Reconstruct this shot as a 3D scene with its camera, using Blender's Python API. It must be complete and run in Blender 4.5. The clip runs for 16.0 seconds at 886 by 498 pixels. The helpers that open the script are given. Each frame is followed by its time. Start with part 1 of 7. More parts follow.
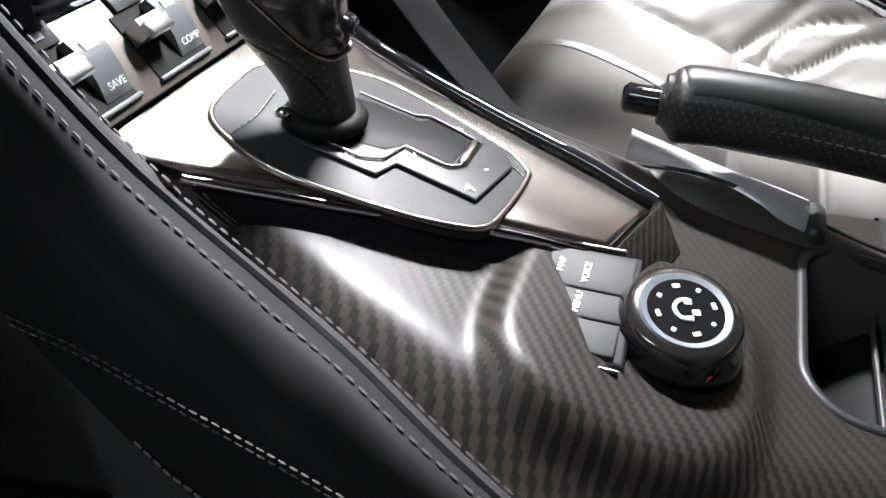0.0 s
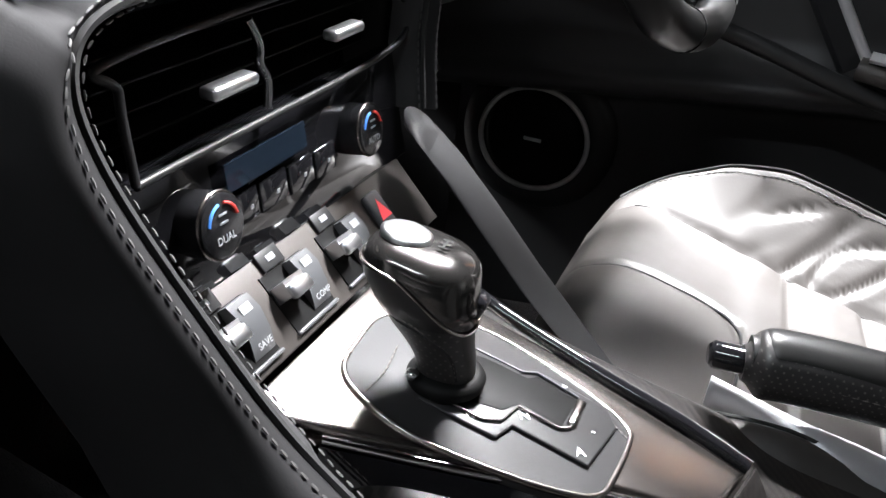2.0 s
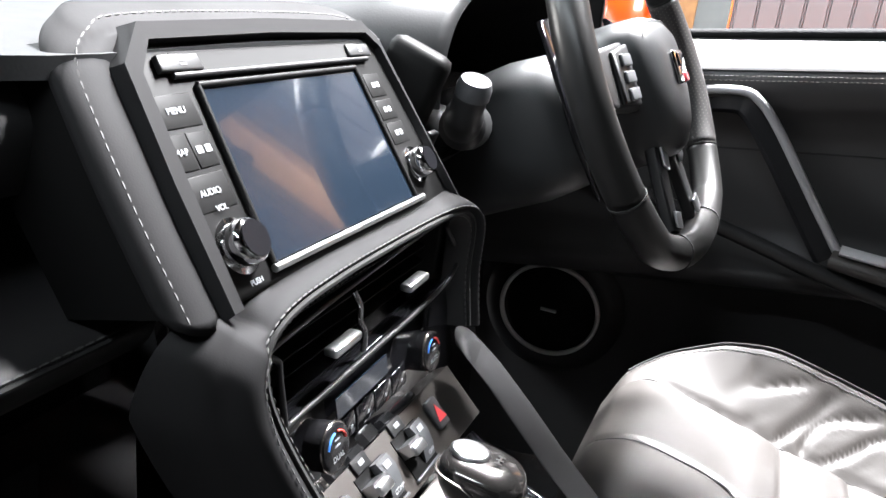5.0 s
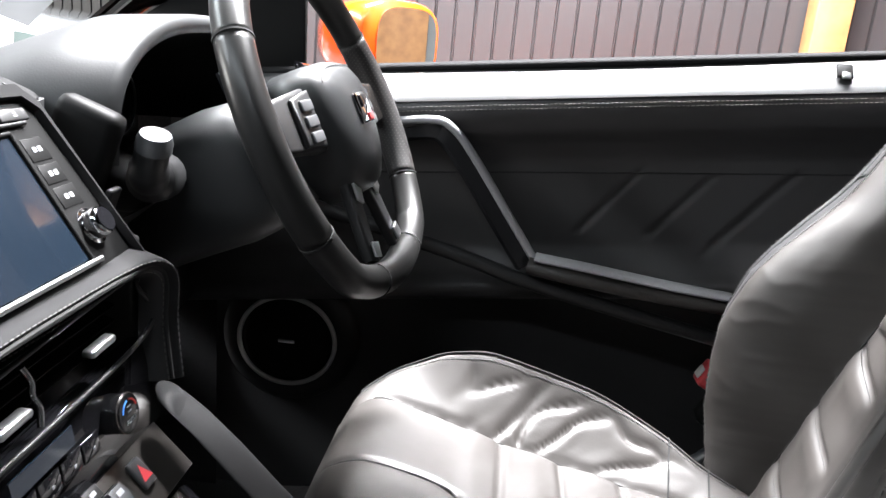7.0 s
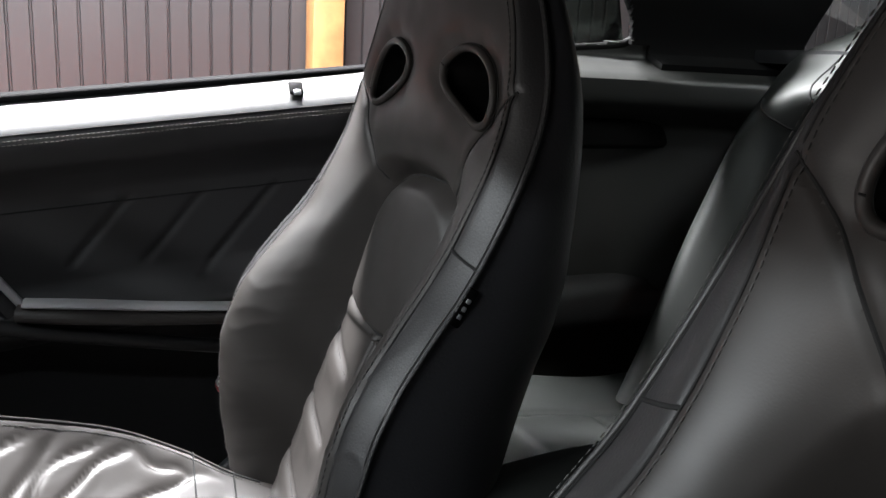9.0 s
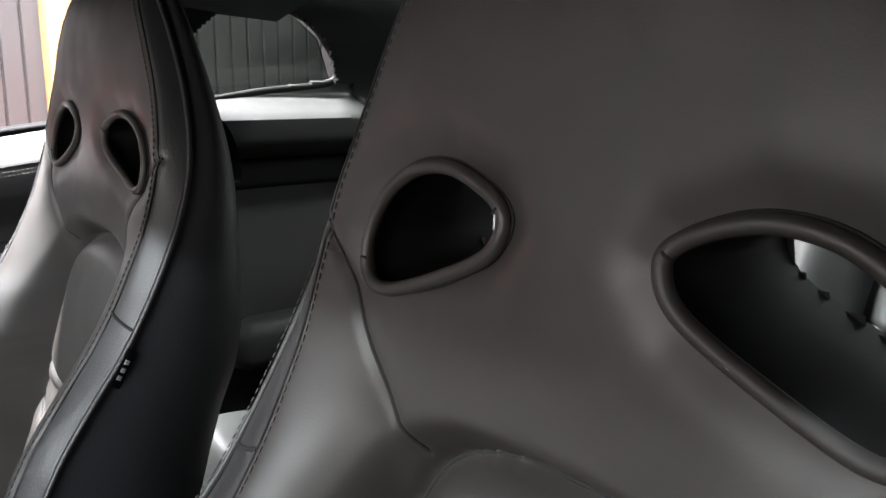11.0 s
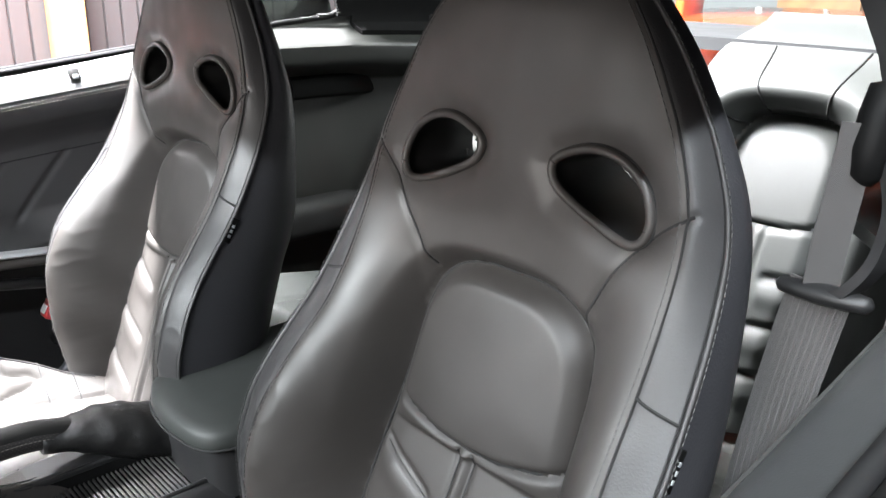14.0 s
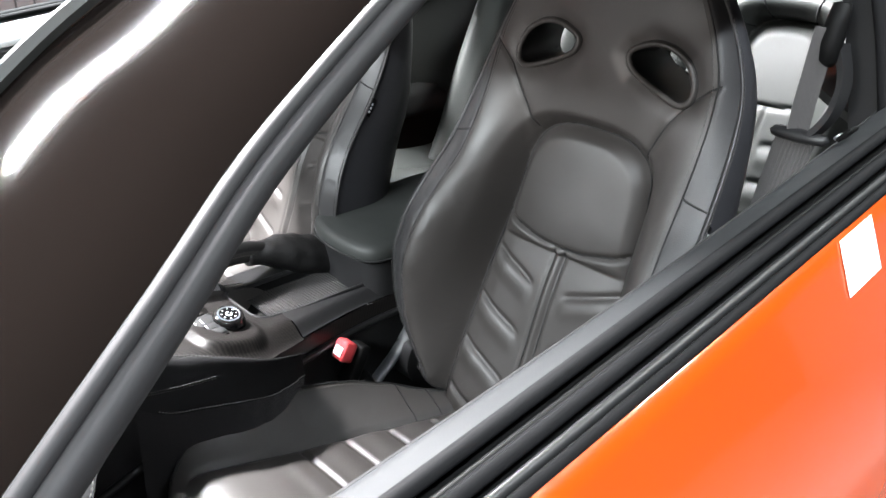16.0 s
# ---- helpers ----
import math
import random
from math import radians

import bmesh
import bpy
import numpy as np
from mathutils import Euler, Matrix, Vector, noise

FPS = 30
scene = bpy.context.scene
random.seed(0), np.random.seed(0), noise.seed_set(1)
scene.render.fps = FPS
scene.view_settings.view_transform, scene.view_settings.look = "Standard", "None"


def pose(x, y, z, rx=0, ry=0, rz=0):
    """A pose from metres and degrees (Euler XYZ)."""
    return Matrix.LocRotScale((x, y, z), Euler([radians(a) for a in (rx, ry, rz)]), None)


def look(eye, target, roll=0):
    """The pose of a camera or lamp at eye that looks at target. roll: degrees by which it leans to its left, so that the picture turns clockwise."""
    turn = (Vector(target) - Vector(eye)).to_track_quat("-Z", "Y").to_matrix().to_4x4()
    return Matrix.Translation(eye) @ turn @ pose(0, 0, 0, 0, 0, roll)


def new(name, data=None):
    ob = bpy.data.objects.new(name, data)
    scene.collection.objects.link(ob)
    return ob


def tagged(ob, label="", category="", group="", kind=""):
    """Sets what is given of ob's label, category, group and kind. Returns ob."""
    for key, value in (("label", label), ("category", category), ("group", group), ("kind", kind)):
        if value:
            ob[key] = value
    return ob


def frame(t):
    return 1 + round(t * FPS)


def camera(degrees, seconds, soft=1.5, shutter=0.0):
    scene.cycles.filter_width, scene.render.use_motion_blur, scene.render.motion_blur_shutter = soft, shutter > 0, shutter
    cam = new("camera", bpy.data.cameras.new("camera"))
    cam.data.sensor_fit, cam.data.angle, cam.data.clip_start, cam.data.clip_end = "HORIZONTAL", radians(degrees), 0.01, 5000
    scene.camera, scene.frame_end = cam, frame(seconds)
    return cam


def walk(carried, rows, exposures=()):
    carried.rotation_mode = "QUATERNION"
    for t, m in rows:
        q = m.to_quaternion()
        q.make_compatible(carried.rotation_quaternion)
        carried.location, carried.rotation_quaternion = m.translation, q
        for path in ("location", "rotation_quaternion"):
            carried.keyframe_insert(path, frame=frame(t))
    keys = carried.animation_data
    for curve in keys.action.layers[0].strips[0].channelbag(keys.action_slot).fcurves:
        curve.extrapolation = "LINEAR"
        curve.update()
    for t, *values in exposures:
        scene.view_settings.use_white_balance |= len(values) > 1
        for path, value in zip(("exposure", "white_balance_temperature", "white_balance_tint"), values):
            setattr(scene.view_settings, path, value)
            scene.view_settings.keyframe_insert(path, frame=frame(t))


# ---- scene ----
cam = camera(58.0, 16.0)
PATH = [
    (0, (-0.252, 0.019, 0.851), (1.266, 0.463, -0.373), 5.7),
    (0.5, (-0.244, 0.039, 0.864), (1.297, 0.511, -0.32), 6.7),
    (1, (-0.247, 0.055, 0.883), (1.31, 0.53, -0.28), 7.7),
    (1.5, (-0.256, 0.062, 0.889), (1.364, 0.578, -0.164), 7.6),
    (2, (-0.267, 0.067, 0.902), (1.417, 0.635, -0.016), 7.2),
    (2.5, (-0.277, 0.067, 0.912), (1.441, 0.686, 0.097), 6.6),
    (3, (-0.293, 0.063, 0.928), (1.448, 0.753, 0.225), 5.8),
    (3.5, (-0.304, 0.082, 0.95), (1.456, 0.758, 0.284), 6.2),
    (3.7, (-0.308, 0.088, 0.956), (1.452, 0.777, 0.302), 6.5),
    (5.8, (-0.388, 0.042, 1.025), (1.439, 0.617, 0.449), 6.3),
    (6, (-0.389, 0.035, 1.03), (1.457, 0.552, 0.46), 6.4),
    (6.5, (-0.381, 0.018, 1.032), (1.506, 0.377, 0.476), 6.2),
    (7, (-0.371, 0.009, 1.029), (1.553, 0.128, 0.496), 5.5),
    (7.5, (-0.356, 0.005, 1.032), (1.573, -0.149, 0.526), 5.2),
    (8, (-0.353, -0.02, 1.046), (1.548, -0.407, 0.559), 4.5),
    (8.5, (-0.377, -0.043, 1.058), (1.459, -0.682, 0.587), 3.9),
    (9, (-0.423, -0.087, 1.07), (1.316, -0.961, 0.613), 3.3),
    (9.5, (-0.46, -0.119, 1.082), (1.186, -1.159, 0.627), 2.6),
    (10, (-0.496, -0.155, 1.081), (1.066, -1.321, 0.635), 1.4),
    (10.2, (-0.504, -0.171, 1.085), (1.035, -1.365, 0.631), 1.0),
    (12.3, (-0.629, -0.148, 1.157), (0.822, -1.482, 0.816), 0.2),
    (12.5, (-0.647, -0.131, 1.159), (0.825, -1.441, 0.816), 0.2),
    (13, (-0.698, -0.071, 1.173), (0.79, -1.35, 0.785), 0.5),
    (13.5, (-0.745, 0.0, 1.189), (0.707, -1.276, 0.678), 0.6),
    (14, (-0.788, 0.101, 1.202), (0.581, -1.203, 0.547), 1.4),
    (14.5, (-0.823, 0.171, 1.223), (0.492, -1.118, 0.441), 1.6),
    (15, (-0.887, 0.27, 1.247), (0.395, -1.005, 0.393), 1.6),
    (15.5, (-0.922, 0.369, 1.275), (0.355, -0.896, 0.398), 1.5),
    (16, (-0.961, 0.475, 1.27), (0.333, -0.776, 0.398), 1.6),
]
# the film camera's own exposure, in stops
EXPOSURES = [(0, 0.45), (2, 0.5), (3.5, 0.65), (5.8, 0.6), (6.5, 0.5), (7.25, 0.25), (8, 0.0), (8.75, -0.3), (9.5, -0.3), (10, 0.15), (10.2, 0.3), (11.3, 1.1), (12.3, 1.95), (13, 1.85), (13.5, 1.8), (14, 1.6), (14.5, 1.5), (15, 1.5), (15.5, 1.45), (16, 1.2)]
walk(cam, [(t, look(eye, target, roll)) for t, eye, target, roll in PATH], EXPOSURES)

# ---- world and lamps ----
world = bpy.data.worlds.new("garage_air")
scene.world = world
world.use_nodes = True
world.node_tree.nodes["Background"].inputs[0].default_value = (0.55, 0.62, 0.70, 1)
world.node_tree.nodes["Background"].inputs[1].default_value = 0.035


def strip_lamp(name, loc, target, sx, sy, watts, color):
    data = bpy.data.lights.new(name, "AREA")
    data.shape, data.size, data.size_y, data.energy, data.color = "RECTANGLE", sx, sy, watts, color
    ob = new(name, data)
    ob.matrix_world = look(loc, target)
    return ob


LAMPS = [
    ((1.18, 0.02, 2.72), (0.16, 1.7), 950, (0.97, 0.97, 1.0)),
    ((-1.6, 0.7, 2.72), (0.14, 2.4), 62, (0.86, 0.93, 1.0)),
    ((-0.95, -1.25, 2.72), (0.9, 0.3), 32, (0.94, 1.0, 0.97)),
    ((-0.1, 2.9, 2.72), (3.4, 0.3), 360, (0.90, 0.96, 1.0)),
]
for k, (loc, size, watts, color) in enumerate(LAMPS):
    strip_lamp("ceiling_strip_glow", loc, (loc[0], loc[1] + 0.0001, 0), size[0], size[1], watts, color)

# daylight through the opal window in the wall ahead of the car
strip_lamp("window_daylight", (-0.9, 6.70, 1.45), (-0.9, 0, 1.45), 2.3, 1.5, 180, (1.0, 0.96, 0.92))


# ---- materials ----
def material(name, color, rough=0.5, metal=0.0, coat=0.0, spec=0.5, bump=None, vary=None, rough_vary=0.0, sheen=0.0):
    """bump: (scale, strength, distance, kind); vary: (scale, amount, second colour)."""
    m = bpy.data.materials.new(name)
    m.use_nodes = True
    nt = m.node_tree
    b = nt.nodes["Principled BSDF"]
    b.inputs["Base Color"].default_value = (*color, 1)
    b.inputs["Roughness"].default_value = rough
    b.inputs["Metallic"].default_value = metal
    b.inputs["Coat Weight"].default_value = coat
    b.inputs["Coat Roughness"].default_value = 0.04
    b.inputs["Specular IOR Level"].default_value = spec
    b.inputs["Sheen Weight"].default_value = sheen
    tc = nt.nodes.new("ShaderNodeTexCoord")
    if vary:
        n = nt.nodes.new("ShaderNodeTexNoise")
        n.inputs["Scale"].default_value, n.inputs["Detail"].default_value = vary[0], 5
        nt.links.new(tc.outputs["Object"], n.inputs["Vector"])
        ramp = nt.nodes.new("ShaderNodeMapRange")
        ramp.inputs["From Min"].default_value, ramp.inputs["From Max"].default_value = 0.35, 0.7
        ramp.inputs["To Max"].default_value = vary[1]
        nt.links.new(n.outputs["Fac"], ramp.inputs["Value"])
        mix = nt.nodes.new("ShaderNodeMix")
        mix.data_type = "RGBA"
        mix.inputs["A"].default_value, mix.inputs["B"].default_value = (*color, 1), (*vary[2], 1)
        nt.links.new(ramp.outputs["Result"], mix.inputs["Factor"])
        nt.links.new(mix.outputs["Result"], b.inputs["Base Color"])
    if rough_vary:
        n2 = nt.nodes.new("ShaderNodeTexNoise")
        n2.inputs["Scale"].default_value, n2.inputs["Detail"].default_value = 17, 4
        nt.links.new(tc.outputs["Object"], n2.inputs["Vector"])
        r2 = nt.nodes.new("ShaderNodeMapRange")
        r2.inputs["From Min"].default_value, r2.inputs["From Max"].default_value = 0.3, 0.7
        r2.inputs["To Min"].default_value, r2.inputs["To Max"].default_value = rough - rough_vary, rough + rough_vary
        nt.links.new(n2.outputs["Fac"], r2.inputs["Value"])
        nt.links.new(r2.outputs["Result"], b.inputs["Roughness"])
    if bump:
        if bump[3] == "voronoi":
            t = nt.nodes.new("ShaderNodeTexVoronoi")
            t.feature = "DISTANCE_TO_EDGE"
            out = t.outputs["Distance"]
        elif bump[3] == "wave":
            t = nt.nodes.new("ShaderNodeTexWave")
            out = t.outputs["Fac"]
        else:
            t = nt.nodes.new("ShaderNodeTexNoise")
            t.inputs["Detail"].default_value = 6
            out = t.outputs["Fac"]
        t.inputs["Scale"].default_value = bump[0]
        nt.links.new(tc.outputs["Object"], t.inputs["Vector"])
        bp = nt.nodes.new("ShaderNodeBump")
        bp.inputs["Strength"].default_value, bp.inputs["Distance"].default_value = bump[1], bump[2]
        nt.links.new(out, bp.inputs["Height"])
        nt.links.new(bp.outputs["Normal"], b.inputs["Normal"])
    return m


def carbon_material(name, cell=0.0018, base=(0.0075, 0.0070, 0.0068), light=(0.018, 0.016, 0.015)):
    m = material(name, base, 0.34, 0.0, 0.0, spec=0.2)
    nt = m.node_tree
    b = nt.nodes["Principled BSDF"]
    tc = nt.nodes.new("ShaderNodeTexCoord")
    sep = nt.nodes.new("ShaderNodeSeparateXYZ")
    nt.links.new(tc.outputs["Object"], sep.inputs[0])

    def calc(op, a, c):
        n = nt.nodes.new("ShaderNodeMath")
        n.operation = op
        for k, v in enumerate((a, c)):
            if isinstance(v, (int, float)):
                n.inputs[k].default_value = v
            elif v is not None:
                nt.links.new(v, n.inputs[k])
        return n.outputs[0]

    # warp and weft run with the console; height takes the place of x on the steep sides
    across = calc("ADD", sep.outputs[0], calc("MULTIPLY", sep.outputs[2], -0.8))
    u = calc("FLOOR", calc("DIVIDE", across, cell), None)
    v = calc("FLOOR", calc("DIVIDE", sep.outputs[1], cell), None)
    w = calc("FLOORED_MODULO", calc("SUBTRACT", u, v), 4)
    tow = calc("LESS_THAN", w, 1.5)
    mix = nt.nodes.new("ShaderNodeMix")
    mix.data_type = "RGBA"
    mix.inputs["A"].default_value, mix.inputs["B"].default_value = (*base, 1), (*light, 1)
    nt.links.new(tow, mix.inputs["Factor"])
    nt.links.new(mix.outputs["Result"], b.inputs["Base Color"])
    nt.links.new(calc("ADD", 0.38, calc("MULTIPLY", tow, 0.08)), b.inputs["Roughness"])
    bp = nt.nodes.new("ShaderNodeBump")
    bp.inputs["Strength"].default_value, bp.inputs["Distance"].default_value = 0.25, 0.0004
    nt.links.new(tow, bp.inputs["Height"])
    nt.links.new(bp.outputs["Normal"], b.inputs["Normal"])
    return m


def perforated_material(name, pitch=0.0042, base=(0.014, 0.013, 0.013), dot=(0.07, 0.065, 0.06)):
    """Smooth leather with staggered rows of small punched dots."""
    m = material(name, base, 0.42)
    nt = m.node_tree
    b = nt.nodes["Principled BSDF"]
    tc, sep = nt.nodes.new("ShaderNodeTexCoord"), nt.nodes.new("ShaderNodeSeparateXYZ")
    nt.links.new(tc.outputs["Object"], sep.inputs[0])

    def calc(op, a, c=0.0):
        n = nt.nodes.new("ShaderNodeMath")
        n.operation = op
        for k, v in enumerate((a, c)):
            if isinstance(v, (int, float)):
                n.inputs[k].default_value = v
            else:
                nt.links.new(v, n.inputs[k])
        return n.outputs[0]

    row = calc("DIVIDE", sep.outputs[2], pitch * 0.7)
    shift = calc("MULTIPLY", calc("FLOORED_MODULO", calc("FLOOR", row), 2), 0.5)
    col = calc("ADD", calc("DIVIDE", sep.outputs[1], pitch), shift)
    du = calc("SUBTRACT", calc("FRACT", col), 0.5)
    dv = calc("MULTIPLY", calc("SUBTRACT", calc("FRACT", row), 0.5), 0.7)
    dist = calc("SQRT", calc("ADD", calc("MULTIPLY", du, du), calc("MULTIPLY", dv, dv)))
    spot = calc("LESS_THAN", dist, 0.13)
    mix = nt.nodes.new("ShaderNodeMix")
    mix.data_type = "RGBA"
    mix.inputs["A"].default_value, mix.inputs["B"].default_value = (*base, 1), (*dot, 1)
    nt.links.new(spot, mix.inputs["Factor"])
    nt.links.new(mix.outputs["Result"], b.inputs["Base Color"])
    return m


def emitter(name, color, strength):
    m = bpy.data.materials.new(name)
    m.use_nodes = True
    b = m.node_tree.nodes["Principled BSDF"]
    b.inputs["Base Color"].default_value = (*color, 1)
    b.inputs["Emission Color"].default_value = (*color, 1)
    b.inputs["Emission Strength"].default_value = strength
    return m


def glass_material(name, tint=(0.9, 0.95, 0.94), rough=0.0, ior=1.5):
    m = bpy.data.materials.new(name)
    m.use_nodes = True
    nt = m.node_tree
    nt.nodes.remove(nt.nodes["Principled BSDF"])
    out = nt.nodes["Material Output"]
    tr, gl, mx, fr = (nt.nodes.new(k) for k in ("ShaderNodeBsdfTransparent", "ShaderNodeBsdfGlossy", "ShaderNodeMixShader", "ShaderNodeFresnel"))
    tr.inputs[0].default_value = (*tint, 1)
    gl.inputs["Roughness"].default_value = rough
    fr.inputs["IOR"].default_value = ior
    nt.links.new(fr.outputs[0], mx.inputs[0])
    nt.links.new(tr.outputs[0], mx.inputs[1])
    nt.links.new(gl.outputs[0], mx.inputs[2])
    nt.links.new(mx.outputs[0], out.inputs[0])
    return m


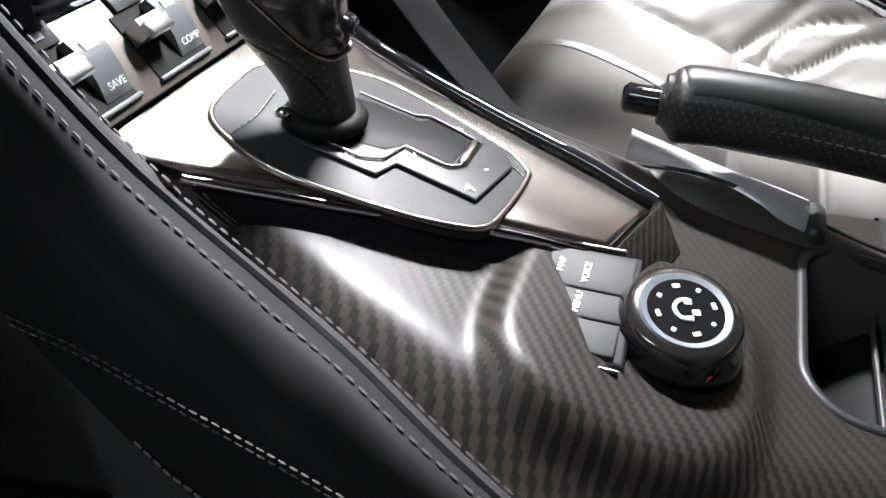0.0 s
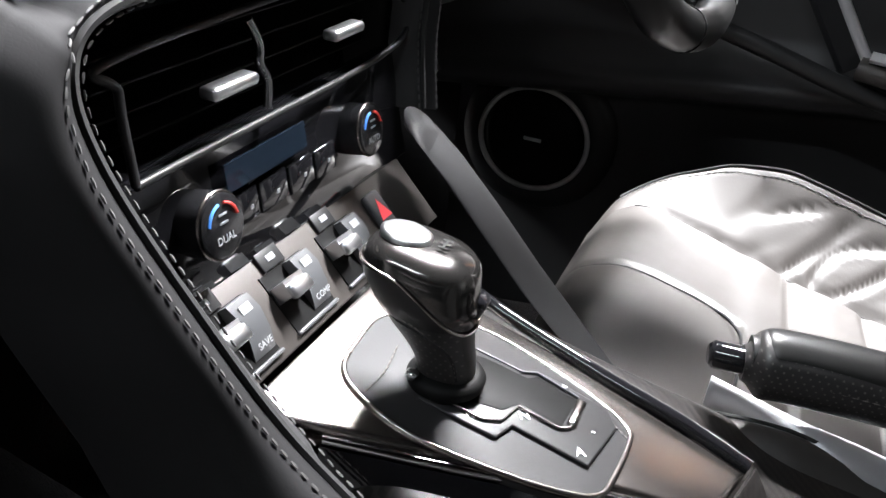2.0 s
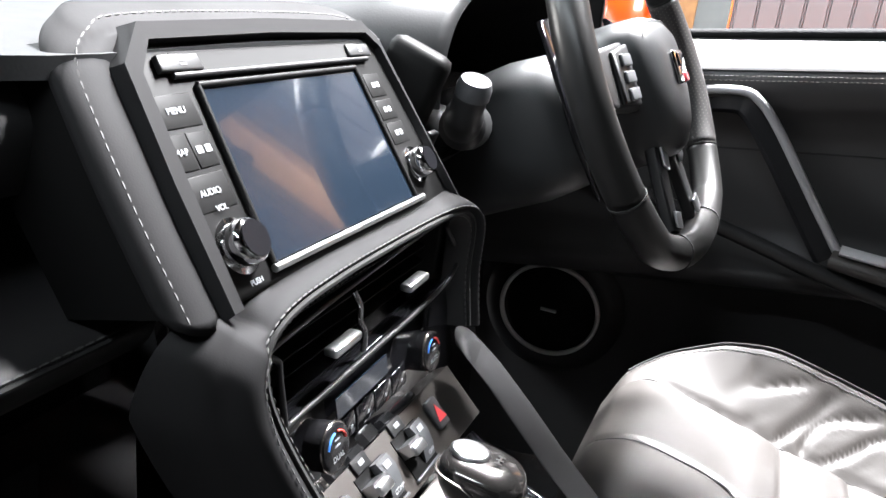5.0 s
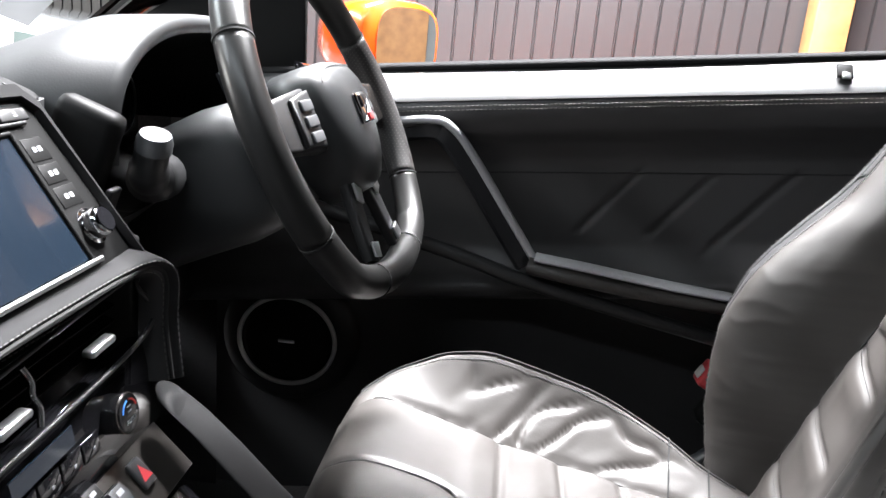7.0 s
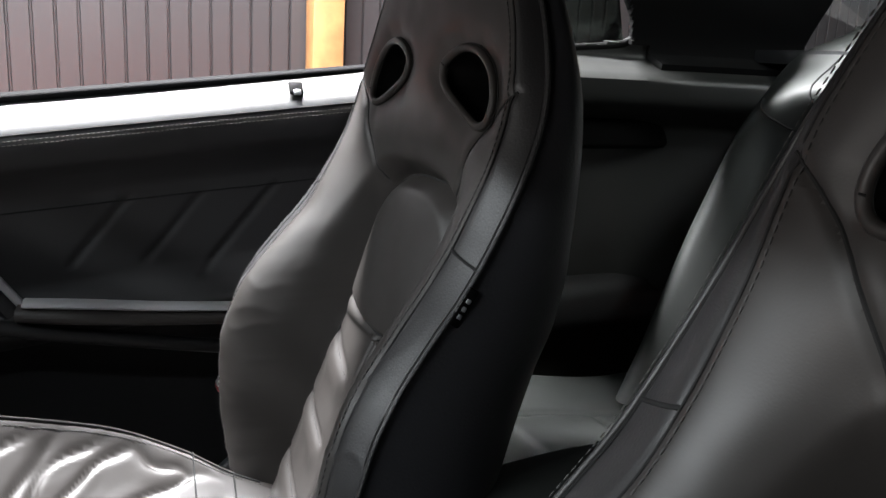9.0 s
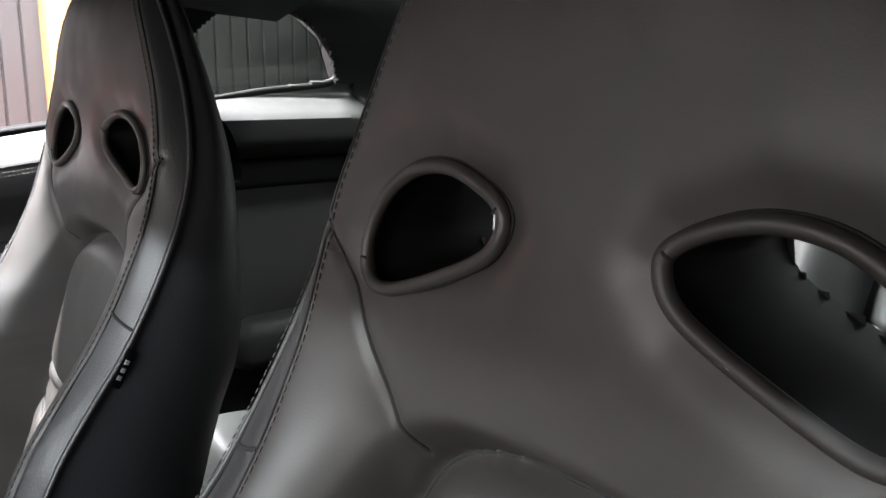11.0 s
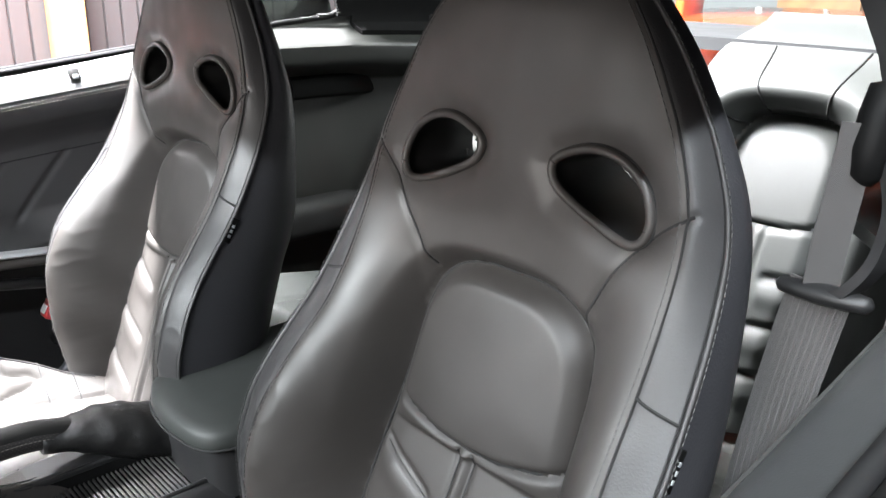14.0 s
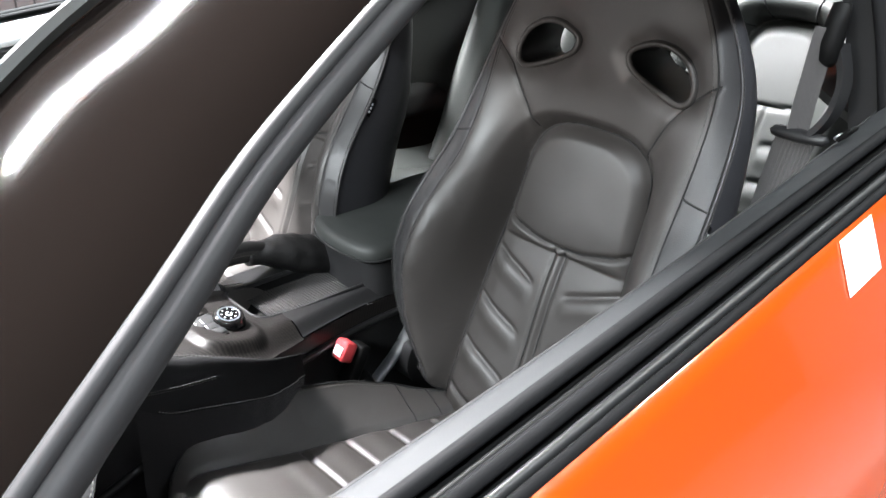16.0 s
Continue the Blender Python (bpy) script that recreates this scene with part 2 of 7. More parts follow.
M = {
    "leather": material("black_leather", (0.017, 0.0165, 0.017), 0.47, spec=0.45, bump=(330, 0.22, 0.0008, "voronoi"), vary=(9, 0.6, (0.023, 0.022, 0.022)), rough_vary=0.06),
    "leather_smooth": material("smooth_black_leather", (0.0245, 0.0218, 0.0200), 0.49, spec=0.45, bump=(420, 0.10, 0.0006, "voronoi"), vary=(6, 0.7, (0.034, 0.0308, 0.0288)), rough_vary=0.07),
    "leather_grip": material("glossy_grip_leather", (0.010, 0.0098, 0.0096), 0.36, spec=0.35, bump=(300, 0.08, 0.0006, "noise"), rough_vary=0.04),
    "leather_side": material("grained_vinyl", (0.020, 0.020, 0.0225), 0.48, spec=0.4, bump=(260, 0.28, 0.0008, "voronoi"), rough_vary=0.05),
    "leather_perf": perforated_material("perforated_leather"),
    "leather_rear": material("rear_leather", (0.024, 0.026, 0.0245), 0.55, spec=0.35, bump=(300, 0.06, 0.0006, "noise"), rough_vary=0.05),
    "dash": material("soft_dash_leather", (0.016, 0.0155, 0.016), 0.58, spec=0.22, bump=(600, 0.08, 0.0005, "voronoi"), vary=(7, 0.5, (0.029, 0.030, 0.031)), rough_vary=0.04),
    # dash leather again, darkened in colour for the weaker light on the stack
    "stack": material("shaded_stack_leather", (0.0125, 0.0123, 0.0127), 0.68, spec=0.06, bump=(600, 0.08, 0.0005, "voronoi"), vary=(7, 0.5, (0.0175, 0.0173, 0.0178)), rough_vary=0.04),
    # dash leather again, lightened in colour for the stronger light on the doors
    "door_skin": material("lit_door_leather", (0.025, 0.0245, 0.025), 0.50, spec=0.35, bump=(600, 0.08, 0.0005, "voronoi"), vary=(7, 0.5, (0.036, 0.035, 0.036)), rough_vary=0.04),
    "dash_top": material("dash_top_skin", (0.024, 0.025, 0.026), 0.46, spec=0.3, bump=(380, 0.12, 0.0006, "voronoi"), rough_vary=0.04),
    "quarter": material("grey_trim_plastic", (0.017, 0.0175, 0.0165), 0.45, spec=0.4, bump=(420, 0.15, 0.0006, "voronoi"), rough_vary=0.05),
    "plastic": material("black_plastic", (0.013, 0.013, 0.0135), 0.45, spec=0.35, bump=(900, 0.08, 0.0003, "noise")),
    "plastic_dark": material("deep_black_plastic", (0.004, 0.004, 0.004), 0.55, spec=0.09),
    "plastic_grey": material("grey_plastic", (0.05, 0.052, 0.055), 0.4, bump=(900, 0.06, 0.0003, "noise")),
    "gloss": material("gloss_black", (0.006, 0.006, 0.007), 0.06, coat=0.3),
    "gloss_soft": material("piano_black", (0.010, 0.010, 0.011), 0.2),
    "pillar_gloss": material("dark_gloss_paint", (0.004, 0.003, 0.0026), 0.05, spec=0.22),
    "seal_grey": material("worn_grey_rubber", (0.013, 0.0127, 0.0133), 0.6, spec=0.2, bump=(400, 0.1, 0.0004, "noise"), rough_vary=0.05),
    "satin": material("smoked_satin_metal", (0.30, 0.275, 0.26), 0.24, 1.0, rough_vary=0.04),
    "panel": material("switch_panel_metal", (0.06, 0.054, 0.05), 0.4, 0.5, bump=(1500, 0.05, 0.0002, "noise")),
    "cap": material("dark_chrome", (0.10, 0.095, 0.092), 0.14, 0.9, rough_vary=0.04),
    "rail": material("polished_grey_trim", (0.30, 0.295, 0.305), 0.32, 0.3, rough_vary=0.04),
    "key_cap": material("soft_touch_key", (0.012, 0.012, 0.0125), 0.62, spec=0.3, bump=(900, 0.08, 0.0003, "noise")),
    # leather of the armrest top; light from above is put into its pale colour
    "armrest_lit": material("lit_armrest_leather", (0.34, 0.34, 0.345), 0.34, spec=0.5, bump=(380, 0.12, 0.0006, "voronoi"), rough_vary=0.05),
    "window_pale": material("pale_window_glass", (0.085, 0.105, 0.10), 0.1, spec=0.2, vary=(3, 0.7, (0.05, 0.062, 0.06))),
    "chrome": material("chrome", (0.72, 0.72, 0.73), 0.08, 1.0),
    "silver": material("satin_silver", (0.68, 0.69, 0.70), 0.28, 1.0),
    "silver_dark": material("worn_chrome", (0.42, 0.42, 0.43), 0.16, 1.0, rough_vary=0.05),
    "pale_ring": material("pale_blue_plastic", (0.075, 0.09, 0.105), 0.5),
    "silver_ring": material("silver_paint", (0.50, 0.49, 0.48), 0.4, 0.35),
    "carbon": carbon_material("carbon_weave"),
    "fabric": material("webbing", (0.040, 0.037, 0.036), 0.75, bump=(1400, 0.5, 0.0006, "wave"), sheen=0.3),
    "webbing_pale": material("worn_webbing", (0.060, 0.056, 0.055), 0.8, sheen=0.3),
    "boot": material("brake_boot_leather", (0.006, 0.0058, 0.0058), 0.42, bump=(60, 0.5, 0.004, "noise")),
    "carpet": material("carpet", (0.012, 0.0115, 0.012), 0.95, spec=0.1, bump=(900, 0.8, 0.002, "noise"), vary=(300, 0.8, (0.022, 0.02, 0.022)), sheen=0.1),
    "headliner": material("headliner_cloth", (0.007, 0.007, 0.007), 0.95, spec=0.03, bump=(800, 0.3, 0.0008, "noise")),
    "rubber": material("rubber", (0.009, 0.009, 0.0095), 0.7, spec=0.06, bump=(400, 0.1, 0.0004, "noise")),
    "rubber_mat": material("ribbed_rubber", (0.024, 0.0235, 0.023), 0.55),
    "thread": material("grey_thread", (0.040, 0.039, 0.038), 0.75),
    "thread_dark": material("dark_thread", (0.10, 0.092, 0.085), 0.75),
    "thread_light": material("pale_thread", (0.15, 0.145, 0.14), 0.7),
    "seam": material("seam_shadow", (0.006, 0.006, 0.006), 0.9),
    "orange": material("pearl_orange_paint", (0.53, 0.060, 0.003), 0.26, 0.15, 1.0, vary=(2, 0.4, (0.58, 0.072, 0.004)), bump=(700, 0.02, 0.0002, "noise")),
    "red": material("red_plastic", (0.62, 0.06, 0.07), 0.35),
    "white": material("white_plastic", (0.75, 0.75, 0.74), 0.4),
    "white_mark": material("white_print", (0.72, 0.73, 0.74), 0.5),
    "grey_mark": material("grey_print", (0.26, 0.27, 0.28), 0.5),
    "white_paint": material("white_car_paint", (0.55, 0.56, 0.57), 0.15, 0, 0.8),
    "blue_mark": material("blue_print", (0.06, 0.25, 0.75), 0.5),
    "red_mark": material("red_print", (0.75, 0.06, 0.05), 0.5),
    "screen": material("screen_glass", (0.006, 0.010, 0.016), 0.16, 0, 0.6),
    "mirror": material("mirror", (0.9, 0.9, 0.9), 0.01, 1.0),
    "glass": glass_material("clear_glass"),
    "glass_front": glass_material("windscreen_glass", (0.54, 0.57, 0.56), ior=1.35),
    "glass_tint": glass_material("tinted_glass", (0.45, 0.50, 0.47)),
    "wall": material("grey_cladding", (0.026, 0.0235, 0.0245), 0.34, 0.0, spec=0.5, vary=(1.5, 0.7, (0.036, 0.033, 0.034)), bump=(40, 0.1, 0.002, "noise")),
    "board": material("slate_board", (0.11, 0.12, 0.12), 0.6, vary=(8, 0.5, (0.14, 0.15, 0.15))),
    "wood": material("pine_timber", (0.30, 0.15, 0.055), 0.6, vary=(14, 0.8, (0.20, 0.09, 0.033)), bump=(30, 0.3, 0.002, "noise")),
    "concrete": material("garage_concrete", (0.19, 0.185, 0.18), 0.55, vary=(3, 0.7, (0.14, 0.137, 0.133)), bump=(60, 0.2, 0.002, "noise")),
    "ceiling": material("dark_ceiling_sheet", (0.03, 0.029, 0.029), 0.6, vary=(2, 0.4, (0.04, 0.039, 0.038)), bump=(14, 0.8, 0.02, "wave")),
    "tube": emitter("lit_tube", (0.95, 0.98, 1.0), 3.0),
    "tape": material("white_tape", (0.85, 0.85, 0.84), 0.5),
}


# ---- mesh helpers ----
def spline(pts, n, closed=False):
    """n points along a smooth curve through pts."""
    p = [Vector(q) for q in pts]
    k = len(p)
    segs = k if closed else k - 1
    out = []
    for i in range(n):
        s = i / (n if closed else n - 1) * segs
        a = min(int(s), segs - 1)
        t = s - a
        if closed:
            p0, p1, p2, p3 = p[(a - 1) % k], p[a % k], p[(a + 1) % k], p[(a + 2) % k]
        else:
            p1, p2 = p[a], p[a + 1]
            p0 = p[a - 1] if a > 0 else p1 * 2 - p2
            p3 = p[a + 2] if a + 2 < k else p2 * 2 - p1
        out.append(0.5 * ((2 * p1) + (p2 - p0) * t + (2 * p0 - 5 * p1 + 4 * p2 - p3) * t * t + (3 * p1 - p0 - 3 * p2 + p3) * t ** 3))
    return out


def profile(pairs):
    """A smooth function through (x, y) pairs that never overshoots."""
    xs, ys = [a for a, _ in pairs], [b for _, b in pairs]
    d = [(ys[i + 1] - ys[i]) / (xs[i + 1] - xs[i]) for i in range(len(xs) - 1)]
    m = [d[0]] + [0 if d[i - 1] * d[i] <= 0 else 2 * d[i - 1] * d[i] / (d[i - 1] + d[i]) for i in range(1, len(d))] + [d[-1]]

    def f(x):
        if x <= xs[0]:
            return ys[0]
        if x >= xs[-1]:
            return ys[-1]
        i = 0
        while xs[i + 1] < x:
            i += 1
        h = xs[i + 1] - xs[i]
        t = (x - xs[i]) / h
        return ((2 * t ** 3 - 3 * t * t + 1) * ys[i] + (t ** 3 - 2 * t * t + t) * h * m[i] + (3 * t * t - 2 * t ** 3) * ys[i + 1] + (t ** 3 - t * t) * h * m[i + 1])

    return f


def smooth(a, b, x):
    t = max(0.0, min(1.0, (x - a) / (b - a)))
    return t * t * (3 - 2 * t)


def grid(f, nu, nv, keep=None, closed_u=False):
    """A sheet of quads over f(u, v), u and v from 0 to 1; keep(point) drops faces."""
    bm = bmesh.new()
    cols = nu if closed_u else nu + 1
    vs = [[bm.verts.new(f(i / nu, j / nv)) for i in range(cols)] for j in range(nv + 1)]
    for j in range(nv):
        for i in range(nu):
            q = (vs[j][i], vs[j][(i + 1) % cols], vs[j + 1][(i + 1) % cols], vs[j + 1][i])
            if keep and not keep((q[0].co + q[2].co) / 2):
                continue
            if len(set(q)) == 4:
                bm.faces.new(q)
    for v in [v for v in bm.verts if not v.link_faces]:
        bm.verts.remove(v)
    return bm


def loft(rings, caps=True, closed=True):
    bm = bmesh.new()
    vs = [[bm.verts.new(p) for p in r] for r in rings]
    n = len(rings[0])
    for a, b in zip(vs, vs[1:]):
        for i in range(n if closed else n - 1):
            bm.faces.new((a[i], a[(i + 1) % n], b[(i + 1) % n], b[i]))
    if caps and closed:
        bm.faces.new(vs[0][::-1])
        bm.faces.new(vs[-1])
    bmesh.ops.recalc_face_normals(bm, faces=bm.faces)
    return bm


def tube(pts, r, seg=8, closed=False, flat=1.0, up=None):
    """A round bar along pts; r a number or one for each point; flat squeezes it along up."""
    pts = [Vector(p) for p in pts]
    n = len(pts)
    rings = []
    ref = Vector(up) if up else None
    last = None
    for i, p in enumerate(pts):
        a = pts[(i - 1) % n] if (i or closed) else p
        b = pts[(i + 1) % n] if (i < n - 1 or closed) else p
        t = (b - a).normalized()
        if ref:
            s = t.cross(ref).normalized()
        elif last is None:
            s = t.cross(Vector((0.13, 0.27, 0.95))).normalized()
        else:
            s = (last - t * last.dot(t)).normalized()
        last = s
        w = s.cross(t)
        rr = r[i] if isinstance(r, (list, tuple)) else r
        rings.append([p + rr * (math.cos(2 * math.pi * k / seg) * s + flat * math.sin(2 * math.pi * k / seg) * w) for k in range(seg)])
    if closed:
        rings.append(rings[0])
        bm = loft(rings, caps=False)
        bmesh.ops.remove_doubles(bm, verts=bm.verts, dist=1e-6)
        return bm
    return loft(rings)


def box(size, at=(0, 0, 0), bevel=0.003, rot=None, seg=2, taper=1.0):
    bm = bmesh.new()
    bmesh.ops.create_cube(bm, size=1)
    for v in bm.verts:
        v.co = Vector((v.co.x * size[0] * (taper if v.co.z > 0 else 1), v.co.y * size[1] * (taper if v.co.z > 0 else 1), v.co.z * size[2]))
    if bevel:
        bmesh.ops.bevel(bm, geom=bm.edges[:], offset=min(bevel, min(size) * 0.49), segments=seg, profile=0.5, affect="EDGES")
    m = Matrix.Translation(at) @ (rot.to_4x4() if rot else Matrix())
    bm.transform(m)
    return bm


def prism(pts, depth, bevel=0.0, seg=2):
    """A plate: the flat outline pts (Vectors in order), drawn out by the vector depth, its rims rounded."""
    bm = bmesh.new()
    depth = Vector(depth)
    lo = [bm.verts.new(Vector(p)) for p in pts]
    hi = [bm.verts.new(Vector(p) + depth) for p in pts]
    n = len(pts)
    bm.faces.new(lo)
    bm.faces.new(hi[::-1])
    for i in range(n):
        bm.faces.new((lo[i], hi[i], hi[(i + 1) % n], lo[(i + 1) % n]))
    bmesh.ops.recalc_face_normals(bm, faces=bm.faces)
    if bevel:
        rim = [e for e in bm.edges if (e.verts[0] in lo) == (e.verts[1] in lo)]
        bmesh.ops.bevel(bm, geom=rim, offset=bevel, segments=seg, profile=0.5, affect="EDGES")
    return bm


def lathe(at, axis, prof, seg=32, caps=True):
    """A turned body: prof holds (radius, height along axis)."""
    axis = Vector(axis).normalized()
    s = axis.cross(Vector((0.2, 0.9, 0.1) if abs(axis.y) < 0.8 else (1, 0, 0))).normalized()
    w = axis.cross(s)
    at = Vector(at)
    rings = [[at + axis * h + r * (math.cos(2 * math.pi * k / seg) * s + math.sin(2 * math.pi * k / seg) * w) for k in range(seg)] for r, h in prof]
    return loft(rings, caps=caps)


def merge(*bms):
    out = bmesh.new()
    for b in bms:
        me = bpy.data.meshes.new("tmp")
        b.to_mesh(me)
        out.from_mesh(me)
        b.free()
        bpy.data.meshes.remove(me)
    return out


def stitches(pts, pitch=0.006, length=0.004, r=0.0006):
    """Short thread dashes along a line of points."""
    pts = [Vector(p) for p in pts]
    verts, faces = [], []
    run, want = 0.0, 0.0
    for a, b in zip(pts, pts[1:]):
        d = (b - a).length
        if d < 1e-9:
            continue
        t = (b - a) / d
        s = t.cross(Vector((0.31, 0.22, 0.92))).normalized()
        w = s.cross(t)
        while want < run + d:
            p = a + t * (want - run)
            k = len(verts)
            for h in (0, length / 2, length):
                rr = r if h == length / 2 else r * 0.6
                verts += [p + t * h + rr * s, p + t * h + rr * w, p + t * h - rr * s, p + t * h - rr * w]
            for h in (0, 4):
                faces += [(k + h + i, k + h + (i + 1) % 4, k + h + 4 + (i + 1) % 4, k + h + 4 + i) for i in range(4)]
            want += pitch
        run += d
    me = bpy.data.meshes.new("tmp")
    me.from_pydata(verts, [], faces)
    bm = bmesh.new()
    bm.from_mesh(me)
    bpy.data.meshes.remove(me)
    return bm


def thicken(bm, d):
    bmesh.ops.recalc_face_normals(bm, faces=bm.faces)
    bmesh.ops.solidify(bm, geom=bm.faces[:], thickness=d)
    return bm


def thing(name, at, label, category, group="", kind=""):
    ob = new(name)
    ob.empty_display_size = 0.05
    ob.location = at
    return tagged(ob, label, category, group, kind)


def base_of(ob):
    at = Vector((0, 0, 0))
    while ob:
        at += ob.location
        ob = ob.parent
    return at


def part(name, bm, mat, parent=None, label="", flat=False, sharp=50):
    """Links bm (in world metres) as one mesh under parent."""
    me = bpy.data.meshes.new(name)
    if parent:
        bm.transform(Matrix.Translation(-base_of(parent)))
    bm.to_mesh(me)
    bm.free()
    me.materials.append(M[mat])
    if not flat:
        me.shade_smooth()
        me.set_sharp_from_angle(angle=radians(sharp))
    ob = new(name, me)
    if parent:
        ob.parent = parent
    if label:
        ob["label"] = label
    return ob


def structure(name, bm, mat, label, category, flat=False, sharp=50):
    return tagged(part(name, bm, mat, None, "", flat, sharp), label, category, kind="structure")


def letters(name, text, at, right, up, size, mat, parent, label=""):
    """Flat print on a surface, by the built-in font."""
    cu = bpy.data.curves.new(name, "FONT")
    cu.body, cu.size, cu.align_x, cu.align_y, cu.extrude = text, size, "CENTER", "CENTER", 0.00015
    tmp = new("tmp_text", cu)
    me = bpy.data.meshes.new_from_object(tmp)
    bpy.data.objects.remove(tmp)
    bpy.data.curves.remove(cu)
    r, u = Vector(right).normalized(), Vector(up).normalized()
    u = (u - r * u.dot(r)).normalized()
    n = r.cross(u)
    m = Matrix((r, u, n)).transposed().to_4x4()
    m.translation = Vector(at) - base_of(parent)
    me.transform(m)
    me.materials.clear()
    me.materials.append(M[mat])
    ob = new(name, me)
    ob.parent = parent
    if label:
        ob["label"] = label
    return ob


# ---- garage ----
def ribbed_wall(p0, p1, height, inward, pitch=0.072, groove=0.012, depth=0.014):
    """Upright sheet cladding from p0 to p1: flat pans with narrow sunk joints, and a back face."""
    p0, p1, inward = Vector(p0), Vector(p1), Vector(inward).normalized()
    run = (p1 - p0).length
    t = (p1 - p0) / run
    pts, s = [p0.copy()], 0.0
    while s + pitch < run:
        for a, d in ((pitch - groove, 0), (pitch - groove * 0.7, -depth), (pitch - groove * 0.3, -depth), (pitch, 0)):
            pts.append(p0 + t * (s + a) + inward * d)
        s += pitch
    pts.append(p1)
    back = [q - inward * 0.06 for q in (p1, p0)]
    bm = bmesh.new()
    lo = [bm.verts.new(q) for q in pts + back]
    hi = [bm.verts.new(q + Vector((0, 0, height))) for q in pts + back]
    n = len(lo)
    for i in range(n):
        bm.faces.new((lo[i], lo[(i + 1) % n], hi[(i + 1) % n], hi[i]))
    bm.faces.new(hi)
    bm.faces.new(lo[::-1])
    return bm


structure("floor", box((9.8, 11.6, 0.1), (0.7, 1.2, -0.05), 0), "concrete", "grey power-floated concrete garage floor under the car", "floor", True)
structure("ceiling", box((9.8, 11.6, 0.1), (0.7, 1.2, 2.95), 0), "ceiling", "dark ribbed sheet garage ceiling with strip lamps", "ceiling", True)
structure("wall_east", ribbed_wall((2.62, -4.3, 0), (2.62, 1.46, 0), 2.9, (-1, 0, 0)), "wall", "dark grey upright ribbed metal cladding wall", "wall", True)
structure("wall_bay_return", box((2.72, 0.06, 2.9), (4.04, 0.30, 1.45), 0.004), "wall", "dark grey sheet wall at the side of the garage bay", "wall", True)
structure("wall_bay_east", ribbed_wall((5.40, 0.33, 0), (5.40, 6.8, 0), 2.9, (-1, 0, 0)), "wall", "dark grey upright ribbed metal cladding wall", "wall", True)
structure("wall_west", ribbed_wall((-4.1, 6.8, 0), (-4.1, -4.3, 0), 2.9, (1, 0, 0)), "wall", "dark grey upright ribbed metal cladding wall", "wall", True)
structure("wall_north", ribbed_wall((5.46, 6.85, 0), (-4.16, 6.85, 0), 2.9, (0, -1, 0)), "wall", "dark grey upright ribbed metal cladding wall", "wall", True)
structure("wall_south", box((6.84, 0.1, 2.9), (-0.74, -4.36, 1.45), 0), "board", "slate grey boarded garage wall behind the car", "wall", True)

win = structure("window_1", merge(box((2.6, 0.06, 0.10), (-0.9, 6.79, 2.30), 0.01), box((2.6, 0.06, 0.10), (-0.9, 6.79, 0.60), 0.01), box((0.10, 0.06, 1.6), (-2.15, 6.79, 1.45), 0.01), box((0.10, 0.06, 1.6), (0.35, 6.79, 1.45), 0.01)), "white", "white framed opal window letting in daylight", "window", True)
part("pane", box((2.4, 0.02, 1.6), (-0.9, 6.80, 1.45), 0), "tube", win, "lit opal pane", flat=True)


def timber_post(at, size, label):
    p = thing("timber_post", at, label, "post", "timber posts of the garage")
    part("post_shaft", box((size[0], size[1], 2.9), (at[0], at[1], 1.45), 0.004), "wood", p)
    return p


timber_post((2.545, -1.035, 0), (0.1, 0.118), "square pine timber post standing against the ribbed cladding wall")
timber_post((1.00, -4.24, 0), (0.42, 0.12), "broad pine timber post on the slate grey wall")

# wall brackets and a cable on the slate wall
for x, z in ((1.86, 1.62), (1.22, 1.52)):
    br = thing("wall_bracket", (x, -4.31, z - 0.2), "white painted steel shelf bracket screwed to the slate wall", "bracket", "white wall brackets")
    part("upright", box((0.07, 0.02, 0.36), (x, -4.298, z), 0.004), "white", br)
    part("arm", box((0.05, 0.3, 0.05), (x, -4.14, z - 0.14), 0.006), "white", br)
    part("hook", tube(spline([(x, -4.0, z - 0.14), (x, -3.94, z - 0.11), (x, -3.94, z - 0.02)], 10), 0.02), "white", br)
cable = thing("cable", (0.93, -4.17, 1.1), "white electric cable looped down the timber post", "cable")
part("cable_run", tube(spline([(0.80, -4.17, 2.6), (0.82, -4.165, 1.75), (0.96, -4.165, 1.6), (0.99, -4.165, 1.4), (0.93, -4.165, 1.22), (0.78, -4.165, 1.16), (0.62, -4.165, 1.2)], 40), 0.011), "white", cable)

for loc, size, watts, color in LAMPS:
    lamp = thing("strip_lamp", (loc[0], loc[1], 2.74), "white ceiling strip lamp with a lit tube", "lamp", "ceiling strip lamps")
    part("housing", box((size[0] + 0.04, size[1] + 0.04, 0.06), (loc[0], loc[1], 2.866), 0.01), "white", lamp)
    part("diffuser", box((size[0] - 0.02, size[1] - 0.02, 0.05), (loc[0], loc[1], 2.81), 0.012), "tube", lamp, "lit opal tube cover")


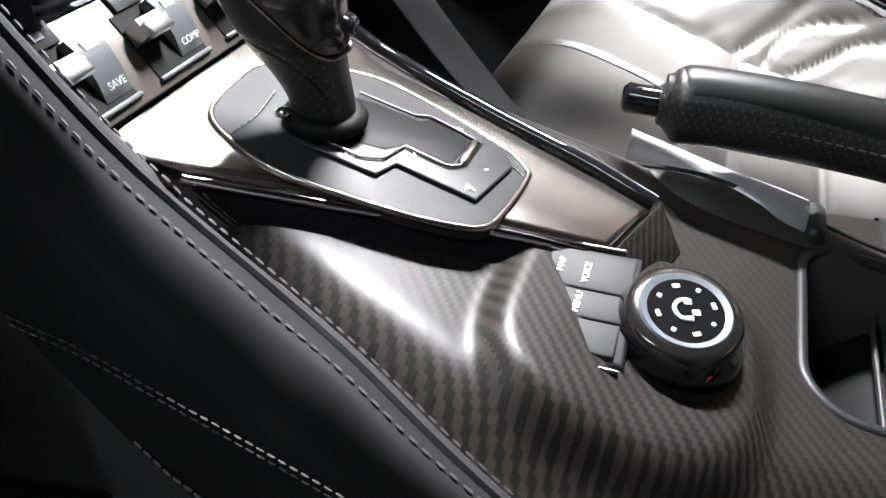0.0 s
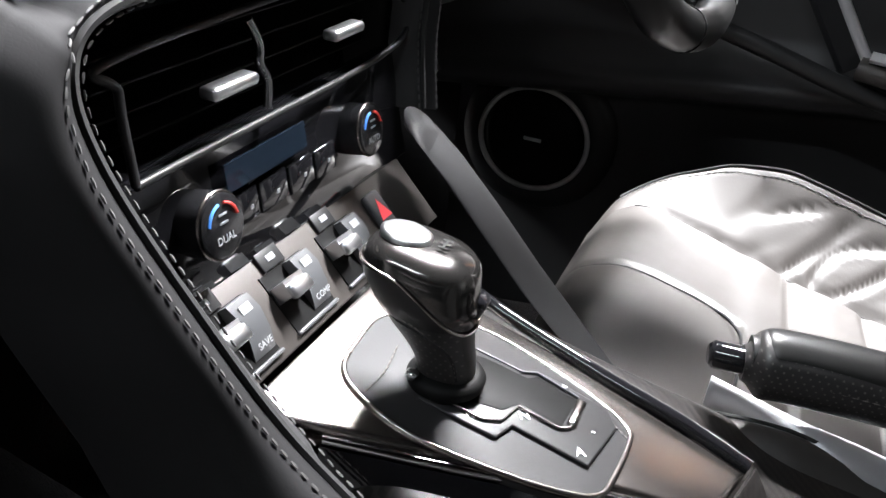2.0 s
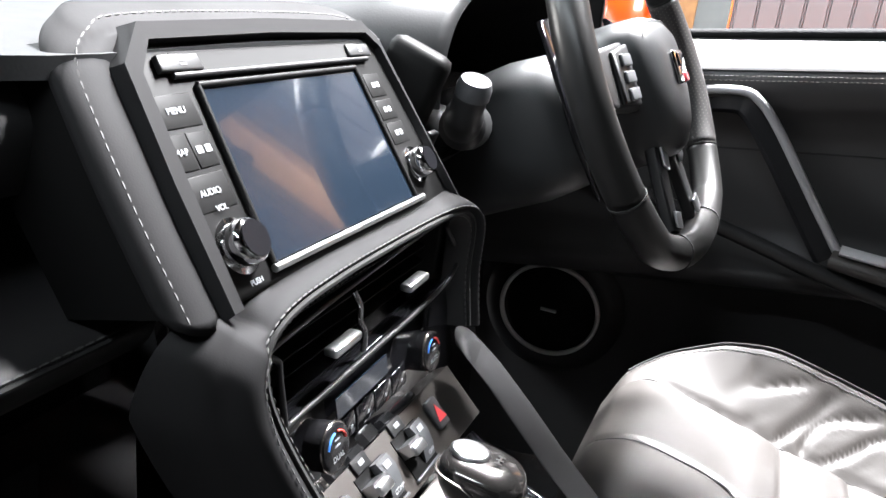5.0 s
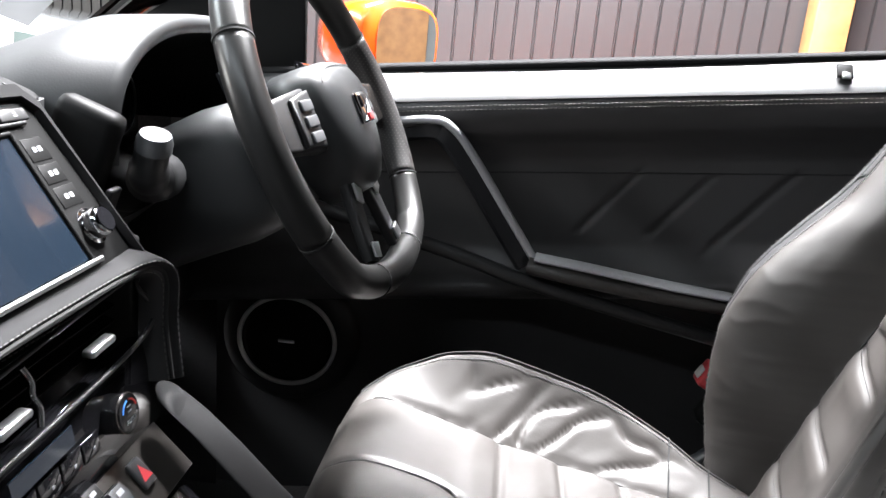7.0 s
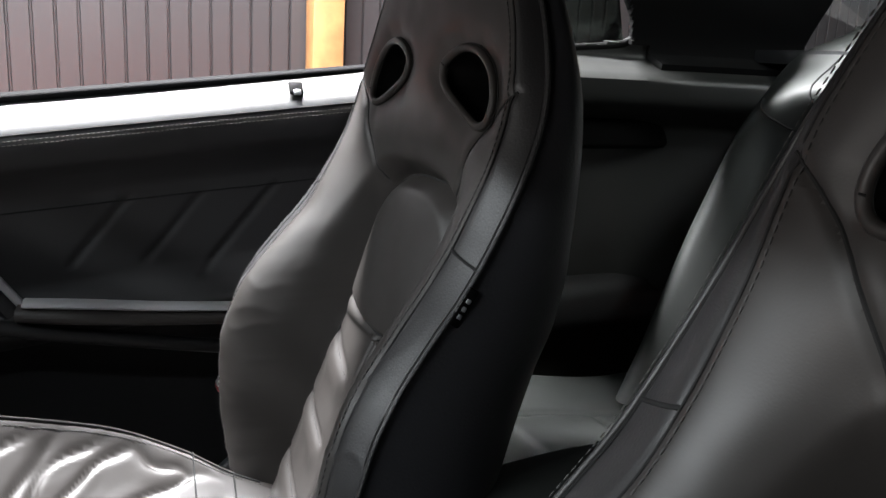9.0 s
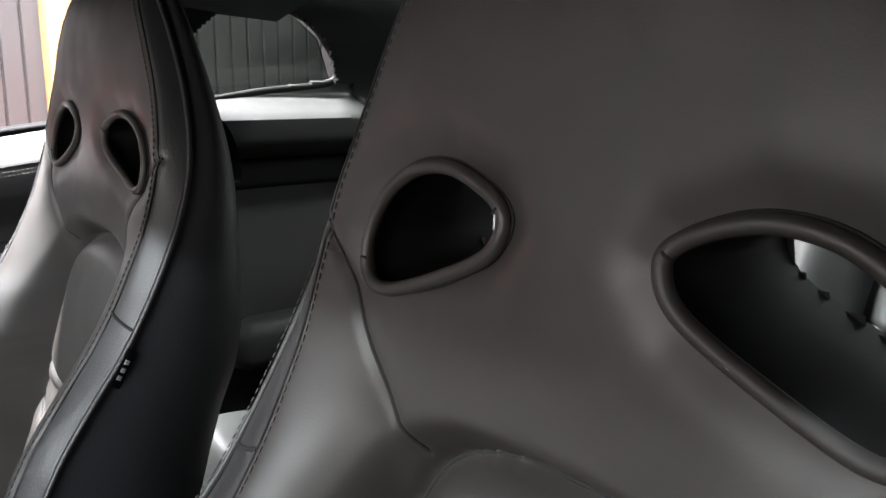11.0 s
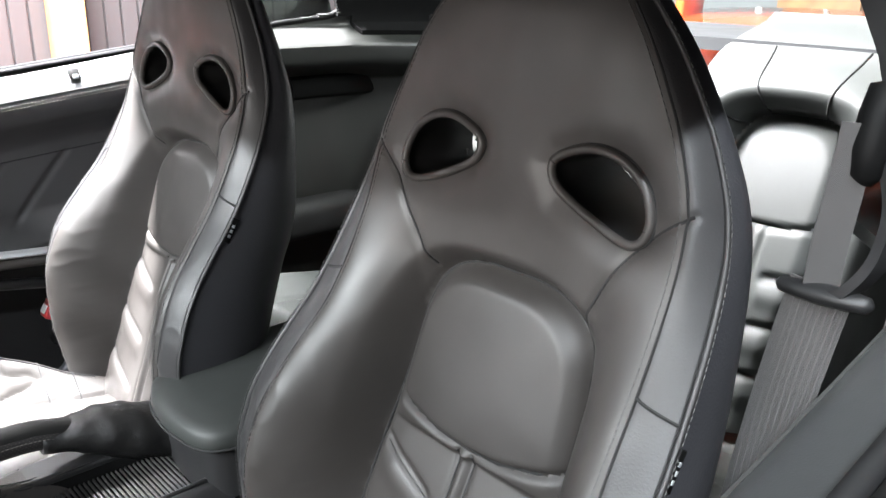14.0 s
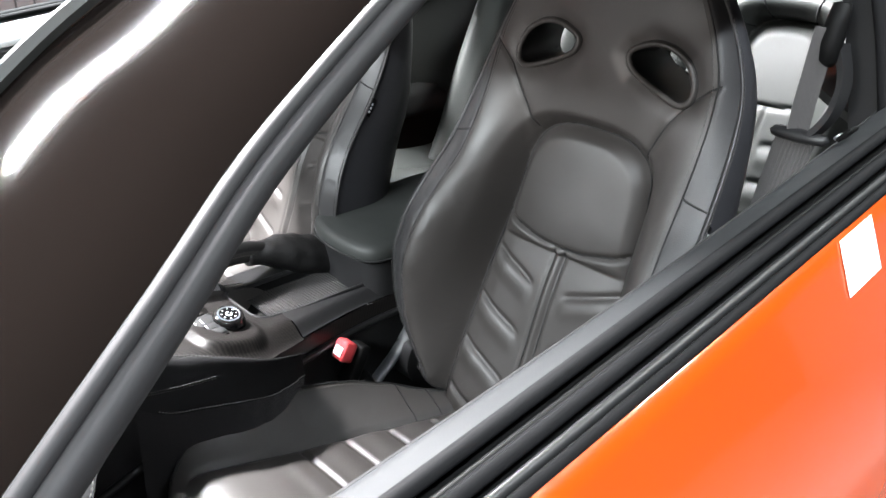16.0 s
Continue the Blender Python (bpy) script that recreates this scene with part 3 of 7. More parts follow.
def white_car(at, turn):
    """A low white coupe, parked beyond the windscreen."""
    car = thing("parked_car", at, "low white classic coupe parked in the garage ahead", "car")
    rot = Matrix.Translation(at) @ Matrix.Rotation(turn, 4, "Z") @ Matrix.Diagonal((0.9, 1, 0.86, 1))
    half = profile([(-2.1, 0.62), (-1.6, 0.78), (0, 0.82), (1.6, 0.76), (2.1, 0.58)])
    deck = profile([(-2.1, 0.50), (-1.7, 0.66), (-1.0, 0.74), (0.6, 0.74), (1.6, 0.62), (2.1, 0.42)])
    ring = [(-1, 0.18), (-1.0, 0.45), (-0.97, 0.62), (-0.85, 0.9), (-0.5, 1.0), (0, 1.02), (0.5, 1.0), (0.85, 0.9), (0.97, 0.62), (1.0, 0.45), (1, 0.18)]
    rows = [[Vector((a * half(x), x, 0.18 + (b - 0.18) / 0.84 * (deck(x) - 0.18) * 1.0)) for a, b in ring] for x in [i * 0.1 - 2.1 for i in range(43)]]
    bm = loft(rows)
    bm.transform(rot)
    part("body", bm, "white_paint", car)
    roof = profile([(-1.75, 0.66), (-1.2, 0.90), (-0.6, 1.06), (0.0, 1.10), (0.35, 1.05), (0.85, 0.78)])
    rows = []
    for i in range(27):
        x = -1.7 + i * 0.096
        z = roof(x)
        rows.append([Vector((a * 0.62, x, deck(x) - 0.06 + (z - deck(x) + 0.06) * b)) for a, b in ((-1.22, 0), (-1.1, 0.5), (-0.95, 0.88), (-0.6, 0.98), (0, 1.0), (0.6, 0.98), (0.95, 0.88), (1.1, 0.5), (1.22, 0))])
    bm = loft(rows, closed=False)
    bm.transform(rot)
    part("roof", bm, "white_paint", car)
    for s in (-1, 1):
        for ys in ([-1.15, -0.55, -0.5, -1.0], [-0.45, 0.35, 0.1, -0.40]):
            pts = [Vector((s * 0.765, ys[0], 0.74)), Vector((s * 0.765, ys[1], 0.74)), Vector((s * 0.66, ys[2], 0.98)), Vector((s * 0.66, ys[3], 0.98 if ys[2] > 0 else 0.93))]
            bm = prism(pts, (s * 0.012, 0, 0.003))
            bm.transform(rot)
            part("window", bm, "window_pale", car, "pale green side window glass")
    for s in (-1, 1):
        for y in (-1.25, 1.25):
            w = part("wheel", lathe(rot @ Vector((s * 0.70, y, 0.31)), rot.to_3x3() @ Vector((s, 0, 0)), [(0.18, -0.1), (0.31, -0.1), (0.31, 0.09), (0.2, 0.1), (0.05, 0.07)], 28), "rubber", car)
            part("rim", lathe(rot @ Vector((s * 0.70, y, 0.31)), rot.to_3x3() @ Vector((s, 0, 0)), [(0.2, 0.08), (0.19, 0.105), (0.03, 0.09)], 24), "silver", w)
    bm = prism([Vector((a, b, c)) for a, b, c in ((-0.60, 0.86, 0.775), (0.60, 0.86, 0.775), (0.47, 0.42, 1.010), (-0.47, 0.42, 1.010))], (0, 0.012, 0.018))
    bm.transform(rot)
    part("windscreen", bm, "window_pale", car, "pale raked windscreen glass")
    bm = box((0.16, 0.14, 0.10), rot @ Vector((-0.86, 0.42, 0.80)), 0.04)
    part("side_mirror", bm, "white_paint", car)
    return car


white_car((3.62, 2.62, 0), -0.03)


# ---- car shell: floor, roof, pillars, glass ----
structure("cabin_floor", merge(box((1.5, 2.52, 0.05), (0, -0.20, 0.275), 0), box((1.5, 0.9, 0.05), (0, -1.25, 0.42), 0)), "carpet", "black carpeted cabin floor pan", "floor", True)
structure("firewall", box((1.5, 0.06, 0.61), (0, 1.02, 0.53), 0), "plastic_dark", "black bulkhead ahead of the footwells", "bulkhead", True)


def roof_sheet(dz):
    top = profile([(-1.35, 1.17), (-1.05, 1.245), (-0.7, 1.285), (-0.3, 1.30), (0.0, 1.285), (0.12, 1.262)])

    def f(u, v):
        y = -0.78 + (0.76 + 0.12 * (1 - (u * 2 - 1) ** 2)) * v
        x = (u * 2 - 1) * (0.56 + 0.02 * math.sin(v * 3))
        return Vector((x, y, top(y) + dz - 0.055 * abs(u * 2 - 1) ** 3))

    return f


structure("ceiling_car_headliner", thicken(grid(roof_sheet(-0.012), 24, 20), 0.012), "headliner", "black cloth roof lining of the cabin", "headliner")
structure("car_roof", thicken(grid(roof_sheet(0.03), 24, 20), 0.006), "gloss", "gloss black painted car roof panel", "roof")

PILLAR = [(0.545, -0.06, 1.318), (0.562, 0.0, 1.287), (0.580, 0.06, 1.257), (0.598, 0.12, 1.225), (0.612, 0.18, 1.192), (0.632, 0.24, 1.163), (0.658, 0.30, 1.136), (0.690, 0.36, 1.105), (0.722, 0.43, 1.066), (0.752, 0.50, 1.022), (0.785, 0.57, 0.975), (0.81, 0.62, 0.940)]


def a_pillar(s):
    """Gloss black windscreen pillar with its rubber door seal and inner trim."""
    p = thing("windscreen_pillar", (s * 0.7, 0.4, 0.9), "gloss black windscreen pillar with a rubber door seal", "pillar", "windscreen pillars")
    line = spline([(s * x, y, z) for x, y, z in PILLAR], 40)
    wide = 1.0 if s < 0 else 0.35
    rings = []
    for i, q in enumerate(line):
        t = (line[min(i + 1, 39)] - line[max(i - 1, 0)]).normalized()
        inn = Vector((-s, 0, 0)) - t * (Vector((-s, 0, 0)).dot(t))
        inn.normalize()
        up = t.cross(inn)
        if up.z < 0:
            up = -up
        sec = [(0.004, 0.004), (0.016, 0.015), (0.042, 0.028), (0.080, 0.040), (0.120, 0.047), (0.158, 0.050), (0.166, 0.040), (0.12, 0.012), (0.05, -0.014), (0.006, -0.014)]
        rings.append([q + inn * a * wide + up * b * (0.4 + 0.6 * wide) for a, b in sec])
    part("pillar_skin", loft(rings), "pillar_gloss", p, "gloss black painted pillar")
    part("door_seal", tube(line, 0.0080, 10), "seal_grey", p, "dull grey rubber seal")
    part("seal_lip", tube([q + Vector((-s * 0.006, 0.003, 0.008)) for q in line], 0.0050, 8), "seal_grey", p, "narrow rubber lip")
    part("edge_trim", tube([q + Vector((-s * 0.158, 0.024, 0.050)) * wide for q in line], 0.0055, 6), "quarter", p, "thin grey glass trim")
    return p


a_pillar(-1)
a_pillar(1)

LEFT_EDGE = spline([(-x + 0.150, y + 0.020, z + 0.040) for x, y, z in PILLAR], 25)


def screen_point(u, v):
    """The windscreen: from pillar to pillar, bowed up and forward in the middle."""
    p = LEFT_EDGE[round(v * 24)]
    bow = 1 - abs(2 * u - 1) ** 2.2
    return Vector((p.x * (1 - 2 * u), p.y + (0.06 + 0.16 * (1 - abs(p.x) / 0.8)) * bow, p.z + 0.095 * bow))


bm = grid(screen_point, 28, 24)
windscreen = structure("window_windscreen", bm, "glass_front", "clear raked windscreen glass", "windscreen")
windscreen.visible_shadow = False

# rear: parcel shelf, rear screen, tail and wing
structure("parcel_shelf", thicken(grid(lambda u, v: Vector(((u * 2 - 1) * 0.56, -1.10 - 0.62 * v, 1.115 - 0.03 * v + 0.02 * math.sin(v * 3))), 10, 10), 0.02), "dash_top", "black rear parcel shelf under the rear screen", "shelf")
rs = structure("window_rear_screen", grid(lambda u, v: Vector(((u * 2 - 1) * (0.50 + 0.08 * v), -0.765 - 1.055 * v, 1.283 - 0.03 * v - 0.18 * v * v - 0.05 * (2 * u - 1) ** 2)), 12, 10), "glass", "clear sloping rear screen glass", "rear screen")
rs.visible_shadow = False
tail = thing("car_tail", (0, -2.0, 0.4), "pearl orange car tail with a raised rear wing", "car body")
part("boot_lid", thicken(grid(lambda u, v: Vector(((u * 2 - 1) * 0.76, -1.78 - 0.46 * v, 1.085 + 0.045 * v - 0.07 * (2 * u - 1) ** 4)), 14, 8), 0.02), "orange", tail, "orange boot lid")
part("tail_panel", box((1.6, 0.1, 0.5), (0, -2.24, 0.86), 0.05), "orange", tail)
wing = part("rear_wing", loft([[Vector((x, -2.1 + a, 1.188 + b - 0.02 * (abs(x) / 0.75) ** 3)) for a, b in ((0.09, 0.0), (0.05, 0.012), (-0.04, 0.018), (-0.11, 0.022), (-0.115, 0.008), (-0.03, -0.008), (0.05, -0.012))] for x in [i * 0.05 - 0.75 for i in range(31)]]), "orange", tail, "orange rear wing blade")
for s in (-1, 1):
    part("wing_strut", box((0.03, 0.12, 0.1), (s * 0.5, -2.1, 1.14), 0.01), "orange", wing)

# rear quarter trims with their windows
QWIN = [(-0.640, 1.125), (-0.655, 1.180), (-0.690, 1.215), (-0.745, 1.230), (-0.82, 1.217), (-0.88, 1.182), (-0.922, 1.118), (-0.785, 1.098), (-0.66, 1.086)]


def inside(poly, a, b):
    hit = False
    for (x0, y0), (x1, y1) in zip(poly, poly[1:] + poly[:1]):
        if (y0 > b) != (y1 > b) and a < (x1 - x0) * (b - y0) / (y1 - y0) + x0:
            hit = not hit
    return hit


def quarter(s):
    q = thing("quarter_trim", (s * 0.62, -0.8, 0.5), "black moulded rear side trim around the small quarter window", "side trim", "rear side trims")
    prof = profile([(0.45, 0.66), (0.6, 0.655), (0.69, 0.64), (0.73, 0.60), (0.95, 0.625), (0.985, 0.615), (1.0, 0.59), (1.03, 0.548), (1.058, 0.545), (1.082, 0.60), (1.095, 0.622), (1.2, 0.575), (1.28, 0.52)])

    def f(u, v):
        z = 0.45 + 0.83 * v
        y = -0.56 - 0.62 * u
        x = prof(z) - 0.24 * smooth(-0.85, -1.3, y) * smooth(1.13, 0.9, z) * 0.3 - 0.10 * smooth(-0.9, -1.2, y)
        return Vector((s * x, y, z))

    part("trim_panel", thicken(grid(f, 110, 150, lambda p: not inside(QWIN, p.y, p.z) and (p.z < 1.112 and p.y > -0.95 or p.z < 1.075)), 0.01), "quarter", q)
    part("upper_trim", thicken(grid(f, 110, 150, lambda p: not inside(QWIN, p.y, p.z) and not (p.z < 1.112 and p.y > -0.95 or p.z < 1.075)), 0.01), "headliner", q, "black cloth upper trim")
    part("window_rim", tube(spline([(s * (prof(z) + 0.004), y, z) for y, z in QWIN], 60, True), 0.007, 8, True), "plastic_dark", q)
    g = part("quarter_glass", prism([Vector((s * (prof(z) + 0.022), y, z)) for y, z in QWIN], (s * 0.004, 0, 0)), "glass_tint", q, "tinted quarter window glass")
    g.visible_shadow = False
    part("side_pocket", box((0.02, 0.36, 0.050), (s * 0.598, -0.85, 0.975), 0.010), "plastic_dark", q, "dark recess slot")
    part("bolster_pad", box((0.07, 0.32, 0.09), (s * 0.60, -0.86, 0.70), 0.03), "dash", q, "padded side armrest")
    part("outer_skin", thicken(grid(lambda u, v: Vector((s * (0.66 + 0.16 * math.sin(math.pi * (0.12 + 0.5 * v)) - 0.05 * (v - 0.4) ** 2), -0.56 - 0.9 * u, 1.07 - 0.62 * v)), 10, 10), 0.004), "orange", q, "orange outer body side")
    return q


quarter(1)
quarter(-1)


def b_pillar(s):
    p = thing("door_pillar", (s * 0.64, -0.56, 0.5), "black trimmed door pillar with rubber seal", "pillar", "door pillars")
    rows = []
    for z, x in ((0.45, 0.70), (0.8, 0.69), (0.95, 0.668), (1.05, 0.645), (1.15, 0.612), (1.24, 0.565), (1.28, 0.52)):
        rows.append([Vector((s * (x + a), -0.565 + b, z)) for a, b in ((-0.045, -0.02), (-0.05, 0.0), (-0.045, 0.014), (0.0, 0.02), (0.02, 0.0), (0.02, -0.03), (-0.01, -0.035))])
    part("pillar_trim", loft(rows), "plastic", p)
    part("door_seal", tube(spline([(s * (x + 0.002), -0.54, z) for z, x in ((0.45, 0.70), (0.8, 0.69), (0.95, 0.668), (1.05, 0.645), (1.15, 0.612), (1.24, 0.565))], 24), 0.009), "rubber", p, "rubber door seal")
    return p


b_pillar(-1)
b_pillar(1)


# ---- front seats ----
import functools

# half width at the piping, half width at the stitched line, and the lie of front, crest and back, by height
SEAT_HW = profile([(0.44, 0.140), (0.50, 0.170), (0.56, 0.203), (0.63, 0.230), (0.70, 0.240), (0.76, 0.237), (0.82, 0.229), (0.88, 0.221), (0.94, 0.215), (1.0, 0.207), (1.04, 0.197), (1.08, 0.180), (1.12, 0.158), (1.15, 0.139), (1.18, 0.115), (1.2, 0.094), (1.215, 0.065), (1.226, 0.02)])
SEAT_SW = profile([(0.44, 0.115), (0.50, 0.142), (0.56, 0.175), (0.63, 0.200), (0.70, 0.208), (0.76, 0.203), (0.82, 0.193), (0.88, 0.184), (0.94, 0.182), (1.0, 0.181), (1.04, 0.177), (1.08, 0.164), (1.12, 0.145), (1.15, 0.128), (1.18, 0.106), (1.2, 0.086), (1.215, 0.058), (1.226, 0.016)])
SEAT_YB = profile([(0.44, -0.275), (0.50, -0.265), (0.56, -0.256), (0.63, -0.250), (0.70, -0.252), (0.76, -0.268), (0.80, -0.290), (0.837, -0.318), (0.88, -0.352), (0.93, -0.380), (0.98, -0.402), (1.03, -0.416), (1.1, -0.427), (1.16, -0.432), (1.2, -0.442), (1.226, -0.462)])
SEAT_YC = profile([(0.44, -0.275), (0.50, -0.285), (0.55, -0.305), (0.62, -0.328), (0.70, -0.348), (0.78, -0.372), (0.85, -0.392), (0.90, -0.404), (0.95, -0.412), (1.03, -0.414), (1.1, -0.418), (1.17, -0.424), (1.2, -0.434), (1.226, -0.458)])
SEAT_BACK = profile([(0.44, -0.385), (0.55, -0.402), (0.66, -0.425), (0.735, -0.445), (0.79, -0.465), (0.835, -0.486), (0.89, -0.497), (0.97, -0.499), (1.02, -0.497), (1.07, -0.492), (1.116, -0.487), (1.16, -0.483), (1.2, -0.480), (1.226, -0.472)])
SEAT_DROP = profile([(0.44, 0.012), (0.7, 0.014), (0.85, 0.012), (0.95, 0.016), (1.05, 0.022), (1.15, 0.020), (1.226, 0.006)])
SEAT_PW = profile([(0.44, 0.135), (0.55, 0.135), (0.66, 0.126), (0.80, 0.114), (0.86, 0.110), (0.90, 0.106)])
HOLE = [(0.038, 1.049), (0.046, 1.061), (0.075, 1.071), (0.105, 1.068), (0.131, 1.052), (0.144, 1.028), (0.141, 1.009), (0.125, 1.003), (0.094, 1.012), (0.050, 1.032)]
EYELETS = {1: [(a - 0.006, b + 0.005) for a, b in HOLE], -1: [(-0.050 - (a - 0.038) * 0.92, b) for a, b in HOLE]}
FRONT_SEAM = [(0.014, 0.168), (0.013, 0.10), (0.010, 0.055), (-0.002, 0.035), (-0.03, 0.028), (-0.10, 0.030), (-0.16, 0.036), (-0.205, 0.045)]
RIBS = (0.703, 0.625, 0.548, 0.472)


def line_distance(x, z, pts):
    best = 9.0
    for (a, b), (c, d) in zip(pts, pts[1:]):
        ll = (c - a) ** 2 + (d - b) ** 2
        t = max(0, min(1, ((x - a) * (c - a) + (z - b) * (d - b)) / ll)) if ll else 0
        best = min(best, math.hypot(x - a - t * (c - a), z - b - t * (d - b)))
    return best


INSET_LOW = [(-0.108, 0.788), (-0.085, 0.781), (-0.04, 0.771), (0, 0.768), (0.04, 0.771), (0.085, 0.781), (0.108, 0.788)]
SHOULDER = [(0.182, 1.036), (0.160, 1.020), (0.135, 0.993), (0.117, 0.965), (0.104, 0.940), (0.095, 0.921)]


def inset_edge(x, z):
    """How deep (metres) a point lies inside the lumbar and rib panel's outline; negative outside."""
    a, pw = abs(x), SEAT_PW(z)
    if z > 0.85:
        return pw * (1 - ((a / pw) ** 2.8 + ((z - 0.85) / 0.086) ** 2.8) ** (1 / 2.8))
    return pw - a


def seat_front(x, z):
    """How far forward the front of the backrest lies, seat centre at x = 0."""
    hw, sw, yb, yc = SEAT_HW(z), SEAT_SW(z), SEAT_YB(z), SEAT_YC(z)
    a = abs(x)
    pw = max(SEAT_PW(min(z, 0.86)), 0.104)
    q = max(0.0, min(1.0, (min(a, sw) - pw) / max(sw - pw, 0.02)))
    low = yc + (yb - yc) * smooth(0, 1.0, q) ** 0.75 + (0.010 * smooth(0.95, 0.75, z) + 0.004) * math.sin(math.pi * q)
    high = yc + (yb - yc) * (min(a, sw) / sw) ** 2 + 0.004 * (1 - (min(a, sw) / sw) ** 2)
    y = low + (high - low) * smooth(0.90, 1.04, z)
    if a > sw:
        y -= SEAT_DROP(z) * min(1.0, (a - sw) / (hw - sw)) ** 1.6
    y -= 0.0012 * math.exp(-((a - sw) / 0.0030) ** 2)
    d = inset_edge(x, z)
    if d > -0.03 and z < 0.97:
        y -= 0.024 * smooth(-0.030, 0.003, d) * smooth(0.55, 0.88, z)
        if d > 0:
            y += 0.026 * max(0.0, 1 - (x / 0.118) ** 2) ** 0.45 * max(0.0, 1 - ((z - 0.853) / 0.094) ** 2) ** 0.45 * smooth(-0.004, 0.022, d) + 0.006 * smooth(0.0, 0.04, d) * smooth(0.8, 0.7, z)
        y -= 0.006 * math.exp(-(d / 0.005) ** 2)
    y -= 0.0030 * math.exp(-(line_distance(a, z, SHOULDER) / 0.003) ** 2)
    if d > 0 and z < 0.80:
        y -= 0.007 * math.exp(-(line_distance(x, z, INSET_LOW) / 0.004) ** 2)
        edge = 0.768 + 0.2 * a * a / 0.12
        if z < edge - 0.004:
            y -= 0.004 * (math.exp(-((a - 0.009) / 0.003) ** 2))
            y += 0.004 * math.exp(-(a / 0.006) ** 2)
            if a > 0.022:
                zz = z - 0.35 * (a - 0.02)
                for r in RIBS:
                    e = zz - r
                    if abs(e) < 0.06:
                        y += (-0.005 * math.exp(-(e / 0.0045) ** 2) + 0.003 * math.exp(-((e + 0.018) / 0.014) ** 2)) * smooth(0.024, 0.040, a) * smooth(0.0, 0.012, d)
    # eyelet openings sit in soft dishes
    for s in (-1, 1):
        e = line_distance(x, z, EYELETS[s] + EYELETS[s][:1])
        y -= 0.007 * math.exp(-(e / 0.016) ** 2)
    return y


def wrinkle(x, z, k):
    """Slack and puckers in the hide, finest where the bolster meets the centre panel."""
    d = inset_edge(x, z)
    pucker = 0.0009 * noise.noise(Vector((x * 16, z * 170 + x * 60, k))) * smooth(-0.060, -0.012, d) * smooth(0.002, -0.006, d) * smooth(0.88, 0.80, z)
    fold = 1 - abs(noise.noise(Vector((x * 30 + z * 14, z * 26 - x * 12, k + 2))))
    return 0.0014 * (fold ** 6) * smooth(0.88, 0.78, z) * smooth(0.0, -0.05, d) + 0.0010 * noise.noise(Vector((x * 11, z * 13, k + 4))) + 0.0006 * noise.noise(Vector((x * 34, z * 30, k + 7))) + pucker


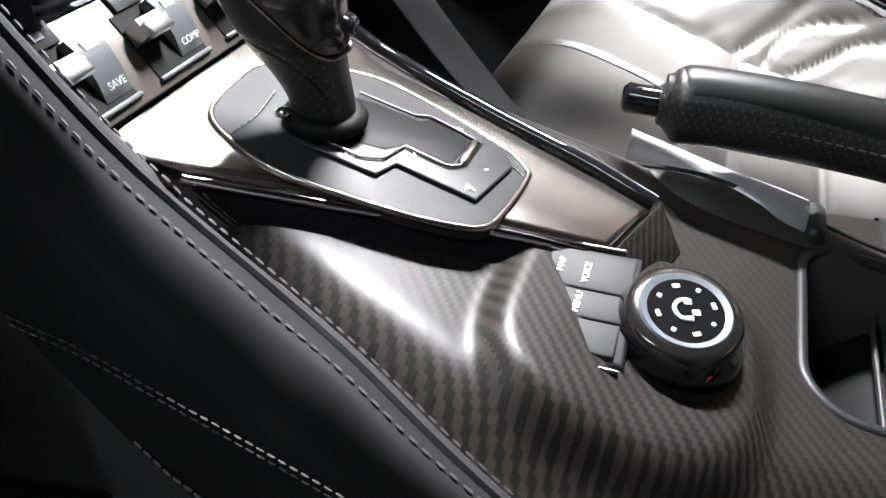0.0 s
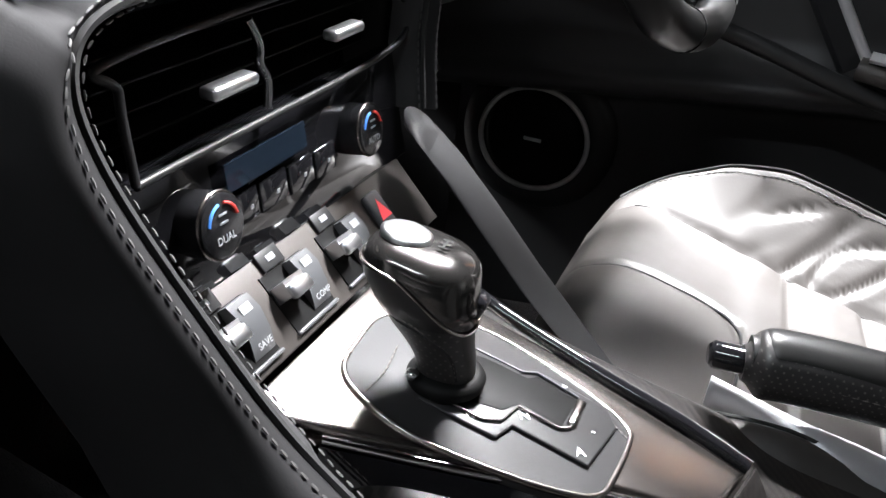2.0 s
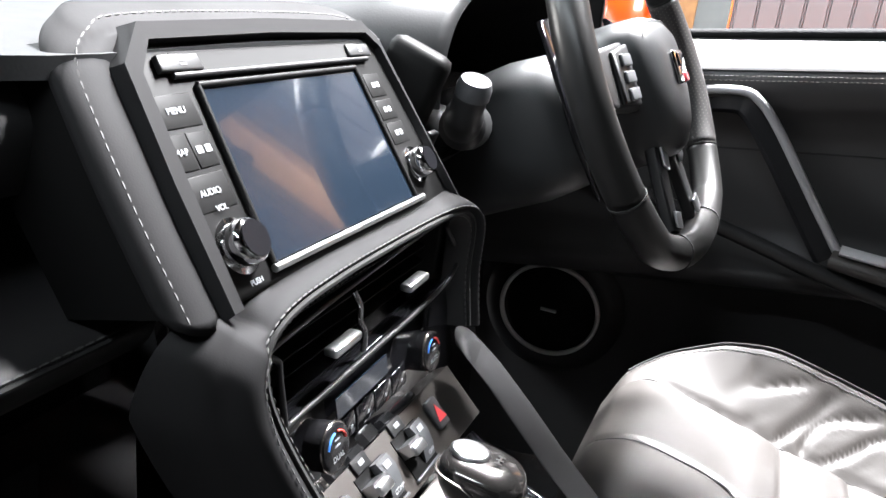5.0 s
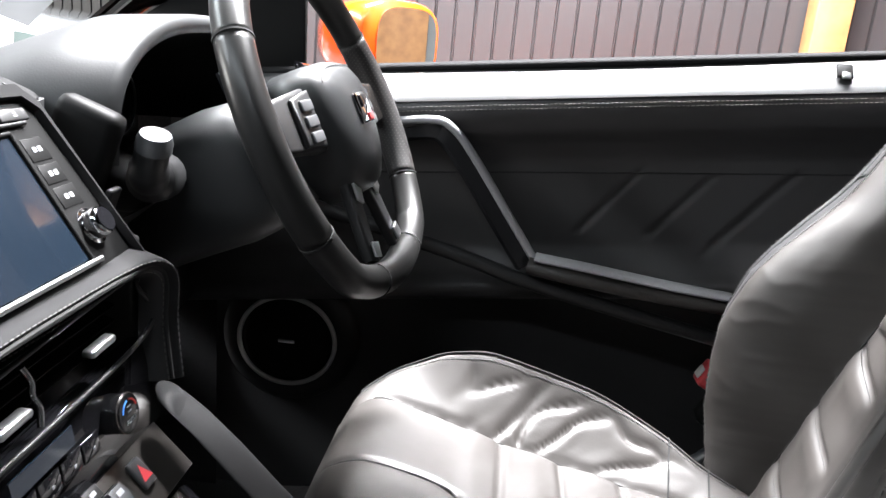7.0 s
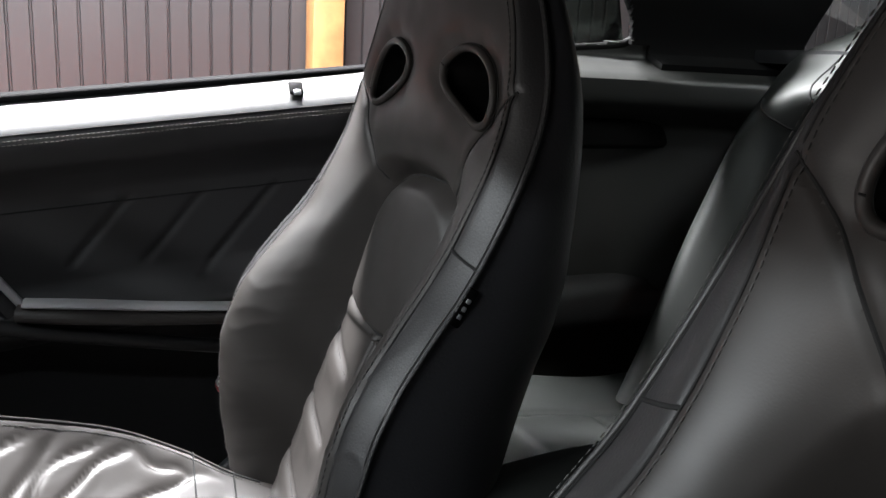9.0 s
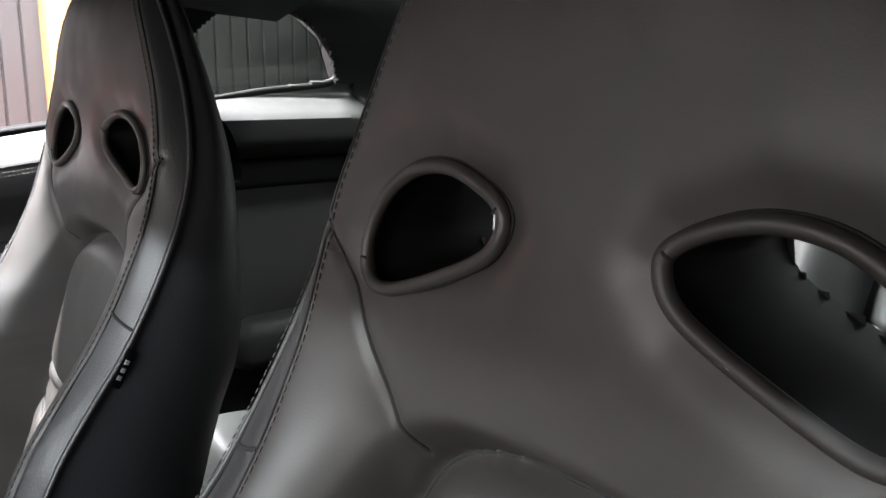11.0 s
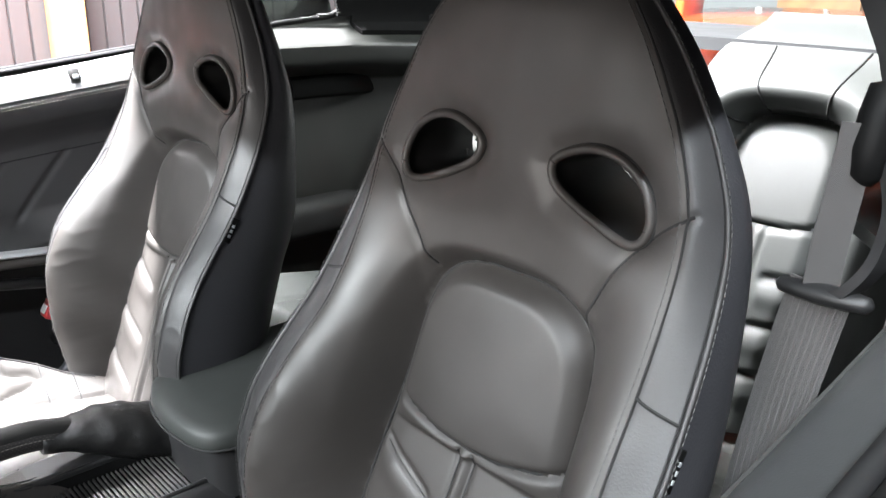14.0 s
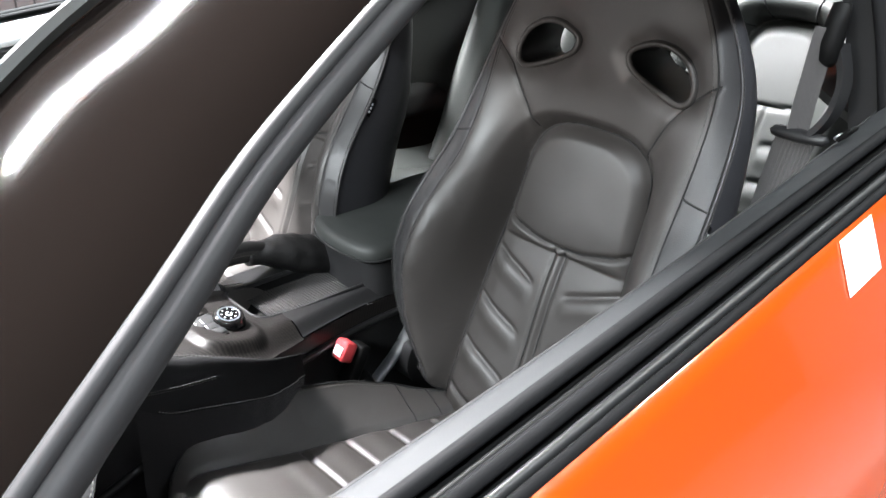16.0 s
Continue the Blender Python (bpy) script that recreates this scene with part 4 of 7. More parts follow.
def front_seat(x0, y0, dz=0.0, rise=0.0):
    """A bucket seat; rise lifts the cushion alone."""
    door = 1 if x0 > 0 else -1
    base = Vector((x0, -0.1, 0.30))
    seat = thing("bucket_seat", base, "black leather bucket car seat with high headrest and two belt eyelets", "car seat", "front seats")
    off = Vector((x0, y0, dz))
    zs = [0.44 + 0.786 * (j / 250) for j in range(251)]

    def height(v):
        return 0.44 + 0.786 * (v if v < 0.9 else 0.9 + 0.1 * math.sin((v - 0.9) / 0.1 * math.pi / 2))

    @functools.lru_cache(None)
    def front(u, v):
        z = height(v)
        x = (u * 2 - 1) * SEAT_HW(z)
        return off + Vector((x, seat_front(x, z) + wrinkle(x, z, x0), z))

    holes = [EYELETS[s] for s in (-1, 1)]

    def is_hole(p):
        return any(inside(h, p.x - x0, p.z - dz) for h in holes)

    def region(p):
        x, z = p.x - x0, p.z - dz
        a = abs(x)
        if a > SEAT_SW(z):
            return "side_strip_inner" if x > 0 else "side_strip_outer"
        if inset_edge(x, z) > 0:
            low = 0.768 + 0.2 * a * a / 0.12
            return "lumbar_pad" if z > low else "ribbed_panel"
        if z > 0.915 and a < np.interp(z, [0.92, 0.94, 0.965, 0.993, 1.02, 1.036], [0.094, 0.104, 0.117, 0.135, 0.16, 0.4]) or z >= 1.036:
            return "headrest"
        return "bolster_inner" if x > 0 else "bolster_outer"

    for name, mat, lab in (("headrest", "leather_smooth", "smooth leather headrest and shoulder section"), ("lumbar_pad", "leather_smooth", "smooth raised leather pad"), ("ribbed_panel", "leather_smooth", "ribbed leather centre panel"), ("bolster_inner", "leather_smooth", "padded side bolster"), ("bolster_outer", "leather_smooth", "padded side bolster"), ("side_strip_inner", "leather", "grained leather edge strip"), ("side_strip_outer", "leather", "grained leather edge strip")):
        part(name, grid(front, 150, 260, lambda p: region(p) == name and not is_hole(p)), mat, seat, lab, sharp=180)

    # flanks: from the piping round to the back
    for s in (-1, 1):
        def side(u, v, s=s):
            z = height(v)
            hw = SEAT_HW(z)
            y = seat_front(hw, z)
            x = hw * (1 - 0.24 * u ** 4) + 0.007 * math.sin(math.pi * u) * smooth(0, 0.06, hw)
            return off + Vector((s * x, y + (SEAT_BACK(z) - y) * u, z))
        part("side_panel", grid(side, 20, 130), "leather_side", seat, "grained leather side panel", sharp=180)
        edge = [off + Vector((s * (SEAT_HW(z) + 0.001), seat_front(SEAT_HW(z), z) + 0.0005, z)) for z in zs[::3]]
        part("piping", tube(edge, 0.0026, 8), "leather", seat, "leather piping along the edge")
        groove = [p + Vector((-s * 0.0035, 0.0012, 0)) for p in edge]
        part("seam", tube(groove, 0.0010, 6), "seam", seat)
        line = [off + Vector((s * SEAT_SW(z), seat_front(SEAT_SW(z), z) + 0.0004, z)) for z in zs[::3]]
        part("seam", tube(line, 0.0011, 6), "seam", seat)
        st = [off + Vector((s * (SEAT_SW(z) - 0.0055), seat_front(SEAT_SW(z) - 0.0055, z) + wrinkle(s * (SEAT_SW(z) - 0.0055), z, x0) + 0.0005, z)) for z in zs[18:248:2]]
        part("stitching", stitches(st, 0.0062, 0.0042, 0.0008), "thread", seat, "row of grey thread stitches")
        st = [p + Vector((s * 0.004, 0.0022, 0.0)) for p in edge[8:84]]
        part("stitching", stitches(st, 0.0062, 0.0042, 0.0006), "thread", seat, "row of grey thread stitches")
        cs = []
        for k in range(9):
            x, z = SEAT_SW(0.905) + (SEAT_HW(0.895) - SEAT_SW(0.905)) * k / 8, 0.906 - 0.011 * k / 8
            cs.append(off + Vector((s * x, seat_front(x, z) + 0.0006, z)))
        part("side_seam", tube(cs, 0.0016, 6), "seam", seat)

    def back(u, v):
        z = height(v)
        a = 1 - u * 2
        return off + Vector((a * SEAT_HW(z) * 0.76, SEAT_BACK(z) - 0.016 * (1 - a ** 2) * smooth(0.01, 0.12, SEAT_HW(z)), z))

    part("back_shell", grid(back, 60, 120, lambda p: not is_hole(p)), "leather_side", seat, "dark seat back shell", sharp=180)
    # belt eyelets
    for h in holes:
        line = spline([(a, b, 0) for a, b in h], 56, True)
        rim = [off + Vector((p.x, seat_front(p.x, p.y) + 0.0028, p.y)) for p in line]
        part("eyelet_rim", tube(rim, 0.0040, 12, True), "leather_smooth", seat, "rolled leather eyelet rim")
        c = sum(rim, Vector()) / len(rim)
        part("seam", tube([q + (q - c).normalized() * 0.0040 + Vector((0, -0.0018, 0)) for q in rim], 0.0009, 6, True), "seam", seat)
        rings = []
        for k in range(9):
            t = k / 8
            rings.append([off + Vector((p.x, seat_front(p.x, p.y) + 0.002 - t * (seat_front(p.x, p.y) + 0.002 - SEAT_BACK(p.y) + 0.016), p.y)) + (c - off - Vector((p.x, c.y - off.y, p.y))) * 0.10 * math.sin(math.pi * t) for p in line])
        part("eyelet_wall", loft(rings, caps=False), "leather_grip", seat, "dark eyelet lining", sharp=180)
        for q in (rim[3], rim[31]):
            part("rim_joint", tube([q + Vector((0, 0.0040, 0.001)), q + Vector((0, 0.003, -0.001)) + (c - q) * 0.06], 0.0007, 6), "seam", seat)
    # seams on the front
    for s in (-1, 1):
        part("seam", tube([off + Vector((s * p.x, seat_front(s * p.x, p.y) + 0.0006, p.y)) for p in spline([(a, b, 0) for a, b in SHOULDER], 26)], 0.0014, 6), "seam", seat)
        rib_edge = [(SEAT_PW(0.46 + k * 0.012), 0.46 + k * 0.012) for k in range(33)]
        arc = [(SEAT_PW(0.90) * math.cos(q) ** 0.714, 0.85 + 0.086 * math.sin(q) ** 0.714) for q in [math.pi / 2 * k / 16 for k in range(1, 17)]]
        edge = [off + Vector((s * a, seat_front(s * a, z) + 0.0008, z)) for a, z in rib_edge + arc]
        part("seam", tube(edge, 0.0013, 8), "seam", seat)
        spine = [off + Vector((s * 0.0095, seat_front(s * 0.0095, z) + 0.0006, z)) for z in [0.46 + k * 0.0105 for k in range(30)]]
        part("seam", tube(spine, 0.0009, 6), "seam", seat)
        for r in RIBS:
            rib = [off + Vector((s * a, seat_front(s * a, r + 0.35 * (a - 0.02) - 0.003) + 0.0012, r + 0.35 * (a - 0.02) - 0.003)) for a in [0.034 + k * 0.006 for k in range(13)]]
            part("stitching", stitches(rib, 0.005, 0.0035, 0.0007), "thread", seat, "stitched rib edge")
    part("seam", tube([off + Vector((x, seat_front(x, z) + 0.001, z)) for x, z in INSET_LOW], 0.0016, 6), "seam", seat)
    # airbag tag at the piping
    ty = seat_front(SEAT_HW(0.868), 0.868)
    tag = part("fabric_tag", box((0.003, 0.010, 0.034), off + Vector((-SEAT_HW(0.868) - 0.0030, ty - 0.004, 0.868)), 0.001, Matrix.Rotation(0.55, 3, "X")), "plastic_dark", seat, "small black woven tag")
    for h in (-0.008, -0.001, 0.006):
        part("tag_mark", box((0.0012, 0.004, 0.004), off + Vector((-SEAT_HW(0.868) - 0.0046, ty - 0.004 - h * 0.52, 0.868 + h * 0.85)), 0.0003, Matrix.Rotation(0.55, 3, "X")), "grey_mark", tag, "pale print bar")

    # cushion: flat ribbed centre between two bolsters, each with a stitched ridge
    lower = Vector((0, 0, rise))
    czt = profile([(-0.30, 0.475), (-0.2, 0.482), (-0.1, 0.492), (0.0, 0.510), (0.08, 0.530), (0.13, 0.538), (0.165, 0.527), (0.186, 0.497)])
    crise = profile([(-0.30, 0.010), (-0.25, 0.020), (-0.2, 0.036), (-0.1, 0.057), (0.0, 0.061), (0.06, 0.046), (0.11, 0.023), (0.15, 0.007), (0.186, 0.0)])
    cbw = profile([(-0.30, 0.095), (-0.2, 0.115), (-0.1, 0.140), (0.0, 0.152), (0.08, 0.160), (0.14, 0.168), (0.186, 0.130)])
    crw = profile([(-0.30, 0.130), (-0.25, 0.155), (-0.2, 0.182), (-0.14, 0.203), (-0.05, 0.217), (0.05, 0.220), (0.12, 0.210), (0.16, 0.190), (0.186, 0.150)])
    ccw = profile([(-0.30, 0.165), (-0.2, 0.222), (-0.1, 0.248), (0.0, 0.256), (0.08, 0.252), (0.13, 0.238), (0.165, 0.210), (0.186, 0.165)])

    def cushion_z(x, y):
        a = abs(x)
        bw, rw, w = cbw(y), crw(y), ccw(y)
        t = max(0.0, min(1.0, (a - bw) / (rw - bw)))
        z = czt(y) + crise(y) * (1 + 6 * rise) * (t ** 1.25) + 0.005 * (1 - min(1, a / bw) ** 2)
        z -= 0.006 * math.exp(-((a - bw) / 0.005) ** 2) * smooth(0.16, 0.11, y)
        for r in (-0.22, -0.15, -0.08, -0.01):
            if a < bw:
                z += (-0.006 * math.exp(-((y - r) / 0.004) ** 2) + 0.003 * math.exp(-((y - r - 0.03) / 0.02) ** 2)) * smooth(0.05, 0.02, y) * smooth(bw, bw - 0.012, a)
        z -= 0.004 * math.exp(-(line_distance(x, y, FRONT_SEAM) / 0.004) ** 2)
        if bw < a < rw and -0.25 < y < 0.06:
            f = smooth(0, 0.15, t) * smooth(1.0, 0.7, t) * smooth(-0.25, -0.19, y) * smooth(0.07, 0.0, y)
            fold = 1 - abs(noise.noise(Vector((y * 26 + t * 1.6, t * 1.4, x0 * 3))))
            z -= f * (1.0 if rise else 0.22) * ((0.010 if door * x > 0 else 0.0035) * fold ** 9 + 0.0025 * (noise.noise(Vector((y * 60 + t * 5, t * 4, x0 * 5)))) ** 2)
        if a > rw:
            q = (a - rw) / (w - rw)
            z -= (0.010 if rise else 0.030) * q + 0.050 * q ** 3
        z -= 0.0025 * math.exp(-((a - rw) / 0.004) ** 2) * smooth(0.17, 0.13, y)
        return z

    @functools.lru_cache(None)
    def cushion(u, v):
        y = -0.30 + 0.486 * (v if v < 0.85 else 0.85 + 0.15 * math.sin((v - 0.85) / 0.15 * math.pi / 2))
        x = (u * 2 - 1) * ccw(y)
        return off + lower + Vector((x, y, cushion_z(x, y)))

    def cregion(p):
        x, y = p.x - x0, p.y - y0
        if abs(x) < cbw(y):
            return "cushion_centre"
        return "thigh_bolster_inner" if x > 0 else "thigh_bolster_outer"

    for name, lab in (("cushion_centre", "ribbed leather seat cushion"), ("thigh_bolster_inner", "creased leather thigh bolster"), ("thigh_bolster_outer", "creased leather thigh bolster")):
        part(name, grid(cushion, 150, 130, lambda p: cregion(p) == name), "leather_smooth", seat, lab, sharp=180)

    rim = [(u, v) for u, v in [(0, k / 20) for k in range(21)] + [(k / 20, 1) for k in range(1, 21)] + [(1, 1 - k / 20) for k in range(1, 21)]]
    top = [cushion(u, v) for u, v in rim]
    c = off + Vector((0, -0.08, 0))
    rings = [[p + Vector(((c.x - p.x) * d, (c.y - p.y) * d * 0.6, -h)) for p in top] for d, h in ((0, 0), (-0.015, 0.02), (-0.01, 0.05), (0.02, 0.10), (0.10, 0.15 + rise))]
    part("cushion_side", loft(rings, closed=False), "leather_side", seat, "leather cushion side", sharp=180)

    def on_cushion(x, y, up=0.0008):
        return off + lower + Vector((x, y, cushion_z(x, y) + up))

    for s in (-1, 1):
        part("seam", tube([on_cushion(s * cbw(y), y) for y in [-0.26 + k * 0.011 for k in range(38)]], 0.0009, 6), "seam", seat)
        ridge = [-0.285 + k * 0.0085 for k in range(54)]
        part("seam", tube([on_cushion(s * crw(y), y) for y in ridge], 0.0012, 6), "seam", seat)
        part("stitching", stitches([on_cushion(s * (crw(y) - 0.006), y) for y in ridge], 0.006, 0.004, 0.0006), "thread", seat)
        for y1 in (-0.205, -0.250):
            part("seam", tube([on_cushion(s * (cbw(y1) + (ccw(y1) - cbw(y1)) * k / 12), y1 - 0.010 * k / 12) for k in range(13)], 0.0011, 6), "seam", seat)
    part("seam", tube([on_cushion(p.x, p.y) for p in spline([(a, b, 0) for a, b in FRONT_SEAM], 40)], 0.0014, 6), "seam", seat)
    for s in (-1, 1):
        part("hinge_cover", loft([[off + Vector((s * (0.235 + dx), -0.300 + dy + 0.030 * math.cos(t) * k, 0.50 + h + 0.042 * math.sin(t) * k)) for t in [2 * math.pi * q / 20 for q in range(20)]] for dx, dy, h, k in ((-0.022, 0, 0, 1.0), (0.010, 0.0, 0.0, 1.0), (0.018, 0.004, 0.0, 0.9), (0.022, 0.006, 0.0, 0.55))]), "plastic", seat, "dark plastic recliner cover")
        part("hinge_arm", tube(spline([off + Vector((s * 0.242, -0.310, 0.56)), off + Vector((s * 0.245, -0.275, 0.515)), off + Vector((s * 0.240, -0.215, 0.475))], 12), [0.016, 0.016, 0.015, 0.015, 0.014, 0.014, 0.013, 0.013, 0.013, 0.013, 0.013, 0.012], 12, flat=0.6), "plastic_grey", seat, "grey recliner arm")
        part("seat_rail", box((0.04, 0.5, 0.06), off + Vector((s * 0.17, -0.06, 0.335)), 0.008), "plastic_dark", seat, "black seat rail")
    return seat


front_seat(-0.325, 0.0)
driver_seat = front_seat(0.338, -0.018, 0.012, 0.045)
tagged(driver_seat, "black leather bucket driver seat with creased thigh bolster")


# ---- centre console ----
def deck(y):
    """Height of the console's metal deck."""
    return 0.658 + 0.17 * (y - 0.02)


console = thing("centre_console", (0.02, -0.1, 0.30), "black car centre console with woven carbon panel and ribbed tray", "console")
# the stitched edge that sweeps from the dashboard along the console
EDGE = [(-0.098, 0.250, 0.846), (-0.092, 0.236, 0.80), (-0.083, 0.212, 0.752), (-0.074, 0.186, 0.706), (-0.074, 0.158, 0.688), (-0.080, 0.125, 0.676), (-0.090, 0.092, 0.667), (-0.103, 0.055, 0.655), (-0.110, 0.02, 0.640), (-0.112, -0.02, 0.622), (-0.10, -0.07, 0.600)]
top_z = profile([(-0.40, 0.606), (-0.28, 0.616), (-0.08, 0.624), (-0.04, 0.630), (0.0, 0.637), (0.04, 0.648), (0.08, 0.657), (0.14, 0.668), (0.20, 0.682)])
left_x = profile([(-0.42, -0.030), (-0.3, -0.034), (-0.15, -0.052), (-0.05, -0.080), (0.0, -0.098), (0.05, -0.098), (0.10, -0.086), (0.15, -0.072), (0.20, -0.070)])
right_x = profile([(-0.42, 0.20), (-0.1, 0.175), (-0.04, 0.155), (0.02, 0.135), (0.1, 0.125), (0.20, 0.13)])


TX0, TX1, TY0, TY1 = -0.004, 0.112, -0.272, -0.058


def in_tray(p):
    """Inside the tray's outline, whose front corners are round."""
    if not (TX0 < p.x < TX1 and TY0 < p.y < TY1):
        return False
    r = 0.024
    cx1, cy1 = min(max(p.x, TX0 + r), TX1 - r), min(p.y, TY1 - r)
    return math.hypot(p.x - cx1, p.y - cy1) < r


def console_top(u, v):
    y = 0.205 - 0.305 * v
    a, b = left_x(y), right_x(y)
    x = a + (b - a) * u
    z = top_z(y) - 0.020 * (1 - smooth(0, 0.22, u)) ** 2 - 0.02 * smooth(0.88, 1.0, u) ** 2
    # raised pod round the rotary dial
    d = ((abs(x + 0.016) / 0.050) ** 3 + (abs(y - 0.010) / 0.046) ** 3) ** (1 / 3)
    z += 0.009 * smooth(1.30, 0.96, d)
    return Vector((x, y, z))


part("carbon_panel", grid(console_top, 90, 110, lambda p: not in_tray(p)), "carbon", console, "glossy woven carbon panel")


def console_rear(u, v):
    y = -0.099 - 0.330 * v
    a, b = left_x(y), right_x(y)
    x = a + (b - a) * u
    z = top_z(y) - 0.016 * (1 - smooth(0, 0.14, u)) ** 2 - 0.02 * smooth(0.9, 1.0, u) ** 2
    return Vector((x, y, z))


part("console_body_top", grid(console_rear, 100, 130, lambda p: not (TX0 < p.x < TX1 and TY0 < p.y < TY1)), "plastic", console, "black moulded console top")
part("carbon_side", grid(lambda u, v: Vector((left_x(0.02 - 0.42 * v) - 0.002 - 0.006 * u, 0.02 - 0.42 * v, top_z(0.02 - 0.42 * v) - 0.018 - 0.026 * u)), 6, 40), "carbon", console, "woven carbon side strip")
part("console_side", grid(lambda u, v: Vector((left_x(0.10 - 0.52 * v) - 0.008 - 0.012 * math.sin(u * 2.6), 0.10 - 0.52 * v, top_z(0.10 - 0.52 * v) - 0.044 - 0.26 * u)), 12, 40), "plastic", console, "black console side wall")
part("side_ledge", tube(spline([(left_x(y) - 0.012, y, top_z(y) - 0.046) for y in (0.06, 0.0, -0.1, -0.2, -0.3, -0.42)], 30), 0.006, 8), "plastic", console, "moulded ledge along the console side")
part("side_ledge", tube(spline([(-0.104, 0.05, 0.59), (-0.10, 0.2, 0.535), (-0.09, 0.42, 0.45), (-0.085, 0.6, 0.40)], 30), 0.006, 8), "plastic", console, "moulded ledge along the footwell side")
part("console_side", grid(lambda u, v: Vector((right_x(0.20 - 0.62 * v) + 0.012 * math.sin(u * 2.6), 0.20 - 0.62 * v, top_z(0.20 - 0.62 * v) - 0.02 - 0.28 * u)), 10, 30), "plastic", console, "black console side wall")
part("footwell_side", grid(lambda u, v: Vector((-0.085 + 0.005 * math.sin(3 * u), 0.05 + 0.6 * v, 0.60 - 0.32 * u + 0.12 * v)), 10, 20), "carpet", console, "carpeted footwell side")
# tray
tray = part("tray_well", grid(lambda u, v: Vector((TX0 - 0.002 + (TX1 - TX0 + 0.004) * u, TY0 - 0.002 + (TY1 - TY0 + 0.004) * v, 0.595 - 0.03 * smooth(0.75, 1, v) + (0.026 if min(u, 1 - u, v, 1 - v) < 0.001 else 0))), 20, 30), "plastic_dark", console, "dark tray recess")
rib = part("mat_rib", box((TX1 - TX0 - 0.006, 0.0024, 0.004), ((TX0 + TX1) / 2, TY0 + 0.004, 0.6005)), "rubber_mat", tray, "fine rubber mat rib", flat=True)
for k in range(1, 31):
    other = new("mat_rib", rib.data)
    other.parent = tray
    other.location = (0, k * 0.0056, 0)
for x in (TX0 - 0.003, TX1 + 0.003):
    part("tray_rim", box((0.006, 0.216, 0.010), (x, -0.166, 0.617), 0.003), "plastic", tray)
part("tray_rim", box((0.122, 0.006, 0.010), (0.054, TY0 - 0.002, 0.616), 0.003), "plastic", tray)
lip_line = [(TX0, -0.10)] + [(TX0 + 0.024 - 0.024 * math.cos(q), TY1 - 0.024 + 0.024 * math.sin(q)) for q in [k * math.pi / 16 for k in range(9)]] + [(TX1 - 0.024 + 0.024 * math.sin(q), TY1 - 0.024 + 0.024 * math.cos(q)) for q in [k * math.pi / 16 for k in range(9)]] + [(TX1, -0.10)]
part("tray_lip", tube([Vector((x, y, top_z(y) - 0.0012)) for x, y in lip_line], 0.0030, 8), "plastic", tray, "black tray lip")
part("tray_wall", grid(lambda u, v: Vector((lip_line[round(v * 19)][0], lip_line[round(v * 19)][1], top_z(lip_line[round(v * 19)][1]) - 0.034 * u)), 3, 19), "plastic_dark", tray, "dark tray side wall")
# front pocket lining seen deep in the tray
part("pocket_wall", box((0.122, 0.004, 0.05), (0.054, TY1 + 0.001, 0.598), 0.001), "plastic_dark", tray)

# metal deck round the gear lever
plate = thing("shifter_surround", (0.03, 0.1, 0.62), "smoked satin metal surround plate of the gear selector", "trim plate")
OUT = [(-0.043, 0.180), (-0.056, 0.214), (0.126, 0.214), (0.1, 0.19), (0.080, 0.157), (0.070, 0.075), (0.052, 0.016), (0.014, 0.028), (0.003, 0.067), (-0.021, 0.124)]
INN = [(-0.010, 0.192), (0.014, 0.197), (0.038, 0.196), (0.054, 0.178), (0.064, 0.152), (0.060, 0.118), (0.051, 0.086), (0.042, 0.072), (0.034, 0.069), (0.007, 0.071), (-0.008, 0.075), (-0.016, 0.09), (-0.022, 0.115), (-0.026, 0.147), (-0.022, 0.172)]
part("metal_plate", prism([Vector((x, y, deck(y) - 0.012)) for x, y in OUT], (0, 0, 0.014), 0.003, 3), "satin", plate)
inner = [(p.x, p.y) for p in spline([(x, y, 0) for x, y in INN], 60, True)]
soft = part("soft_panel", prism([Vector((x, y, deck(y) - 0.004)) for x, y in inner], (0, 0, 0.0075), 0.0015), "dash", plate, "black stitched leather panel")
part("chrome_rim", tube([Vector((x * 1.0, y, deck(y) + 0.0025)) for x, y in inner], 0.0016, 8, True), "satin", plate, "thin chrome rim")
rail = [(-0.046, 0.182, 0.683), (-0.024, 0.124, 0.674), (0.000, 0.067, 0.664), (0.012, 0.029, 0.656)]
part("chrome_rail", tube(spline(rail, 30), 0.0022, 8), "chrome", plate, "chrome edge rail")
part("gloss_skirt", grid(lambda u, v: Vector(spline(rail, 30)[round(v * 29)]) + Vector((-0.010 * u - 0.002, -0.003 * u, -0.002 - 0.014 * u)), 4, 29), "gloss", plate, "gloss black skirt")
part("chrome_rail", tube(spline([(x - 0.013, y - 0.003, z - 0.016) for x, y, z in rail], 30), 0.0012, 8), "chrome", plate, "chrome edge rail")
part("rail_right", tube(spline([(0.122, 0.21, 0.692), (0.090, 0.165, 0.687), (0.074, 0.1, 0.675), (0.064, 0.05, 0.667), (0.055, 0.015, 0.660)], 30), 0.004, 8), "gloss", plate, "gloss black edge")
part("carbon_tip", prism([Vector(p) for p in ((0.012, 0.027, 0.659), (0.054, 0.014, 0.660), (0.047, 0.000, 0.641), (0.012, 0.012, 0.639))], (0, -0.002, 0.003), 0.001), "carbon", plate, "woven carbon end piece")
# gate
zt = 0.0042


def gate_plate(name, pts, h, mat, parent, lab="", bev=0.0008):
    return part(name, prism([Vector((x, y, deck(y) + zt)) for x, y in pts], (0, 0, h), bev), mat, parent, lab)


